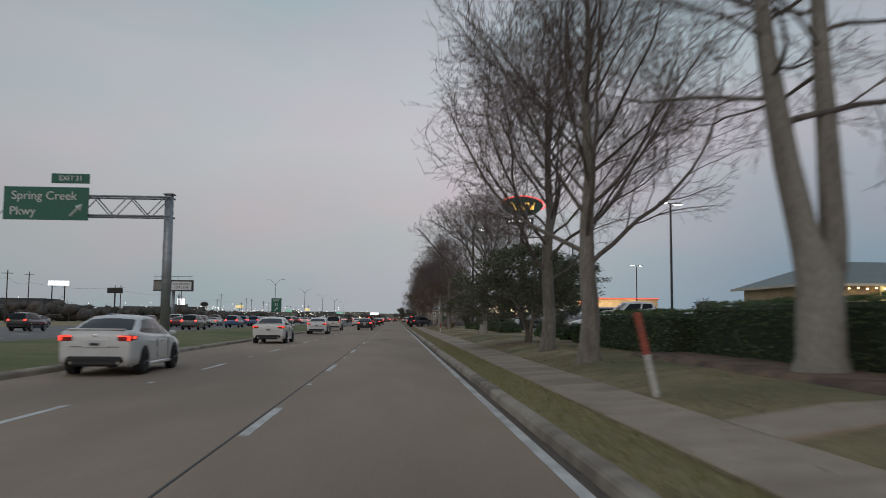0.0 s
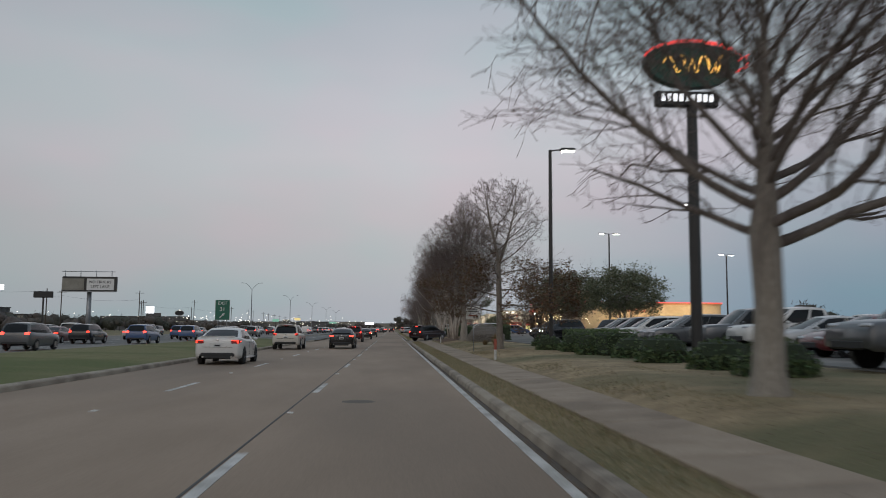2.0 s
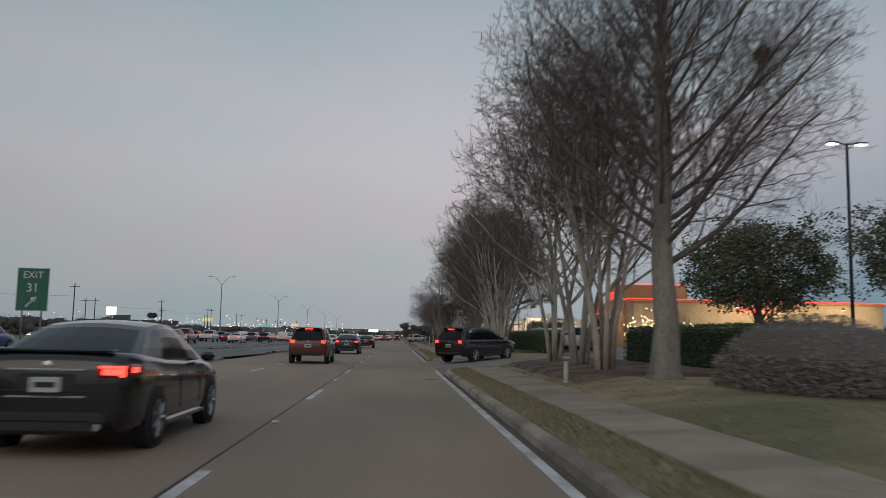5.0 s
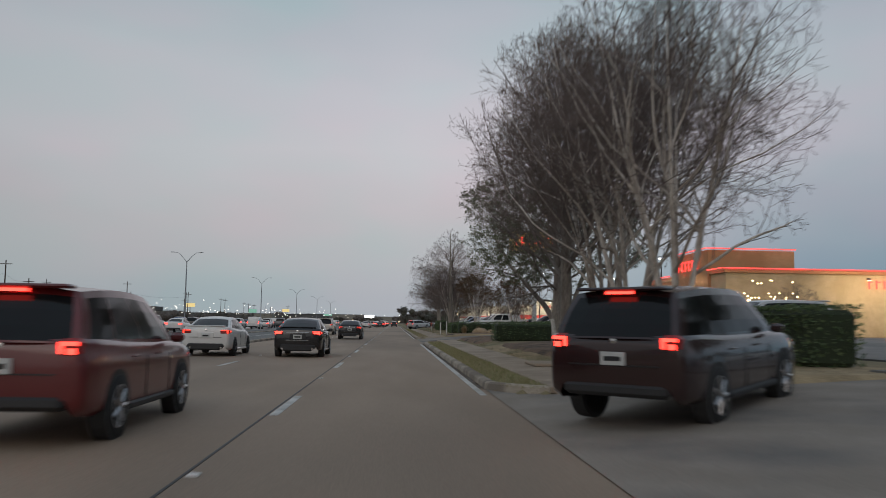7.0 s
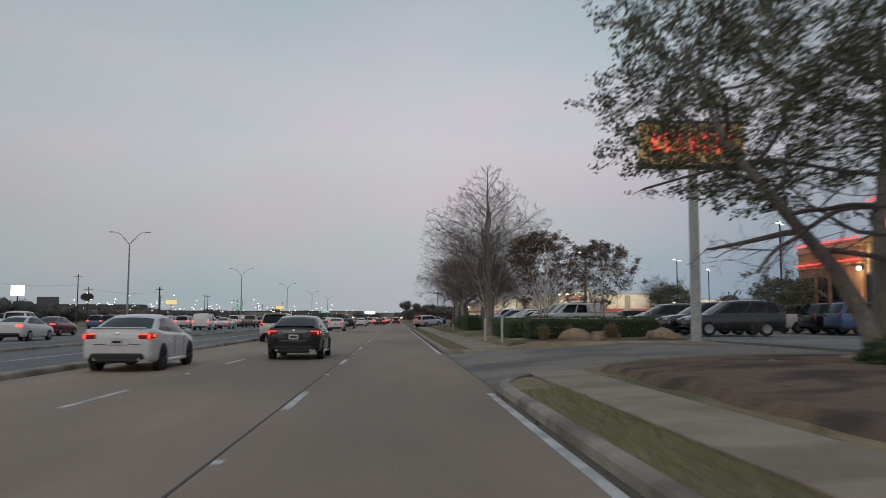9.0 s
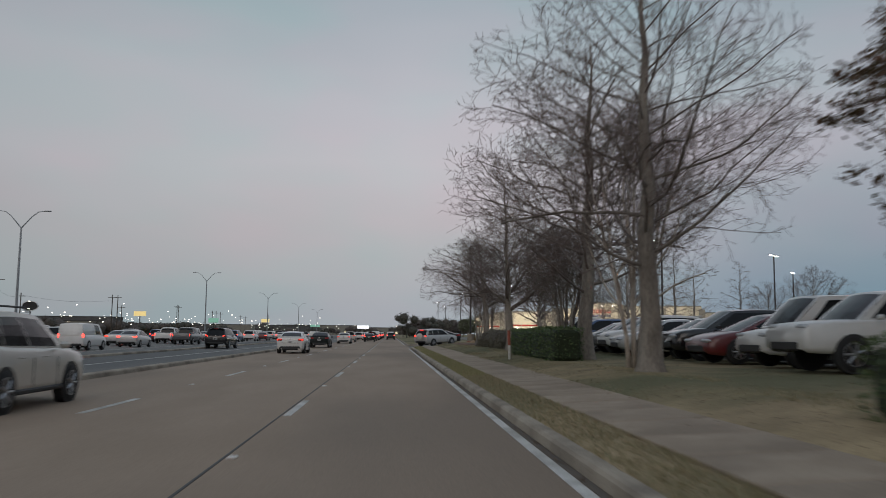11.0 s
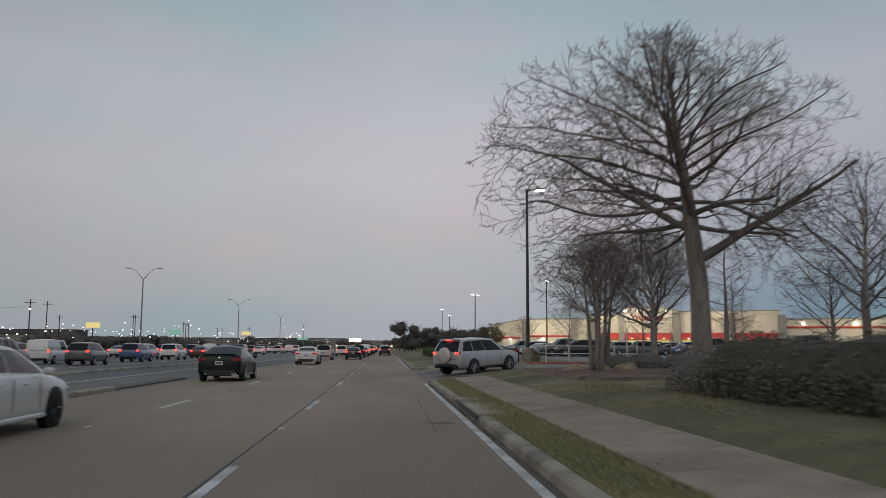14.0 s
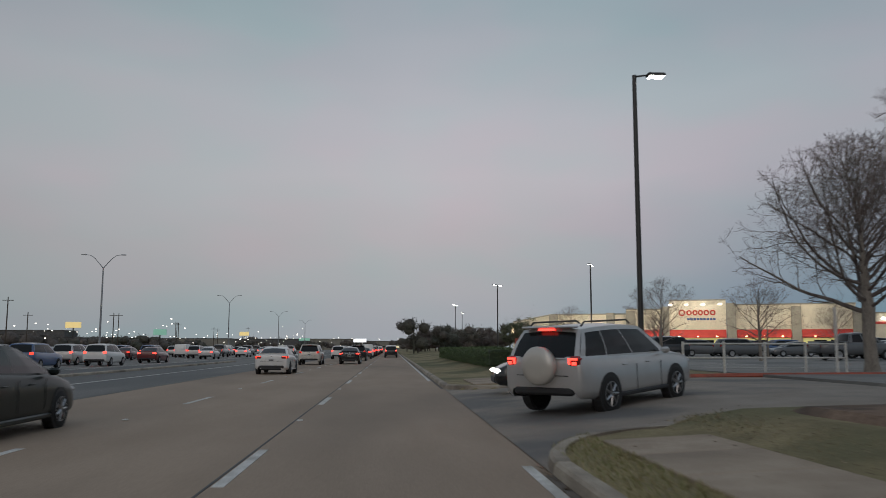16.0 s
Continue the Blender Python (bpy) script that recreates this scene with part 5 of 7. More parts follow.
def build_car(kind, paint, label, m=None, tail="on", head=False, spare=None, rim_mat=None, group="", name=None, rack=False, chrome=False, far=False):
    L, W, H, rows, (rl, rh, fh, fl), zr, zf, wt, cuts = CARS[kind]
    car = thing(name or kind, label, {"sedan": "car", "suv": "car", "pickup": "truck", "van": "van"}[kind], group, m)
    body = MB()
    sec = []
    for y, z0, z1, wf in rows:
        w = W * wf
        h = z1 - z0
        half = [(w * 0.86, z0), (w * 0.975, z0 + 0.06 * h + 0.015), (w * 0.995, z0 + 0.22 * h), (w * 1.0, z0 + 0.45 * h), (w * 0.992, z0 + 0.66 * h), (w * 0.985, z0 + 0.72 * h), (w * 0.965, z0 + 0.90 * h), (w * 0.93, z1 - 0.02 * h), (w * 0.86, z1 + 0.006), (w * 0.45, z1 + 0.024), (0, z1 + 0.03)]
        sec.append([(x, y, z) for x, z in half] + [(-x, y, z) for x, z in reversed(half[:-1])])
    body.grid(sec)
    body.f = [tuple(reversed(f)) for f in body.f]
    n_ = len(sec[0])
    body.f.append(tuple(range(n_)))
    body.f.append(tuple(reversed(range(len(body.v) - n_, len(body.v)))))
    part("body", body, paint, car, smooth=True)
    if kind == "pickup":
        part("bed", MB().box(0, -1.80, 1.235, 1.66, 1.8, 0.06), M_PLASTIC, car, "dark open truck bed")
        for s in (-1, 1):
            part("bed_rail", MB().box(s * 0.89, -1.80, 1.26, 0.12, 1.95, 0.07, 0.02), paint, car)
    cabin_parts(kind, paint, car, far)
    wy = (-L * 0.292, L * 0.298)
    r = WHEEL_R if kind == "sedan" else 0.36 if kind != "pickup" else 0.40
    yb, yf = rows[0][0], rows[-1][0]
    lit = {"brake": M_BRAKE, "on": M_TAIL, "off": M_TAILOFF}[tail]
    for s in (1, -1):
        for y in wy:
            # black disc on the flank stands in for the shaded wheel well
            far or part("wheel_arch", MB().lathe([(0.01, s * (W * 0.80)), (r + 0.05, s * (W * 0.80)), (r + 0.045, s * (W * 1.004)), (0.01, s * (W * 1.004))], 22, "x", (0, y, r + 0.01)), M_PLASTIC, car)
            if far:
                far_wheel(car, s * (W * 1.0 - 0.085), y, r)
            else:
                wheel(car, s * (W * 1.0 - 0.085), y, r, rim_mat or M_RIM, s)
        if kind == "sedan":
            tx, tz, tw, th = W * 0.75, 0.90, 0.35, 0.175
        elif kind == "suv":
            tx, tz, tw, th = W * 0.78, 1.03, 0.26, 0.20
        else:
            tx, tz, tw, th = W * 0.90, 1.02, 0.12, 0.34
        lens_ = MB().box(s * tx, yb + 0.075, tz, tw, 0.19, th, 0.045)
        if kind == "sedan" and not far:
            lens_.box(s * W * 0.925, yb + 0.25, tz + 0.015, 0.07, 0.40, th * 0.82, 0.03)
        tl = part("tail_light", lens_, M_TAILOFF if not far else lit, car)
        if kind == "sedan" and not far:
            lamp = MB().box(s * (tx + 0.02), yb - 0.018, tz + th * 0.30, tw * 0.80, 0.025, th * 0.16, 0.006)
            lamp.box(s * (tx + tw * 0.36), yb - 0.016, tz, tw * 0.16, 0.025, th * 0.62, 0.008)
            lamp.box(s * (W * 0.925 + 0.034), yb + 0.20, tz + 0.02, 0.012, 0.22, th * 0.34, 0.004)
            if tail == "brake":
                lamp.box(s * (tx + tw * 0.05), yb - 0.017, tz, tw * 0.6, 0.025, th * 0.36, 0.008)
            part("lamp", lamp, lit, tl)
        elif not far:
            lamp = MB().box(s * tx, yb - 0.015, tz + th * 0.22, tw * 0.78, 0.02, th * 0.22, 0.008)
            lamp.box(s * (tx - tw * 0.28), yb - 0.015, tz - th * 0.05, tw * 0.2, 0.02, th * 0.5, 0.008)
            if tail == "brake":
                lamp.box(s * (tx + tw * 0.12), yb - 0.014, tz - th * 0.16, tw * 0.42, 0.02, th * 0.34, 0.01)
            part("lamp", lamp, lit, tl)
        if not far or head or tail == "off":
            part("head_light", MB().box(s * W * 0.66, rows[-2][0] + 0.02, rows[-2][2] - 0.06, 0.40, 0.22, 0.12, 0.045), M_HEAD if head else M_LENS, car)
        far or part("mirror", MB().box(s * (W + 0.06), fl - 0.42, zf + 0.07, 0.19, 0.11, 0.13, 0.04), paint, car)
        for yh, ys in ((-0.75, -0.30), (0.18, 0.72)):
            far or part("door_handle", MB().box(s * W * 0.995, yh, zf - 0.125, 0.03, 0.18, 0.028, 0.01), M_CHROME if chrome else paint, car)
            far or part("door_seam", MB().box(s * W * 1.0, ys, 0.63, 0.010, 0.007, 0.51), M_PLASTIC, car)
        far or part("sill", MB().box(s * W * 0.965, 0.02, rows[4][1] + 0.06, 0.09, L * 0.42, 0.09, 0.025), M_PLASTIC if kind != "sedan" else paint, car)
    if far:
        part("rear_bumper", MB().box(0, yb + 0.06, rows[0][1] - 0.02, W * 1.66, 0.16, 0.18, 0.05), M_PLASTIC, car)
        return car
    part("rear_bumper", MB().box(0, yb + 0.05, rows[0][1] - 0.03, W * 1.5, 0.16, 0.17, 0.05), M_PLASTIC, car)
    part("front_grille", MB().box(0, yf - 0.04, rows[-1][1] + 0.07, W * 1.3, 0.12, 0.22, 0.04), M_PLASTIC, car)
    part("boot_seam", MB().box(0, yb + 0.012, rows[0][1] + 0.26, W * 1.3, 0.05, 0.014), M_BLACK, car)
    zp = 0.76 if kind == "sedan" else 0.84
    if kind == "sedan":
        part("plate_recess", MB().box(0, yb + 0.03, zp + 0.015, 0.62, 0.09, 0.23, 0.03), M_PLASTIC if chrome else paint, car)
        part("diffuser", MB().box(0, yb + 0.06, 0.335, W * 1.22, 0.18, 0.20, 0.05), M_PLASTIC, car, "black diffuser between the exhausts")
    pl = part("number_plate", MB().box(0, yb - 0.012, zp, 0.32, 0.03, 0.16, 0.006), M_PLATE, car)
    part("plate_bar", MB().box(0, yb - 0.030, zp, 0.22, 0.006, 0.055), M_BLACK, pl)
    part("badge", MB().lathe([(0.01, -yb), (0.05, -yb + 0.004), (0.045, -yb + 0.02), (0.01, -yb + 0.022)], 14, "y", (0, 2 * yb, zp + 0.20)), M_CHROME, car)
    if kind == "sedan":
        for s in (1, -1):
            part("exhaust", MB().tube([(s * 0.55, yb + 0.12, 0.33), (s * 0.55, yb - 0.01, 0.33)], [0.05, 0.05], 10), M_CHROME, car)
        part("boot_lip", MB().box(0, yb + 0.10, rows[2][2] + 0.035, W * 1.5, 0.12, 0.035, 0.015), paint, car)
    if chrome:
        part("chrome_strip", MB().box(0, yb - 0.008, 0.915, 0.84, 0.03, 0.03, 0.008), M_CHROME, car)
        part("chrome_strip", MB().box(0, yb - 0.004, 0.63, 0.84, 0.03, 0.025, 0.008), M_CHROME, car)
    if kind in ("suv", "van"):
        part("high_brake_light", MB().box(0, rh - 0.16, H - 0.075, 0.36, 0.05, 0.035), M_BRAKE if tail == "brake" else M_TAILOFF, car)
        part("roof_spoiler", MB().box(0, rh - 0.06, H - 0.03, W * wt * 1.72, 0.26, 0.045, 0.02), paint, car)
    if rack:
        for s in (1, -1):
            wr = W * wt * 0.86
            part("roof_rail", MB().tube([(s * wr, rh + 0.12, H - 0.02), (s * wr, rh + 0.25, H + 0.06), (s * wr, fh - 0.35, H + 0.06), (s * wr, fh - 0.2, H - 0.02)], [0.02] * 4, 6), M_PLASTIC, car)
    if spare:
        part("spare_wheel_cover", MB().lathe([(0.30, yb + 0.03), (0.36, yb - 0.02), (0.37, yb - 0.13), (0.345, yb - 0.18), (0.20, yb - 0.205), (0.001, yb - 0.21)], 28, "y", (0, 0, 0.95)), spare, car, "round pale spare wheel cover", True)
    return car


def paint_mat(name, c, rough=0.28, metal=0.0):
    return plain(name, c, rough, metal, 0.5, 0.6)


P_WHITE = paint_mat("white_car_paint", (0.68, 0.67, 0.65))
P_SILVER = paint_mat("silver_car_paint", (0.50, 0.495, 0.49), 0.3, 0.4)
P_CHAMP = paint_mat("champagne_car_paint", (0.56, 0.53, 0.48), 0.3, 0.2)
P_BLACK = paint_mat("black_car_paint", (0.012, 0.012, 0.014), 0.18)
P_RED = paint_mat("dark_red_car_paint", (0.12, 0.013, 0.014))
P_MAROON = paint_mat("near_black_maroon_paint", (0.03, 0.013, 0.013), 0.2)
P_GREY = paint_mat("grey_car_paint", (0.11, 0.115, 0.12), 0.3, 0.3)
P_BLUE = paint_mat("blue_car_paint", (0.05, 0.10, 0.22))
P_GREEN = plain("dark_green_car_paint", (0.008, 0.014, 0.013), 0.3, 0.0, 0.25, 0.1)


def at_road(x, y, rz=0.0, z=0.0):
    return pose(x, y, z, 0, 0, rz)


TR = "traffic on the frontage road"
build_car("sedan", P_WHITE, "white sedan with lit tail lights on the road", at_road(-7.15, 37.7), "on", rim_mat=M_RIMDARK, group=TR)
build_car("sedan", P_WHITE, "white sedan with lit tail lights beside the kerb", at_road(-7.35, 169.5), "on", rim_mat=M_RIMDARK, group=TR)
build_car("sedan", P_WHITE, "white sedan with lit tail lights beside the ramp", at_road(-6.95, 238.5), "on", rim_mat=M_RIMDARK, group=TR)
build_car("sedan", P_WHITE, "white sedan with lit tail lights by the median kerb", at_road(-7.1, 64.9), "on", rim_mat=M_RIMDARK, group=TR)
build_car("sedan", P_WHITE, "white sedan with lit tail lights beside the grass median", at_road(-7.3, 12.1), "on", rim_mat=M_RIMDARK, group=TR)
build_car("sedan", P_WHITE, "white sedan with lit tail lights beside the ramp nose", at_road(-7.2, 143.0), "on", rim_mat=M_RIMDARK, group=TR)
build_car("sedan", P_BLACK, "black sedan with lit tail lights beside a white sedan", at_road(-3.85, 143.0), "brake", group=TR, chrome=True)
build_car("suv", P_CHAMP, "champagne compact SUV with lit tail lights", at_road(-7.4, 196.5), "on", group=TR, rack=True)
build_car("suv", P_CHAMP, "champagne compact SUV ahead of a white sedan", at_road(-7.4, 88.0), "on", group=TR, rack=True)
build_car("suv", P_CHAMP, "champagne compact SUV following the traffic", at_road(-7.0, 318.0), "on", group=TR, rack=True)
build_car("sedan", P_BLACK, "black sedan with lit tail lights and chrome trim", at_road(-3.85, 91.5), "brake", rim_mat=M_RIM, group=TR, chrome=True)
build_car("sedan", P_BLACK, "black sedan driving on the middle lane", at_road(-3.7, 175.7), "on", group=TR, chrome=True)
build_car("sedan", P_BLACK, "black sedan far along the middle lane", at_road(-3.9, 322.0), "brake", group=TR, chrome=True)
build_car("suv", P_MAROON, "near-black SUV with bright brake lights turning off", pose(3.9, 121.6, 0.22, 2.7, 0, -42), "brake", group=TR)
build_car("suv", P_RED, "dark red SUV on the middle lane", at_road(-4.3, 121.0), "brake", group=TR)
build_car("suv", P_BLACK, "black boxy SUV on the middle lane", at_road(-3.9, 340.0), "on", group=TR, rack=True)
build_car("suv", P_SILVER, "silver SUV with a spare wheel, turning into the driveway", pose(4.35, 264.8, 0.255, 3.0, 0, -46), "brake", spare=P_CHAMP, group=TR, rack=True)
build_car("sedan", P_BLACK, "black sedan waiting at the driveway mouth", pose(5.0, 270.7, 0.27, -3.2, 0, 88), "off", head=True, group=TR)
build_car("sedan", P_WHITE, "white sedan with lit tail lights far along the lane", at_road(-6.6, 294.0), "on", rim_mat=M_RIMDARK, group=TR)
build_car("sedan", P_GREEN, "dark green sedan on the outer lane", at_road(-7.0, 261.3), "off", group=TR)
build_car("suv", P_BLACK, "dark SUV with lit tail lights on the ramp lane", at_road(-14.6, 252.0, -2, 0.012), "on", group=TR, rack=True)

# protos for the far traffic and the parking lots, copied below
rngc = random.Random(4)
MIX = [("sedan", P_WHITE, "white sedan"), ("suv", P_WHITE, "white SUV"), ("suv", P_GREY, "grey SUV"), ("sedan", P_SILVER, "silver sedan"), ("pickup", P_WHITE, "white pickup truck"), ("suv", P_BLACK, "black SUV"), ("sedan", P_RED, "dark red sedan"), ("van", P_WHITE, "white panel van"), ("sedan", P_GREY, "grey sedan"), ("suv", P_BLUE, "blue SUV"), ("suv", P_SILVER, "silver SUV"), ("pickup", P_GREY, "grey pickup truck")]
protos = {}


def fleet(i, m, tail, where, group, head=False, far=True):
    kind, pm, lab = MIX[i % len(MIX)]
    key = (i % len(MIX), tail, head, far)
    if key not in protos:
        protos[key] = build_car(kind, pm, lab + " " + where, m, tail, head, group=group, far=far)
        return protos[key]
    c = copy_thing(protos[key], m)
    return tagged(c, lab + " " + where, "", group)


# freeway traffic, all heading away
slots = []
for lane, x in enumerate((-22.6, -26.3, -30.0, -33.7)):
    y = 58 + rngc.uniform(0, 25)
    while y < 440:
        slots.append((x, y))
        y += rngc.uniform(10, 26) if y > 190 else rngc.uniform(16, 34)
for i, (x, y) in enumerate(slots):
    fleet(rngc.randrange(12), at_road(x + rngc.uniform(-0.3, 0.3), y), "brake" if rngc.random() < 0.45 else "on", "in the freeway traffic", "freeway traffic")
# queue far ahead on the frontage road
for lane, x in enumerate((-7.0, -3.7, -0.3)):
    y = 347 + rngc.uniform(0, 10) + (12 if lane == 2 else 0)
    while y < 500:
        fleet(rngc.randrange(12), at_road(x, y), "brake", "in the queue far ahead", "far queue")
        y += rngc.uniform(8, 16)
# oncoming lanes far across
for i in range(9):
    fleet(rngc.randrange(12), at_road(-43 + rngc.uniform(-0.4, 0.4), 90 + i * 48 + rngc.uniform(-8, 8), 180), "on", "coming the other way with lit head lights", "oncoming traffic", True)


def row_of_cars(x, y0, y1, step, rz, where, skip=0.15, far=True, among=range(12)):
    y = y0
    while y < y1:
        if rngc.random() > skip:
            fleet(rngc.choice(among), pose(x + rngc.uniform(-0.3, 0.3), y, gz(x, -5) + 0.05, 0, 0, rz + rngc.uniform(-3, 3)), "off", where, "parked cars", False, far)
        y += step


PARK = "parked in the lot behind the hedge"
row_of_cars(13.1, 31.0, 50.0, 2.9, 90, PARK, 0.2, False)
row_of_cars(16.4, 54.0, 68.0, 2.9, 90, PARK, 0.2, False)
for i_, y_ in ((2, 82.6), (5, 79.6), (1, 76.6), (8, 73.6), (2, 70.4)):
    fleet(i_, pose(15.0, y_, gz(15, -5) + 0.05, 0, 0, 90), "off", PARK, "parked cars", False, False)
fleet(5, pose(13.2, 95.5, 0.62, 0, 0, 120), "off", "driving through the parking lot", "parked cars", True, False)
row_of_cars(27.0, 30.0, 96.0, 3.0, -90, PARK, 0.5)
row_of_cars(33.0, 100.0, 150.0, 3.1, 90, PARK, 0.3)
fleet(5, pose(17.0, 93.0, 0.62, 0, 0, 150), "off", "driving through the parking lot", "parked cars", True)
row_of_cars(12.2, 137.0, 160.0, 2.9, 90, PARK, 0.1, False)
row_of_cars(15.5, 184.0, 197.0, 2.9, 90, PARK, 0.15)
row_of_cars(11.4, 200.0, 236.0, 2.9, 90, PARK, 0.1, False)
row_of_cars(24.0, 186.0, 250.0, 3.0, -90, PARK, 0.3)
DARKER = (2, 5, 8, 9, 11, 3, 6, 5, 8, 0)
row_of_cars(19.0, 307.0, 345.0, 2.9, 90, "parked in the store's lot", 0.2, True, DARKER)
row_of_cars(31.0, 280.0, 335.0, 3.0, -90, "parked in the store's lot", 0.45, True, DARKER)
row_of_cars(38.0, 276.0, 345.0, 3.0, 90, "parked in the store's lot", 0.5, True, DARKER)


# ---- signs and lamps ----
def pole(name, x, y, z0, z1, r0, r1, mat, parent, sides=10):
    return part(name, MB().tube([(x, y, z0), (x, y, (z0 + z1) / 2), (x, y, z1)], [r0, (r0 + r1) / 2, r1], sides), mat, parent, smooth=True)




def face_at(x, y, z, rz=0.0):
    return pose(x, y, z, 90, 0, rz)


# overhead guide sign on a cantilever
gs = thing("overhead_sign", "green overhead guide sign on a grey steel cantilever", "road sign")
part("post", MB().tube([(-13.74, 38.9, 0.1), (-13.74, 38.9, 4.5), (-13.74, 38.9, 8.7)], [0.30, 0.28, 0.26], 16), M_GALV, gs, smooth=True)
part("foot", MB().tube([(-13.74, 38.9, -0.05), (-13.74, 38.9, 0.22)], [0.55, 0.55], 14), M_KERB, gs)
part("cap", MB().box(-13.74, 38.9, 8.72, 0.62, 0.62, 0.08, 0.02), M_GALV, gs)
for yy in (38.45, 39.35):
    for zz in (7.35, 8.5):
        part("chord", MB().tube([(-13.5, yy, zz), (-22.9, yy, zz)], [0.065, 0.065], 6), M_GALV, gs)
    for i in range(9):
        xa = -13.9 - i * 1.05
        part("brace", MB().tube([(xa, yy, 7.35 if i % 2 else 8.5), (xa - 1.05, yy, 8.5 if i % 2 else 7.35)], [0.038, 0.038], 5), M_GALV, gs)
for i in range(6):
    part("strut", MB().tube([(-14.2 - i * 1.6, 38.45, 8.5), (-14.2 - i * 1.6, 39.35, 8.5)], [0.03, 0.03], 5), M_GALV, gs)
pn = part("panel", MB().box(-20.63, 38.25, 7.98, 4.86, 0.06, 1.95, 0.02), M_GREEN, gs, "green panel with white lettering")
lettering("lettering", "Spring Creek", 0.70, M_WHITE, pn, face_at(-20.75, 38.21, 8.42))
lettering("lettering", "Pkwy", 0.70, M_WHITE, pn, face_at(-21.95, 38.21, 7.50))
arr = MB()
arr.tube([(-19.25, 38.205, 7.25), (-18.75, 38.205, 7.75)], [0.07, 0.07], 4)
arr.tube([(-18.55, 38.205, 7.95), (-18.56, 38.205, 7.94), (-18.80, 38.205, 7.70)], [0.01, 0.02, 0.22], 4)
part("arrow", arr, M_WHITE, pn)
tb = part("exit_tab", MB().box(-19.3, 38.25, 9.47, 2.2, 0.06, 0.58, 0.02), M_GREEN, gs)
lettering("lettering", "EXIT 31", 0.42, M_WHITE, tb, face_at(-19.3, 38.21, 9.47))

ex = thing("exit_sign", "green exit sign with white number on two posts", "road sign")
pn = part("panel", MB().box(-19.65, 124.8, 3.48, 1.62, 0.04, 2.25, 0.015), M_GREEN, ex)
for s in (-0.5, 0.5):
    pole("post", -19.65 + s, 124.87, -0.1, 4.4, 0.05, 0.05, M_GALV, ex, 6)
part("border", MB().box(-19.65, 124.81, 3.48, 1.68, 0.03, 2.31), M_WHITE, ex)
lettering("lettering", "EXIT", 0.52, M_WHITE, pn, face_at(-19.65, 124.77, 4.24))
lettering("lettering", "31", 0.66, M_WHITE, pn, face_at(-19.65, 124.77, 3.55))
arr = MB()
arr.tube([(-19.95, 124.765, 2.55), (-19.55, 124.765, 2.95)], [0.06, 0.06], 4)
arr.tube([(-19.40, 124.765, 3.10), (-19.41, 124.765, 3.09), (-19.60, 124.765, 2.90)], [0.01, 0.02, 0.18], 4)
part("arrow", arr, M_WHITE, pn)

bb = thing("billboard", "message board on a steel post beyond the freeway", "billboard")
pole("post", -41.1, 142.6, 0.0, 6.5, 0.32, 0.30, M_GALV, bb, 12)
part("frame", MB().box(-41.1, 142.6, 7.2, 7.2, 0.5, 2.0, 0.05), M_DARKPOLE, bb)
for i in range(4):
    pole("lamp_post", -44.2 + i * 2.05, 142.1, 8.1, 9.0, 0.05, 0.05, M_GALV, bb, 6)
part("top_rail", MB().tube([(-44.6, 142.1, 8.85), (-37.6, 142.1, 8.85)], [0.05, 0.05], 6), M_GALV, bb)
part("walkway", MB().box(-41.1, 142.0, 6.15, 7.2, 0.7, 0.08), M_GALV, bb)
pn = part("panel", MB().box(-39.6, 142.3, 7.15, 3.6, 0.08, 1.55, 0.02), M_WHITE, bb, "white panel with black words")
part("panel", MB().box(-43.2, 142.3, 7.15, 2.9, 0.08, 1.55, 0.02), M_GREYWALL, bb)
lettering("lettering", "NO TRUCKS", 0.52, M_BLACK, pn, face_at(-39.6, 142.25, 7.45))
lettering("lettering", "LEFT LANE", 0.52, M_BLACK, pn, face_at(-39.6, 142.25, 6.82))

bd = thing("yard_sign", "white board sign with a red arrow on a post", "sign")
pn = part("panel", MB().box(3.95, 71.9, 2.33, 0.72, 0.03, 0.70, 0.008), M_BOARD, bd)
pole("post", 4.0, 71.94, 0.1, 2.45, 0.02, 0.02, M_GALV, bd, 6)
for i, zz in enumerate((2.51, 2.40)):
    part("text_bar", MB().box(3.95, 71.88, zz, 0.48 - 0.06 * i, 0.006, 0.05), M_BLACK, pn)
part("arrow", MB().box(3.92, 71.88, 2.17, 0.40, 0.006, 0.07).tube([(4.10, 71.878, 2.17), (4.20, 71.878, 2.17)], [0.09, 0.01], 4), M_REDPAINT, pn, "red arrow")


def marker_post(x, y, h, lean_x=0.0, red=True, h_red=0.5):
    z = gz(x, -5)
    t = thing("marker_post", "white utility marker post with a faded red top" if red else "slim white utility marker post", "marker post", "marker posts", pose(x, y, z, 0, lean_x, 0))
    part("shaft", MB().tube([(0, 0, -0.2), (0, 0, h)], [0.055, 0.055], 10), M_WHITEPOLE, t)
    if red:
        part("red_sleeve", MB().tube([(0, 0, h * (1 - h_red)), (0, 0, h + 0.01)], [0.06, 0.06], 10), M_REDPAINT, t)


marker_post(3.85, 2.2, 1.30, -13)
marker_post(3.83, 61.8, 0.80, 0)
marker_post(4.46, 133.6, 1.15, -9, False)
marker_post(4.45, 213.9, 1.15, -2)
marker_post(4.3, 181.5, 1.2, 0, False)
marker_post(4.0, 185.5, 1.1, 0, False)
marker_post(4.0, 100.2, 0.5, 0, False)
marker_post(4.2, 276.0, 1.4, 0)
marker_post(4.45, 278.0, 1.4, 0)


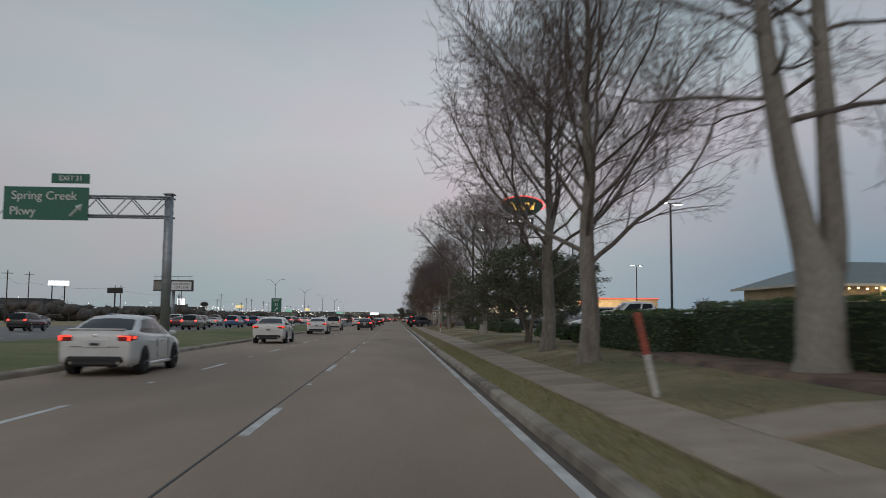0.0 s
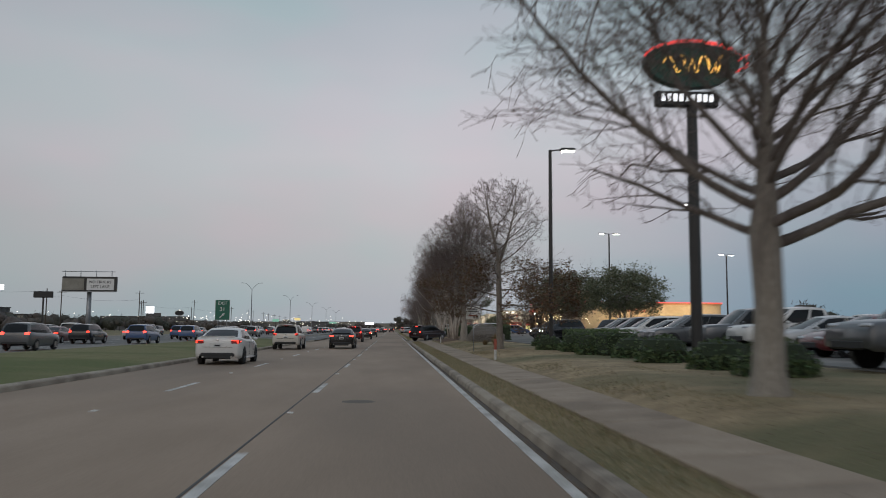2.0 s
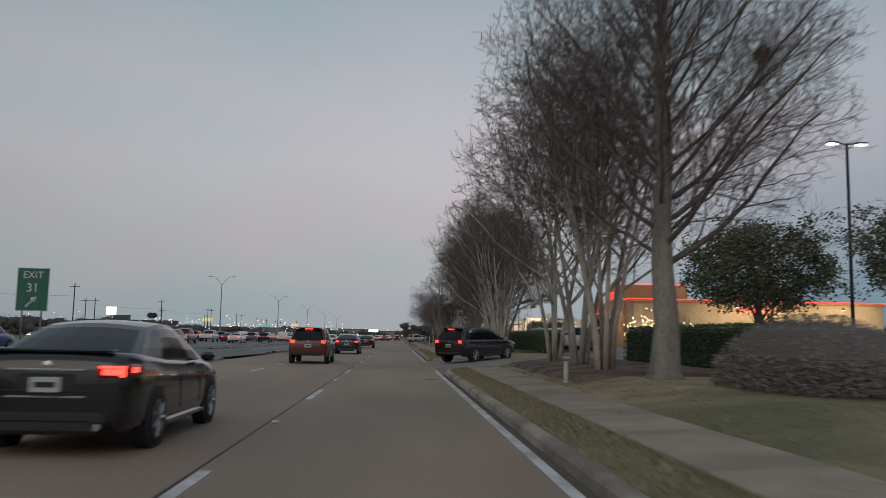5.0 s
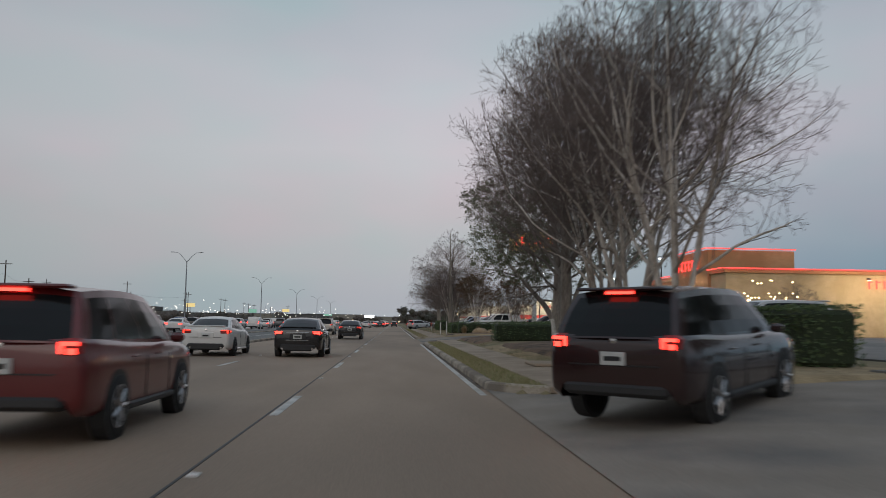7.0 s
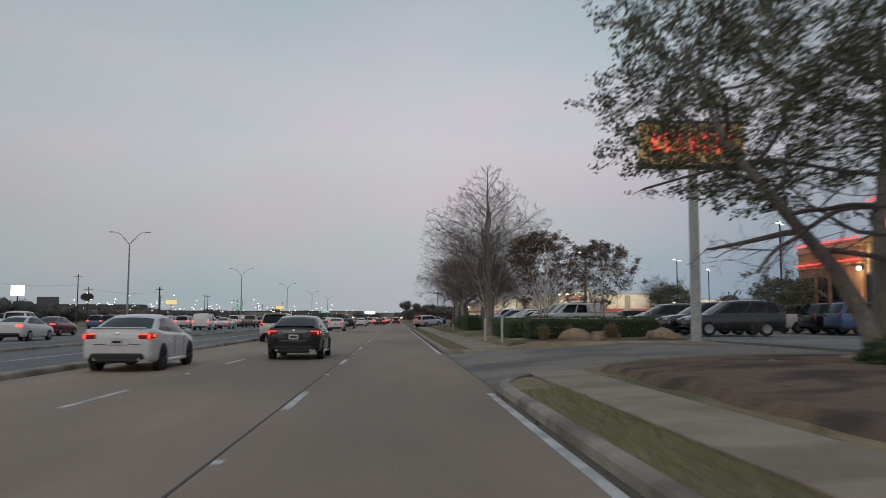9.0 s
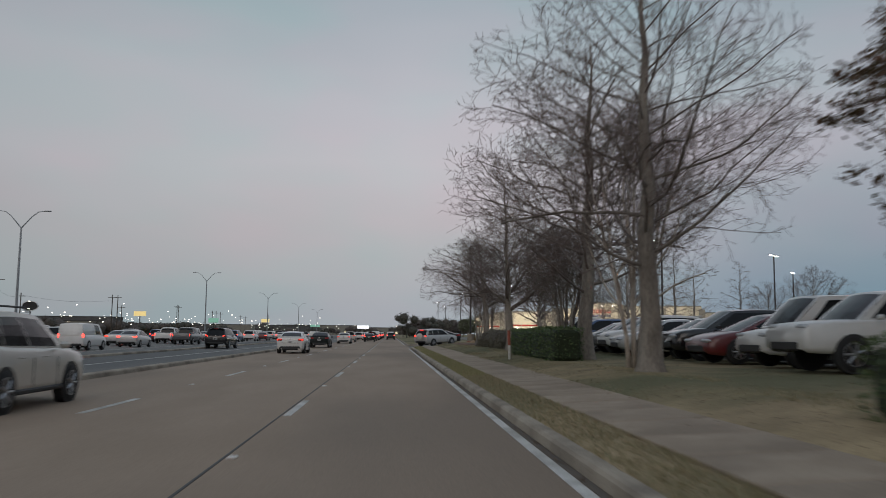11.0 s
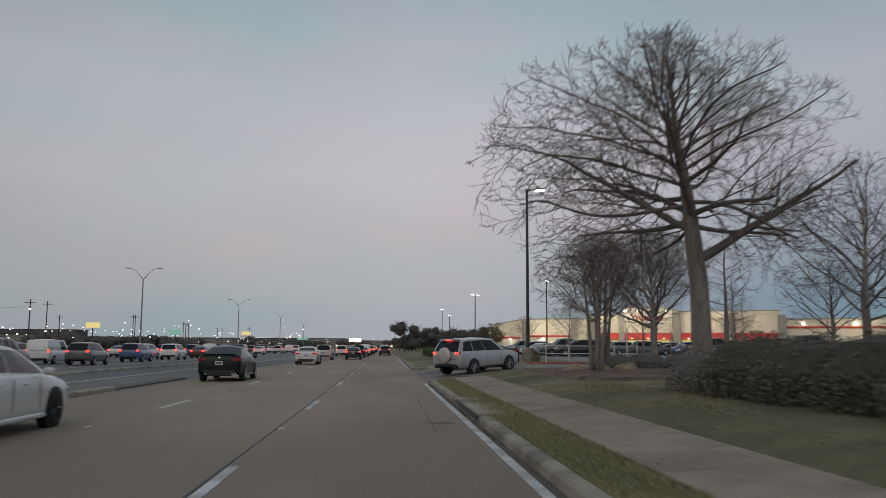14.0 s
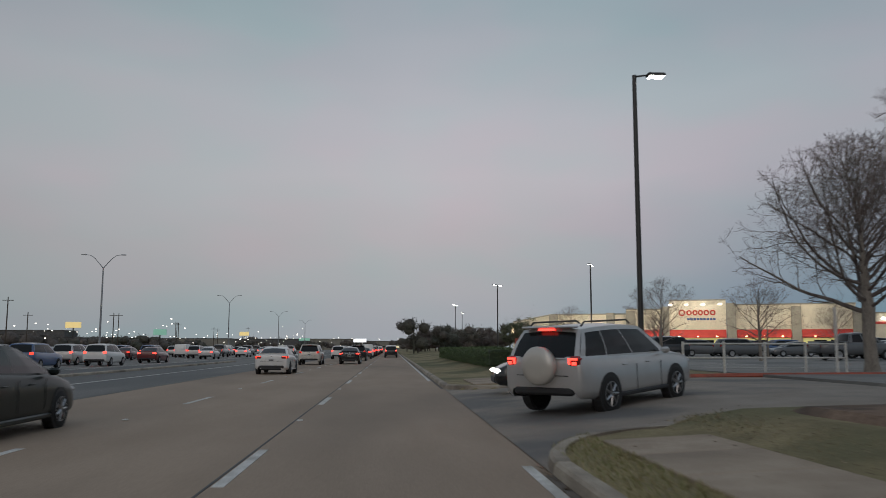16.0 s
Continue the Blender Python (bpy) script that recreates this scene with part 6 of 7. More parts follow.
def lot_lamp(x, y, h, heads, group="parking lot lamps", base=False, rz=0.0, mat=None):
    z = gz(x, -5)
    t = thing("lot_lamp", "tall dark lamp post with lit heads in the parking lot", "lamp", group, pose(x, y, z, 0, 0, rz))
    if base:
        part("plinth", MB().tube([(0, 0, -0.1), (0, 0, 0.9)], [0.42, 0.40], 14), M_KERB, t)
    part("post", MB().tube([(0, 0, 0), (0, 0, h * 0.5), (0, 0, h)], [0.11, 0.095, 0.08], 10), mat or M_DARKPOLE, t)
    for s in heads:
        part("arm", MB().tube([(0, 0, h - 0.05), (s * 0.55, 0, h + 0.02)], [0.04, 0.035], 6), mat or M_DARKPOLE, t)
        hd = part("head", MB().box(s * 0.85, 0, h + 0.03, 0.72, 0.42, 0.12, 0.04), M_DARKPOLE, t)
        part("lens", MB().box(s * 0.87, 0, h - 0.045, 0.60, 0.34, 0.05, 0.015), M_LAMPHEAD, hd)


lot_lamp(7.3, 68.1, 9.6, (1,))
lot_lamp(21.2, 86.8, 9.9, (1, -1), rz=60)
lot_lamp(25.6, 125.1, 12.4, (1, -1))
lot_lamp(9.1, 277.6, 11.4, (1,), base=True)
lot_lamp(23.3, 342.5, 10.7, (1, -1), rz=70)
lot_lamp(22.0, 54.0, 10.4, (1, -1), rz=30)
for x, y in ((52, 62), (60, 100), (42, 130), (75, 135), (38, 225), (27, 262), (45, 275), (60, 300), (16, 372), (14, 430), (19, 470)):
    lot_lamp(x, y, 10.5, (1, -1), rz=(x * 37) % 90)


def y_light(x, y, h=14.7):
    t = thing("street_lamp", "tall galvanised street lamp with two curved arms", "street lamp", "freeway street lamps", pose(x, y, 0))
    part("post", MB().tube([(0, 0, -0.1), (0, 0, h * 0.5), (0, 0, h - 1.9)], [0.16, 0.13, 0.09], 10), M_GALV, t)
    for s in (1, -1):
        part("arm", MB().tube([(0, 0, h - 1.95), (s * 0.5, 0, h - 1.35), (s * 1.2, 0, h - 0.55), (s * 1.8, 0, h - 0.1), (s * 2.5, 0, h)], [0.065, 0.06, 0.05, 0.045, 0.04], 6), M_GALV, t)
        part("lamp_head", MB().box(s * 2.8, 0, h, 0.75, 0.28, 0.13, 0.04), M_GALV, t)


for y in (274.6, 367.0, 459.0, 551.0, 643.0):
    y_light(-41.8, y)

# restaurant pylon sign with an outlined oval board
ch = thing("pylon_sign", "neon outlined oval sign board on a dark pole", "sign", m=pose(10.5, 58.0, 0.5))
part("pole", MB().tube([(0, 0, -0.2), (0, 0, 5), (0, 0, 9.2)], [0.20, 0.20, 0.18], 12), M_DARKPOLE, ch)
ov = MB()
rim_pts = []
for i in range(28):
    a = 2 * math.pi * i / 28
    rim_pts.append((1.75 * math.cos(a) * (1.0 + 0.05 * math.sin(3 * a)), 0.0, 10.55 + 0.82 * math.sin(a)))
k = len(ov.v)
for yy in (-0.22, 0.22):
    ov.v += [(p[0], yy, p[2]) for p in rim_pts]
n_ = len(rim_pts)
for i in range(n_):
    ov.f.append((i, (i + 1) % n_, n_ + (i + 1) % n_, n_ + i))
ov.f += [tuple(reversed(range(n_))), tuple(range(n_, 2 * n_))]
part("board", ov, plain("dark_green_sign_face", (0.02, 0.07, 0.05), 0.5), ch)
part("neon_rim", MB().tube([(p[0] * 1.02, -0.26, p[2] + 0.05) for p in rim_pts[1:14]], [0.05] * 13, 6), M_NEON, ch, "red neon tube")
part("neon_fin", MB().tube([(1.7, -0.26, 10.75), (2.05, -0.26, 10.95), (1.95, -0.26, 10.5), (1.6, -0.26, 10.3)], [0.05] * 4, 6), M_NEON, ch)
sc = MB()
for s0, s1, ph in ((-1.1, -0.5, 0), (-0.45, -0.1, 1.2), (-0.05, 0.3, 2.2), (0.4, 0.75, 0.7), (0.8, 1.05, 2.9)):
    sc.tube([(s0 + (s1 - s0) * j / 7, -0.27, 10.55 + 0.32 * math.sin(ph + 5.2 * j / 7)) for j in range(8)], [0.035] * 8, 5)
part("neon_script", sc, M_NEONY, ch, "yellow neon strokes")
part("lower_board", MB().box(-0.2, 0, 9.3, 2.3, 0.35, 0.55, 0.04), M_BLACK, ch)
lb = MB()
for i in range(9):
    lb.box(-1.1 + i * 0.22, -0.19, 9.32, 0.13, 0.02, 0.26)
part("text_bars", lb, M_SIGNLIT, ch)

# second restaurant's box sign on a white pole
ab = thing("pylon_sign", "wide yellow box sign with red neon bars on a white pole", "sign", m=pose(11.2, 177.0, 0.5))
part("pole", MB().tube([(0.05, 0, -0.2), (0.05, 0, 4), (0.05, 0, 6.9)], [0.20, 0.19, 0.18], 12), M_WHITEPOLE, ab)
part("box", MB().box(0, 0, 7.7, 4.1, 0.5, 1.75, 0.05), glow("lit_ochre_sign_face", (0.50, 0.31, 0.11), 0.35), ab)
part("frame", MB().box(0, 0, 6.84, 4.2, 0.6, 0.1, 0.02).box(0, 0, 8.58, 4.2, 0.6, 0.1, 0.02), M_DARKPOLE, ab)
bars = MB()
for i in range(7):
    bars.box(-1.55 + i * 0.5, -0.28, 7.75, 0.10, 0.05, 0.72).box(-1.42 + i * 0.5, -0.28, 7.98, 0.24, 0.05, 0.09).box(-1.42 + i * 0.5, -0.28, 7.52 + 0.1 * (i % 2), 0.22, 0.05, 0.09)
part("neon_bars", bars, M_NEON, ab, "red neon strokes")


# ---- buildings ----
re_ = thing("restaurant", "ochre stucco restaurant with red neon along the parapet", "building", m=pose(46.5, 194, 0.6))
part("wall", MB().box(0, 0, 2.9, 33, 22, 5.8, 0.05), M_STUCCO, re_)
part("tower", MB().box(-12.5, -3.0, 4.1, 8.6, 9.0, 8.2, 0.05), M_STUCCO2, re_, "terracotta entrance tower")
part("tower", MB().box(-13.5, 7.0, 3.05, 6.6, 8.4, 6.1, 0.05), M_STUCCO2, re_, "terracotta corner tower")
part("parapet", MB().box(0, 0, 5.95, 33.4, 22.4, 0.35, 0.04), M_STUCCO2, re_)
part("roof", MB().box(0, 0, 6.16, 32.6, 21.6, 0.08), M_ROOFG, re_)
ne = MB()
for z_, x0, x1, y_ in ((6.2, -16.8, 16.8, -11.3), (8.35, -16.9, -8.1, -7.6)):
    ne.tube([(x0, y_, z_), (x1, y_, z_)], [0.06, 0.06], 6)
for x_, y0, y1, z_ in ((-16.95, -11.2, -7.6, 6.2), (-17.0, -7.6, 1.6, 8.35), (-17.0, 2.8, 11.2, 6.2), (-17.0, 2.8, 11.2, 4.75)):
    ne.tube([(x_, y0, z_), (x_, y1, z_)], [0.06, 0.06], 6)
part("neon_trim", ne, M_NEON, re_, "red neon tube")
for i in range(7):
    yl, xl = 0.7 - i * 0.95, -3.0 + i * 0.75
    part("neon_stroke", MB().box(-17.05, yl, 6.9, 0.06, 0.16, 1.0).box(-17.05, yl - 0.26, 7.3, 0.06, 0.5, 0.12).box(-17.05, yl - 0.26, 6.5 + 0.3 * (i % 2), 0.06, 0.45, 0.12), M_NEON, re_, "red neon stroke on the wall")
    part("neon_stroke", MB().box(xl, -11.15, 4.9, 0.14, 0.06, 0.8).box(xl + 0.2, -11.15, 5.15, 0.42, 0.06, 0.1), M_NEON, re_)
for i in range(6):
    w = part("window", MB().box(-16.88, 9.5 - i * 1.9 - (2.2 if i > 2 else 0), 2.2, 0.25, 1.0, 3.2), M_BLACK, re_)
    part("pane", MB().box(-17.02, 9.5 - i * 1.9 - (2.2 if i > 2 else 0), 2.2, 0.03, 0.8, 2.9), M_GLASS, w)
    part("sill", MB().box(-17.0, 9.5 - i * 1.9 - (2.2 if i > 2 else 0), 0.55, 0.25, 1.15, 0.12, 0.02), M_CREAM, w)
for y_ in (2.35, -5.2):
    sc = part("sconce", MB().box(-17.1, y_, 4.15, 0.2, 0.16, 0.3, 0.02), M_DARKPOLE, re_, "wall lantern")
    part("bulb", MB().box(-17.3, y_, 4.1, 0.22, 0.22, 0.26, 0.06), M_LAMPHEAD, sc)
    sl_ = bpy.data.lights.new("sconce_lamp", "POINT")
    sl_.energy, sl_.color, sl_.shadow_soft_size = 75, (1.0, 0.78, 0.5), 0.15
    new("sconce_lamp", sl_).location = (46.5 - 18.0, 194 + y_, 0.6 + 4.1)
part("cornice", MB().box(-13.5, 7.0, 5.75, 6.8, 8.6, 0.3, 0.05).box(-13.5, 7.0, 4.5, 6.8, 8.6, 0.15, 0.03), M_STUCCO, re_)
# added fixtures and a wide area light, put there to brighten the south wall
for x_ in (-3.0, 4.0, 11.0):
    wl_ = part("wall_lamp", MB().box(x_, -11.15, 5.4, 0.3, 0.25, 0.2, 0.03), M_DARKPOLE, re_, "small added lamp fixture on the wall")
    part("lens", MB().box(x_, -11.17, 5.28, 0.22, 0.18, 0.04), M_STRING, wl_)
wa_ = bpy.data.lights.new("wall_washer", "AREA")
wa_.energy, wa_.color, wa_.shape, wa_.size, wa_.size_y = 560, (1.0, 0.80, 0.52), "RECTANGLE", 22.0, 0.4
new("wall_washer", wa_).matrix_world = look((50.5, 180.2, 6.2), (50.5, 183.2, 2.6))

rng_s = random.Random(12)
st = MB()
for i in range(150):
    a = rng_s.uniform(0, 6.28)
    st.box(rng_s.gauss(0, 2.0), rng_s.gauss(0, 1.6), 1.2 + abs(rng_s.gauss(0, 1.4)), 0.09, 0.09, 0.09)
sl = thing("string_lights", "cluster of warm string lights wound through shrubs", "string lights", m=pose(31.5, 178.5, 0.6))
part("bulbs", st, M_STRING, sl)
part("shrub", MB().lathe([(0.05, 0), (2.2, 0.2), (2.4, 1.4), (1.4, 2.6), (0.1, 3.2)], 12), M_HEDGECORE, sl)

c1 = thing("restaurant", "low restaurant with a grey-green roof and warm lights", "building", "", pose(56, 84, 0.6))
part("wall", MB().box(0, 0, 2.5, 22, 18, 5.0, 0.05), M_STUCCO, c1)
roof = MB()
roof.grid([[(-12.2, -10.2, 5.0), (12.2, -10.2, 5.0)], [(-5, -1, 8.0), (5, -1, 8.0)], [(-5, 1, 8.0), (5, 1, 8.0)], [(-12.2, 10.2, 5.0), (12.2, 10.2, 5.0)]])
roof.quad((-12.2, 10.2, 5.0), (-12.2, -10.2, 5.0), (-5, -1, 8.0), (-5, 1, 8.0)).quad((12.2, -10.2, 5.0), (12.2, 10.2, 5.0), (5, 1, 8.0), (5, -1, 8.0))
part("roof", roof, M_ROOFG, c1)
part("fascia", MB().box(0, -10.2, 4.9, 24.6, 0.15, 0.3).box(-12.2, 0, 4.9, 0.15, 20.4, 0.3), M_CREAM, c1)
st = MB()
for i in range(24):
    st.box(-12 + i * 1.0, -10.4, 4.55 - 0.12 * math.sin(i * 1.3) ** 2, 0.12, 0.12, 0.12)
part("string_bulbs", st, M_STRING, c1)
for i in range(5):
    w = part("window", MB().box(-8.5 + i * 4, -9.02, 2.2, 2.4, 0.12, 2.2), M_DARKPOLE, c1)
    part("pane", MB().box(-8.5 + i * 4, -9.09, 2.2, 2.2, 0.03, 2.0), M_WARMWIN, w)
# these porch posts glow by themselves, as if warm light fell on them
part("post", MB().box(-11.6, -9.8, 2.4, 0.35, 0.35, 4.8).box(-4.0, -9.8, 2.4, 0.35, 0.35, 4.8), M_SIGNYEL, c1)

# warehouse store: cream block walls, red canopies, grey pilasters; its front stands askew to the road
FRONT = pose(52.8, 385, 0.6, 0, 0, -22) @ Matrix.Translation((-52.8, 0, 0))
wh = thing("warehouse_store", "cream block warehouse store with red canopies and a lit entrance", "building", m=FRONT)
for x0, x1, h0, h1, y_, lab in ((19.8, 26.5, 5.75, 6.9, 0.0, "low cream end wall"), (26.5, 40.4, 6.95, 6.95, 0.0, ""), (40.4, 46.7, 7.7, 7.7, -0.6, ""), (47.75, 57.05, 9.15, 9.15, -1.0, "taller cream entrance front"), (58.6, 77.0, 8.3, 8.3, -0.6, ""), (77.0, 104.0, 6.7, 6.7, 0.0, "")):
    w_ = MB().box((x0 + x1) / 2, 20 + y_ / 2, h0 / 2, x1 - x0, 40 - y_, h0)
    w_.v = [(a_, b_, h1 if c_ > 1 and a_ > (x0 + x1) / 2 else c_) for a_, b_, c_ in w_.v]
    part("wall", w_, M_CREAM, wh, lab)
    c_ = MB().box((x0 + x1) / 2, y_ - 0.03, h0 - 0.1, x1 - x0 + 0.04, 0.12, 0.2)
    c_.v = [(a_, b_, d_ + (h1 - h0 if a_ > (x0 + x1) / 2 else 0)) for a_, b_, d_ in c_.v]
    part("coping", c_, M_GREYWALL, wh)
    if h0 == h1:
        part("roof", MB().box((x0 + x1) / 2, 20, h0 + 0.03, x1 - x0 - 0.6, 39, 0.06), M_ROOFG, wh)
for x, wd, ht, y_ in ((27.4, 1.6, 6.9, -0.4), (37.6, 1.4, 7.05, -0.4), (41.2, 1.6, 7.4, -1.0), (47.2, 1.1, 8.0, -1.3), (57.85, 1.5, 8.45, -1.3), (68.0, 1.5, 7.8, -1.0), (77.2, 1.5, 7.4, -1.0)):
    part("pilaster", MB().box(x, y_ / 2, ht / 2, wd, -y_ + 0.5, ht, 0.04), M_GREYWALL, wh)
for x0, x1, y_ in ((42.1, 46.6, -0.6), (47.8, 57.0, -1.0), (58.7, 67.2, -0.6), (68.8, 76.4, -0.6)):
    cn = MB()
    cn.quad((x0, y_ - 0.9, 2.65), (x1, y_ - 0.9, 2.65), (x1, y_ - 0.12, 4.0), (x0, y_ - 0.12, 4.0))
    cn.quad((x0, y_ - 0.02, 2.65), (x0, y_ - 0.9, 2.65), (x0, y_ - 0.12, 4.0), (x0, y_ - 0.02, 4.0))
    cn.quad((x1, y_ - 0.9, 2.65), (x1, y_ - 0.02, 2.65), (x1, y_ - 0.02, 4.0), (x1, y_ - 0.12, 4.0))
    cn.quad((x0, y_ - 0.12, 4.0), (x1, y_ - 0.12, 4.0), (x1, y_ - 0.02, 4.0), (x0, y_ - 0.02, 4.0))
    cn.quad((x0, y_ - 0.02, 2.65), (x1, y_ - 0.02, 2.65), (x1, y_ - 0.9, 2.65), (x0, y_ - 0.9, 2.65))
    part("canopy", cn, M_REDBAND, wh, "sloped red canopy")
    n_ = max(1, int((x1 - x0) / 2.6))
    for i in range(n_):
        xl = x0 + (i + 0.5) * (x1 - x0) / n_
        part("canopy_lamp", MB().box(xl, y_ - 0.95, 2.86, 0.3, 0.16, 0.12, 0.03), M_STRING, wh)
    # wall panel glows by itself; the entrance light is put into its material
    part("lit_recess", MB().box((x0 + x1) / 2, y_ - 0.03, 1.35, x1 - x0 - 0.3, 0.05, 2.4), glow("glowing_entrance_wall", (0.72, 0.68, 0.26), 0.45) if x0 < 43 else bpy.data.materials["glowing_entrance_wall"], wh, "entrance wall panel that glows yellow")
for x, y_ in ((51.6, -1.0), (54.0, -1.0), (44.4, -0.6), (62.5, -0.6), (65.2, -0.6), (71.5, -0.6), (74.0, -0.6)):
    w = part("entrance", MB().box(x, y_ - 0.1, 1.2, 1.9, 0.1, 2.1, 0.02), M_DARKPOLE, wh)
    part("pane", MB().box(x, y_ - 0.17, 1.2, 1.7, 0.04, 1.9), M_GLASS, w)
for x0, x1, zc in ((19.9, 26.3, 3.0), (28.3, 36.8, 3.3), (77.9, 103.8, 5.0)):
    part("red_band", MB().box((x0 + x1) / 2, -0.08, zc, x1 - x0, 0.14, 0.4, 0.03), M_REDBAND, wh)
part("corner_sign", MB().box(19.7, -0.2, 4.1, 0.5, 0.16, 1.5, 0.02), glow("lit_corner_sign", (1.0, 0.75, 0.45), 1.6), wh, "lit orange corner sign")
xx = 49.3
for i, (ww, hz) in enumerate(((1.15, 1.2), (0.92, 0.95), (0.8, 0.95), (0.8, 0.95), (0.92, 0.95), (0.95, 0.95))):
    oval = [(xx + ww / 2 + math.cos(k * math.pi / 8) * ww * 0.38, -1.1, 6.9 + math.sin(k * math.pi / 8) * hz * 0.38) for k in range(17)]
    part("sign_shape", MB().tube(oval, [0.13] * 17, 6), M_REDBAND, wh, "red oval sign shape on the wall")
    xx += ww * 1.12
for i in range(9):
    part("sign_bar", MB().box(50.9 + i * 0.53, -1.06, 5.8, 0.42, 0.08, 0.36, 0.02), M_BLUESIGN, wh, "small blue sign bar")
for x in (48.05, 50.7, 53.4, 56.1):
    fx = part("flood_lamp", MB().box(x, -1.55, 8.3, 0.12, 1.1, 0.08, 0.02), M_DARKPOLE, wh)
    part("lamp_head", MB().box(x, -2.1, 8.25, 0.6, 0.3, 0.14, 0.04), M_LAMPHEAD, fx)
for x in (24, 31, 35, 81, 90, 99):
    part("wall_lamp", MB().box(x, -0.18, 2.66 if x < 50 else 5.7, 0.45, 0.25, 0.2, 0.04), M_LAMPHEAD, wh)
# added area lights hung in front of the walls to brighten the facade
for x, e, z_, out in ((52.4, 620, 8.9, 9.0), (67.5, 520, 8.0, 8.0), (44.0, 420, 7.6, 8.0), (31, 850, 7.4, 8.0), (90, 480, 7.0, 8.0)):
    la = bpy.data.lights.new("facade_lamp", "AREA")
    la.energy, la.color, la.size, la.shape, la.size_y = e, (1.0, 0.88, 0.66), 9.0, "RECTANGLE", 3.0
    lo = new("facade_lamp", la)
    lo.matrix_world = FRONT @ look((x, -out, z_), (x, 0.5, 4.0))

# rail fence and cart rails in front of the store's lot
fe = thing("rail_fence", "white steel pipe rail fence by the store's lot", "fence", m=pose(0, 275.2, 0.6))
for i in range(5):
    part("post", MB().tube([(9.8 + i * 1.45, 0, -0.1), (9.8 + i * 1.45, 0, 1.05)], [0.045, 0.045], 8), M_WHITEPOLE, fe)
for z_ in (0.5, 0.98):
    part("rail", MB().tube([(9.8, 0, z_), (15.6, 0, z_)], [0.03, 0.03], 8), M_WHITEPOLE, fe)
tp = thing("white_post", "tall white steel post beside the lot entrance", "post", m=pose(14.6, 274.0, 0.55))
part("shaft", MB().tube([(0, 0, -0.1), (0, 0, 2.2)], [0.05, 0.05], 8), M_WHITEPOLE, tp)
part("cap", MB().tube([(0, 0, 2.2), (0, 0, 2.25)], [0.055, 0.03], 8), M_WHITEPOLE, tp)
rc = part("island_kerb", MB().tube([(8.2, 272.7, 0.52), (11, 272.9, 0.56), (17, 273.3, 0.58)], [0.1, 0.1, 0.1], 6), M_REDPAINT)
tagged(rc, "red-painted kerb of a planted island", "kerb", kind="structure")

# ---- plinths, boulders, dry grasses by the second driveway ----
rng_b = random.Random(3)


def boulder(x, y, s, sz=0.6):
    t = thing("boulder", "tan landscape boulder in the mulch bed", "boulder", "boulders", pose(x, y, gz(x, -5), 0, 0, rng_b.uniform(0, 360)))
    bm = bmesh.new()
    bmesh.ops.create_icosphere(bm, subdivisions=3, radius=1)
    off = Vector((rng_b.uniform(0, 50), 0, 0))
    for v in bm.verts:
        n3 = noise.noise(v.co * 1.3 + off) * 0.35 + noise.noise(v.co * 4 + off) * 0.08
        v.co = Vector((v.co.x * s * (1 + n3), v.co.y * s * 0.8 * (1 + n3), v.co.z * s * sz * (1 + n3)))
    me = bpy.data.meshes.new("stone")
    bm.to_mesh(me)
    bm.free()
    part("stone", me, M_STONE, t)


for x, y, s in ((7.0, 179.2, 0.80), (8.2, 179.3, 0.66), (7.6, 178.2, 0.35), (10.4, 178.6, 0.78), (8.6, 161.6, 0.30), (9.4, 162.0, 0.24), (6.6, 160.8, 0.2), (5.4, 162.9, 0.16)):
    boulder(x, y, s)


def tuft(x, y, h, group="dry grasses"):
    t = thing("dry_grass", "clump of straw-coloured ornamental grass", "plant", group, pose(x, y, gz(x, -5) - 0.02))
    m = MB()
    for i in range(240):
        a = rng_b.uniform(0, 6.28)
        r = rng_b.uniform(0, 0.12)
        o = rng_b.uniform(0.05, 0.85) * h
        p0 = Vector((math.cos(a) * r, math.sin(a) * r, 0))
        p1 = p0 + Vector((math.cos(a) * o * 0.4, math.sin(a) * o * 0.4, h * (0.75 - 0.35 * o / h)))
        p2 = p0 + Vector((math.cos(a) * o, math.sin(a) * o, h * (1.0 - 0.75 * (o / h) ** 1.5) * rng_b.uniform(0.75, 1.1)))
        sd = Vector((-math.sin(a), math.cos(a), 0)) * 0.012
        k = len(m.v)
        m.v += [tuple(p0 - sd), tuple(p0 + sd), tuple(p1 + sd), tuple(p1 - sd), tuple(p2)]
        m.f += [(k, k + 1, k + 2, k + 3), (k + 3, k + 2, k + 4)]
    part("blades", m, M_STRAW, t)


for x, y, h in ((5.6, 178.6, 0.75), (6.9, 179.9, 0.7), (8.4, 178.7, 0.8), (9.2, 161.2, 0.8), (8.0, 159.0, 0.6), (9.6, 277.0, 0.6), (6.15, 80.0, 0.75), (5.6, 80.6, 0.35)):
    tuft(x, y, h)


# mulch beds
def bed(x0, x1, y0, y1, label):
    rows = []
    n2 = max(2, int((y1 - y0) / 0.8))
    for i in range(n2 + 1):
        y = y0 + (y1 - y0) * i / n2
        cols = (x0 + 0.25 * noise.noise((y * 0.6, 1, 1)), x0 + 0.3, x0 + (x1 - x0) * 0.35, x0 + (x1 - x0) * 0.7, x1 - 0.3, x1)
        rows.append([(x, y, ground_z(x, y) + (-0.08 if j in (0, 5) or i in (0, n2) else 0.10)) for j, x in enumerate(cols)])
    b = part("mulch_bed", MB().grid(rows), M_MULCH)
    tagged(b, label, "mulch bed", kind="structure")


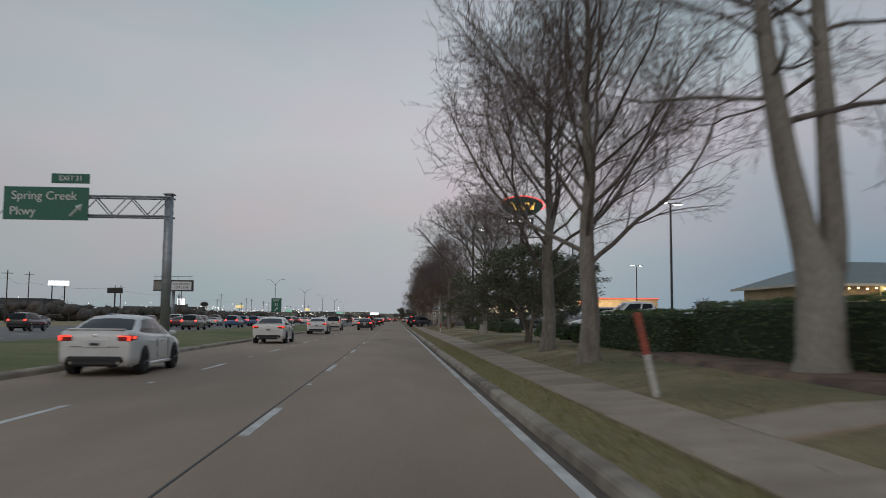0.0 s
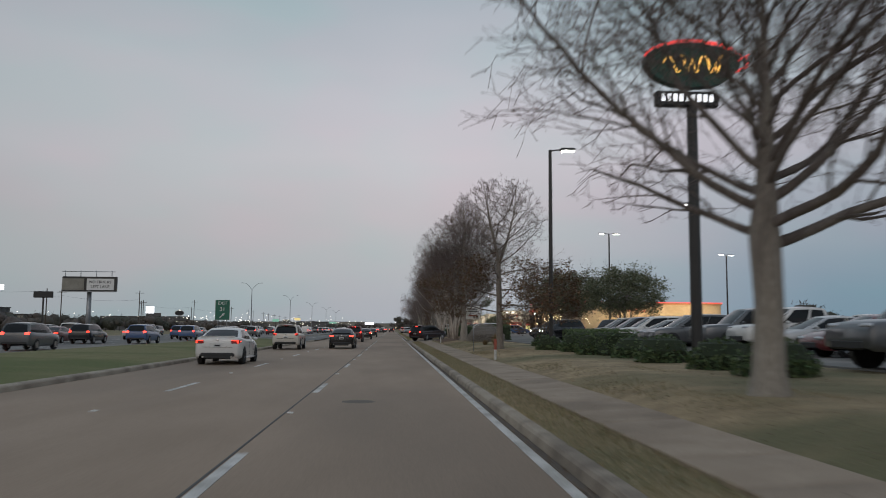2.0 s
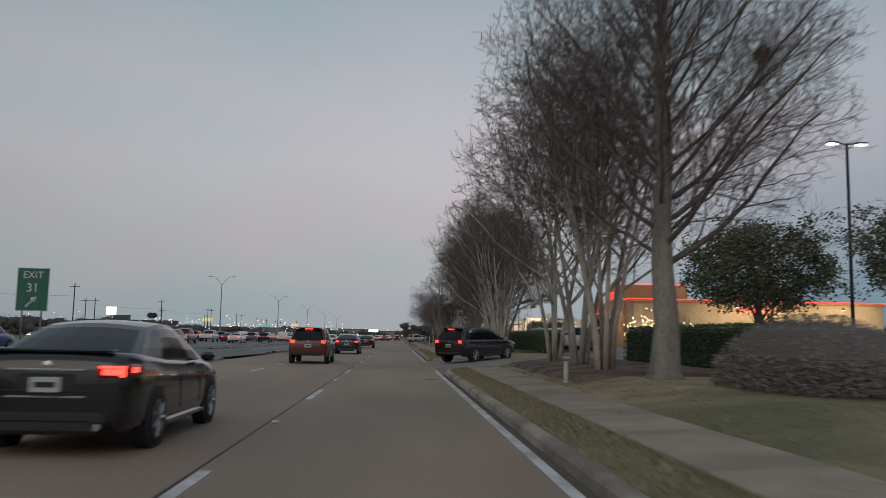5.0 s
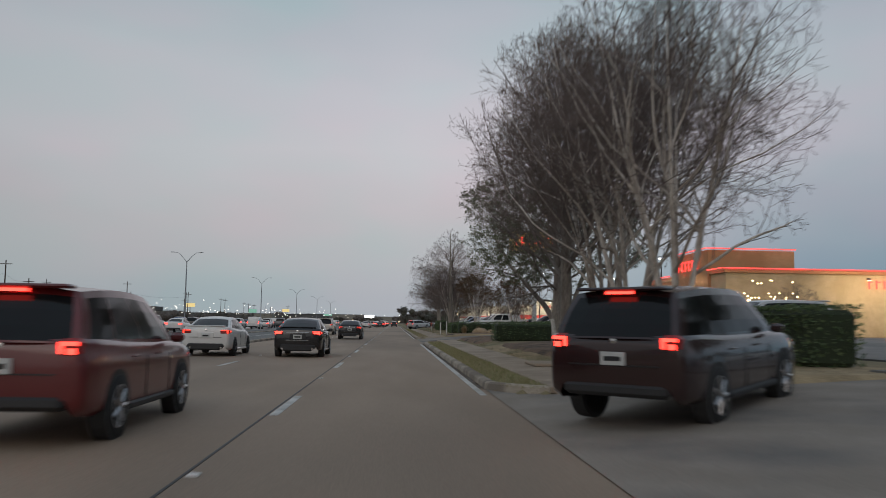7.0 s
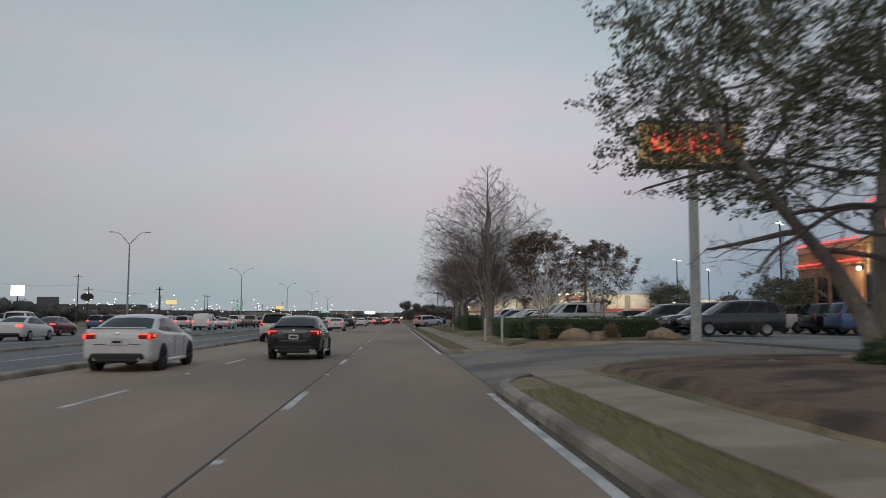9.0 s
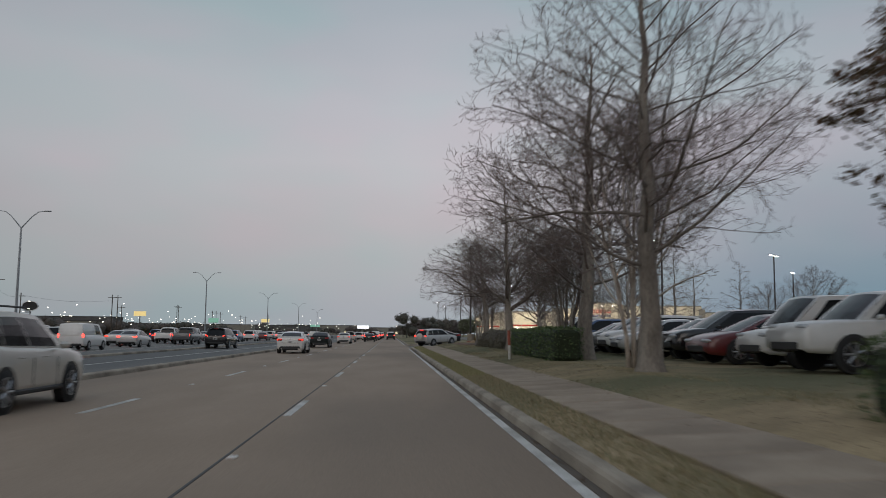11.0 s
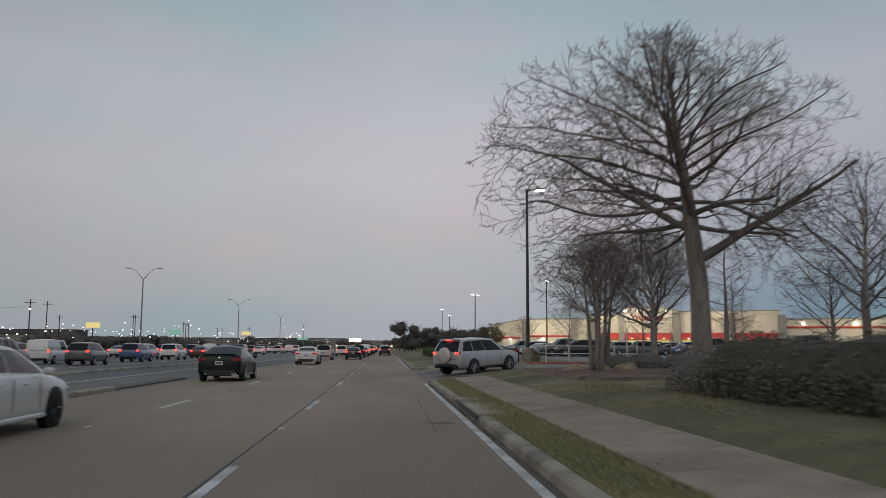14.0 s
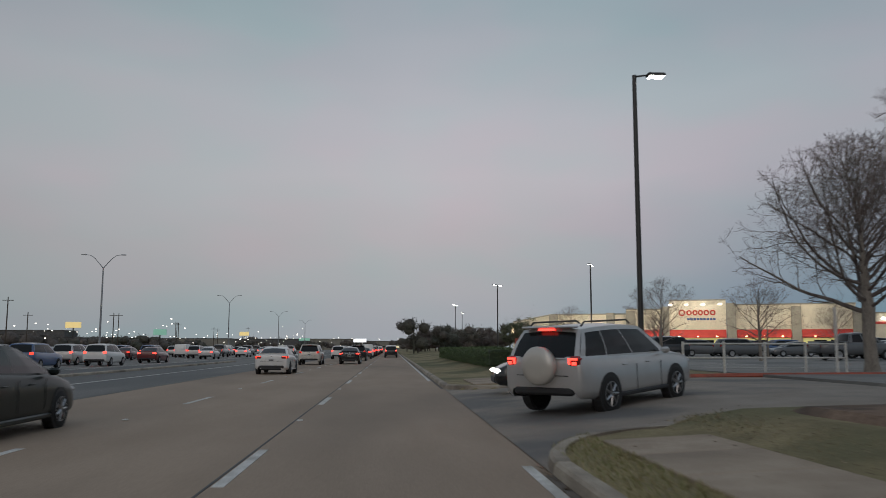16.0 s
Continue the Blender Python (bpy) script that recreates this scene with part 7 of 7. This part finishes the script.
bed(4.0, 8.5, 98.9, 112.4, "dark bark mulch bed under the crape myrtles")
bed(4.3, 9.0, 128.0, 147.0, "dark bark mulch bed under bare trees")
bed(3.85, 10.8, 152.0, 163.9, "dark bark mulch bed by the driveway")
bed(4.0, 11.5, 177.2, 180.2, "dark bark mulch bed by the driveway")
bed(5.9, 9.0, -2.0, 12.0, "dark bark mulch along the hedge")

bed(5.4, 11.3, 247.0, 259.8, "dark bark mulch bed round small trees and boulders")
for x, y, s in ((7.4, 256.6, 0.5), (8.2, 255.9, 0.42), (9.3, 256.4, 0.55), (6.7, 255.4, 0.28)):
    boulder(x, y, s)

# ---- left of the freeway: signs, poles, low buildings, woods ----
def board_sign(x, y, zc, w, h, mat, label, posts=1):
    t = thing("roadside_sign", label, "sign", "far roadside signs", pose(x, y, 0))
    part("panel", MB().box(0, 0, zc, w, 0.5, h, 0.06), mat, t)
    for i in range(posts):
        xx = 0 if posts == 1 else (-w * 0.3 + i * w * 0.6)
        part("post", MB().tube([(xx, 0.1, -0.1), (xx, 0.1, zc - h / 2)], [0.2, 0.18], 8), M_DARKPOLE, t)


board_sign(-94.3, 354, 8.1, 3.2, 2.7, M_SIGNLIT, "lit white box sign on a post")
board_sign(-106, 400, 6.1, 6.5, 3.2, M_DARKBLD, "dark billboard on two posts", 2)
board_sign(-96.8, 502, 8.2, 4.6, 1.8, M_SIGNYEL, "lit yellow sign on a post")
board_sign(-105.2, 250, 11.6, 6.4, 1.5, M_SIGNLIT, "lit white sign on two posts", 2)
board_sign(-71, 200, 7.9, 3.8, 1.3, M_BLACK, "black sign on a post")
board_sign(-62, 470, 5.5, 3.4, 1.6, M_SIGNGREEN, "lit green sign on a post")
board_sign(-70, 640, 8.0, 4.4, 1.8, M_SIGNYEL, "lit yellow sign on a post")
board_sign(-48, 700, 6.0, 6.0, 1.4, M_SIGNGREEN, "lit green sign on two posts", 2)
board_sign(-20, 760, 6.0, 8.0, 2.2, M_SIGNLIT, "lit white sign on two posts", 2)
ovs = thing("roadside_sign", "dark oval sign with a pale rim on a post", "sign", "far roadside signs", pose(-95.4, 403, 0))
part("panel", MB().lathe([(0.01, -0.25), (1.0, -0.25), (1.0, 0.25), (0.01, 0.25)], 20, "y"), M_BLACK, ovs)
ovs.children[0].scale = (2.0, 1, 1.2)
ovs.children[0].location = (0, 0, 7.8)
part("rim", MB().tube([(2.05 * math.cos(i * 0.3142), -0.3, 7.8 + 1.25 * math.sin(i * 0.3142)) for i in range(21)], [0.09] * 21, 5), M_WHITE, ovs)
part("post", MB().tube([(0, 0, 0), (0, 0, 6.6)], [0.15, 0.15], 8), M_DARKPOLE, ovs)
for i in range(22):
    x, y = -70 - 18 * ((i * 7) % 5) / 5, 130 + i * 26
    t = thing("utility_pole", "dark wooden utility pole with a cross-arm", "utility pole", "utility poles", pose(x, y, 0))
    part("shaft", MB().tube([(0, 0, -0.1), (0, 0, 9.5 + (i % 3))], [0.15, 0.1], 7), M_WOOD, t)
    part("cross_arm", MB().box(0, 0, 8.8 + (i % 3), 2.2, 0.1, 0.12), M_WOOD, t)
cab_ = MB()
for i in range(10):
    xa, ya, xb, yb = -70 - 18 * ((i * 7) % 5) / 5, 130 + i * 26, -70 - 18 * (((i + 1) * 7) % 5) / 5, 130 + (i + 1) * 26
    cab_.tube([(xa + (xb - xa) * j / 6, ya + (yb - ya) * j / 6, 9.0 - 0.8 * math.sin(math.pi * j / 6)) for j in range(7)], [0.02] * 7, 3, False)
cb_ = part("power_cable", cab_, M_BLACK)
tagged(cb_, "black overhead cables sagging between poles", "cable")


def far_block(x, y, w, d, h, mat, lit, label):
    t = thing("far_building", label, "building", "far buildings", pose(x, y, 0))
    part("wall", MB().box(0, 0, h / 2, w, d, h), mat, t)
    part("roof", MB().box(0, 0, h + 0.15, w + 0.6, d + 0.6, 0.3), M_DARKPOLE, t)
    for i in range(max(2, int(w / 6))):
        wd = part("window", MB().box(-w / 2 + 3 + i * 6, -d / 2 - 0.05, h * 0.35, 2.2, 0.1, h * 0.2), M_WARMWIN if (i + lit) % 4 == 0 else M_BLACK, t)


for i, (x, y, w, h) in enumerate(((-152, 330, 24, 8), (-130, 300, 30, 5), (-140, 420, 40, 5), (-125, 500, 36, 5), (-120, 580, 50, 5), (-105, 690, 40, 6), (-90, 800, 60, 7), (-60, 880, 70, 8), (-150, 240, 28, 6), (-10, 950, 60, 7), (-180, 640, 60, 9))):
    far_block(x, y, w, 16, h, (M_DARKBLD, M_GREYWALL)[i % 2], i, "low commercial building far beyond the freeway")

lights = MB()
rng_l = random.Random(8)
for i in range(230):
    y = rng_l.uniform(330, 950)
    x = -22 - rng_l.random() ** 0.7 * (150 if y > 500 else 110) - (30 if y < 420 else 0) + (30 if y > 700 else 0)
    lights.box(x, y, rng_l.uniform(3.0, 9.0), 0.16 + y * 0.0003, 0.2, 0.12 + y * 0.0002)
fl_ = part("far_lights", lights, M_FARLAMP)
tagged(fl_, "scattered small lamps of the far city", "lights", kind="stuff")


def woods(name, pts, hmin, hmax, label, seed, per=150, size=0.22):
    """Far winter trees: lumpy hearts of closed twigs, frayed by fine sprays round the edge."""
    rng = random.Random(seed)
    m = MB()

    def heart(cx, cy, cz, r):
        rows = []
        for j in range(6):
            e = -math.pi / 2 + math.pi * j / 5
            row = []
            for i in range(9):
                a = 2 * math.pi * (i % 8) / 8 + j * 0.4
                d = Vector((math.cos(a) * math.cos(e), math.sin(a) * math.cos(e), math.sin(e) * 0.85))
                k = r * (0.88 + 0.30 * noise.noise((d.x * 2.2 + cx, d.y * 2.2 + cy, d.z * 2.2 + cz)))
                row.append((cx + d.x * k, cy + d.y * k, max(0.0, cz + d.z * k)))
            rows.append(row)
        m.grid(rows)

    for (x, y, r) in pts:
        h = rng.uniform(hmin, hmax)
        m.tube([(x, y, 0), (x, y, h * 0.6)], [0.18, 0.08], 4, False)
        lobes = [(rng.uniform(-0.6, 0.6) * r, rng.uniform(-0.6, 0.6) * r, h * rng.uniform(0.25, 0.66), r * rng.uniform(0.32, 0.6)) for i in range(5)]
        for lx, ly, lz, lr in lobes:
            heart(x + lx, y + ly, lz, lr * 0.72)
            for i in range(per // 3):
                a, e = rng.uniform(0, 6.28), rng.uniform(-0.6, 1)
                c_ = math.sqrt(1 - e * e)
                d = Vector((math.cos(a) * c_, math.sin(a) * c_, e * 0.9))
                p = Vector((x + lx, y + ly, lz)) + d * lr * rng.uniform(0.5, 0.98)
                u = (d + Vector((rng.uniform(-0.6, 0.6), rng.uniform(-0.6, 0.6), rng.uniform(-0.2, 0.6)))).normalized()
                v = u.cross(Vector((rng.uniform(-1, 1), rng.uniform(-1, 1), 0.3))).normalized()
                s_ = size * rng.uniform(0.6, 1.5)
                m.quad(p - u * s_, p + v * s_ * 0.2, p + u * s_, p - v * s_ * 0.2)
    w = part(name, m, M_FARWOOD, smooth=True)
    tagged(w, label, "trees", kind="stuff")


rw = random.Random(77)
woods("far_woods", [(-118 + i * 5.2 + rw.uniform(-3, 3), 760 + rw.uniform(-50, 60), rw.uniform(4, 7)) for i in range(19)], 5, 10, "dim trees round the far buildings", 7, 70, 0.5)
woods("far_woods", [(-100 + rw.uniform(-14, 14), 180 + i * 4.0, rw.uniform(3.5, 6.5)) for i in range(150)], 3.8, 7.2, "dim winter tree line beyond the freeway", 1, 110, 0.34)
woods("far_woods", [(-400 + i * 13 + rw.uniform(-5, 5), 900 + rw.uniform(-40, 60), rw.uniform(6, 10)) for i in range(62)], 7, 12, "dark tree line on the horizon", 2, 100, 0.8)
woods("far_woods", [(rw.uniform(4, 24), 400 + i * 3.2, rw.uniform(2.5, 4.5)) for i in range(34)], 6, 9.5, "dark grove of winter trees beside the far road", 3, 260, 0.32)
woods("far_woods", [(40 + i * 6 + rw.uniform(-2, 2), 232 + rw.uniform(-10, 30), rw.uniform(3, 4.5)) for i in range(24)], 4.5, 7, "dark row of trees behind the lots", 4, 200, 0.32)
woods("far_woods", [(62 + i * 9 + rw.uniform(-3, 3), 130 + rw.uniform(-20, 30), rw.uniform(3.5, 5)) for i in range(20)], 5, 8, "dark trees behind the restaurants", 5, 200, 0.32)
woods("far_woods", [(120 + i * 14, 470 + rw.uniform(-20, 30), rw.uniform(5, 8)) for i in range(30)], 6, 10, "dark tree line behind the store", 6, 100, 0.7)

# ---- sidewalk slabs and grass ----
slab_me = MB().box(0, 0, -0.03, 1.14, 1.485, 0.12, 0.012).mesh("slab")
slab_wide = MB().box(0, 0, -0.03, 1.42, 1.485, 0.12, 0.012).mesh("slab")
path_thing = part("sidewalk", MB().box(3.1, 140, 0.02, 1.16, 330, 0.1), M_WALK)
tagged(path_thing, "narrow concrete sidewalk of jointed slabs", "sidewalk", kind="structure")
for i in range(200):
    y = -20 + i * 1.5
    if in_drive(y + 0.7) or in_drive(y - 0.7):
        continue
    s = part("slab", slab_me if y < 178 else slab_wide, M_WALK, path_thing, at=(3.1 if y < 178 else 3.26, y, gz(3.1, -5) + 0.0 + 0.004 * noise.noise((y, 0, 0))))
    s.rotation_euler = (0.003 * noise.noise((y, 4, 0)), -0.05, 0)
# side path joining near the start
sp = part("side_path", MB().grid([[(x, y, gz(x, -5) + (0.03 if -2.3 < y < -0.8 else -0.15)) for y in (-2.31, -2.29, -0.81, -0.79)] for x in (3.64, 5, 6.4, 8.0, 11)]), M_WALK)
sp.data.flip_normals()
tagged(sp, "short concrete path branching from the sidewalk", "path", kind="structure")
bx = part("valve_slab", MB().box(3.95, 131.6, gz(3.95, -5) + 0.02, 1.3, 1.7, 0.08, 0.02), M_WALK)
tagged(bx, "pale concrete utility slab in the lawn", "slab", kind="structure")


def blades(name, n, xa, xb, ya, yb, h, mat, label, seed, clump=0.0):
    rng = random.Random(seed)
    m = MB()
    for i in range(n):
        x, y = rng.uniform(xa, xb), rng.uniform(ya, yb)
        if in_drive(y, x) or (clump and noise.noise((x * 0.8, y * 0.25, seed)) < clump * rng.random()):
            continue
        z = gz(x, y) - 0.01
        a = rng.uniform(0, 6.28)
        hh = h * rng.uniform(0.5, 1.4)
        w = 0.012
        lx, ly = rng.gauss(0, hh * 0.5), rng.gauss(0, hh * 0.5)
        k = len(m.v)
        m.v += [(x - math.cos(a) * w, y - math.sin(a) * w, z), (x + math.cos(a) * w, y + math.sin(a) * w, z), (x + lx, y + ly, z + hh)]
        m.f.append((k, k + 1, k + 2))
    g = part(name, m, mat)
    tagged(g, label, "grass", kind="stuff")


for i_, (ya_, yb_, mt_, lab_) in enumerate(((-6, 26, M_BLADEG, "short green verge grass"), (26, 114, M_BLADE, "short brown verge grass"), (125, 160, M_BLADEG, "short green verge grass"), (176, 205, M_BLADE, "short brown verge grass"), (205, 262, M_BLADEG, "short green verge grass"))):
    blades("verge_grass", int(440 * (yb_ - ya_)), 1.80, 2.56, ya_, yb_, 0.055, mt_, lab_, 10 + i_)
    if mt_ is M_BLADE:
        blades("verge_grass", int(60 * (yb_ - ya_)), 1.80, 2.56, ya_, yb_, 0.05, M_BLADEG, "thin green verge grass among brown", 20 + i_, 0.3)
blades("lawn_grass", 120000, 3.68, 6.4, -6, 262, 0.05, M_BLADE, "short dormant brown lawn grass", 2, 0.35)


# dark ball of mistletoe high in the cypress
mt = thing("mistletoe", "dark ball of mistletoe high in the cypress", "plant", m=pose(8.3, 98.4, 8.1))
ml = MB()
rng_m = random.Random(2)
for i in range(260):
    d_ = Vector((rng_m.gauss(0, 1), rng_m.gauss(0, 1), rng_m.gauss(0, 1))).normalized() * 0.24 * rng_m.random() ** 0.4
    u_ = Vector((rng_m.gauss(0, 1), rng_m.gauss(0, 1), rng_m.gauss(0, 1))).normalized()
    v_ = u_.cross(Vector((0.2, 0.5, 0.8))).normalized()
    ml.quad(d_ - u_ * 0.05, d_ + v_ * 0.025, d_ + u_ * 0.05, d_ - v_ * 0.025)
part("foliage", ml, M_OAKLEAF, mt)["kind"] = "stuff"

# fallen leaves and grit on lawn, mulch and gutter
lit_ = MB()
rng_t = random.Random(19)
for i in range(26000):
    y = rng_t.uniform(-4, 268)
    x = rng_t.choice((rng_t.uniform(1.5, 1.68), rng_t.uniform(1.95, 9.0), rng_t.uniform(3.7, 8.5), rng_t.uniform(3.7, 5.0)))
    if in_drive(y, max(x, 1.7)):
        continue
    z = (0.008 if x < 1.7 else ground_z(x, y) + 0.03)
    if 2.5 < x < 3.72:
        if rng_t.random() < 0.7:
            continue
        z = gz(x, -5) + 0.045
    if 128 < y < 161 or 98 < y < 112:
        z += 0.06 if x > 4.2 else 0.0
    s_ = rng_t.uniform(0.012, 0.04)
    a_ = rng_t.uniform(0, 6.28)
    c_, n2_ = math.cos(a_) * s_, math.sin(a_) * s_
    lit_.quad((x - c_, y - n2_, z), (x + n2_ * 0.6, y - c_ * 0.6, z + rng_t.uniform(0, 0.012)), (x + c_, y + n2_, z), (x - n2_ * 0.6, y + c_ * 0.6, z + rng_t.uniform(0, 0.012)))
lt_ = part("leaf_litter", lit_, M_LITTER)
tagged(lt_, "scattered fallen leaves and grit on the ground", "leaf litter", kind="stuff")
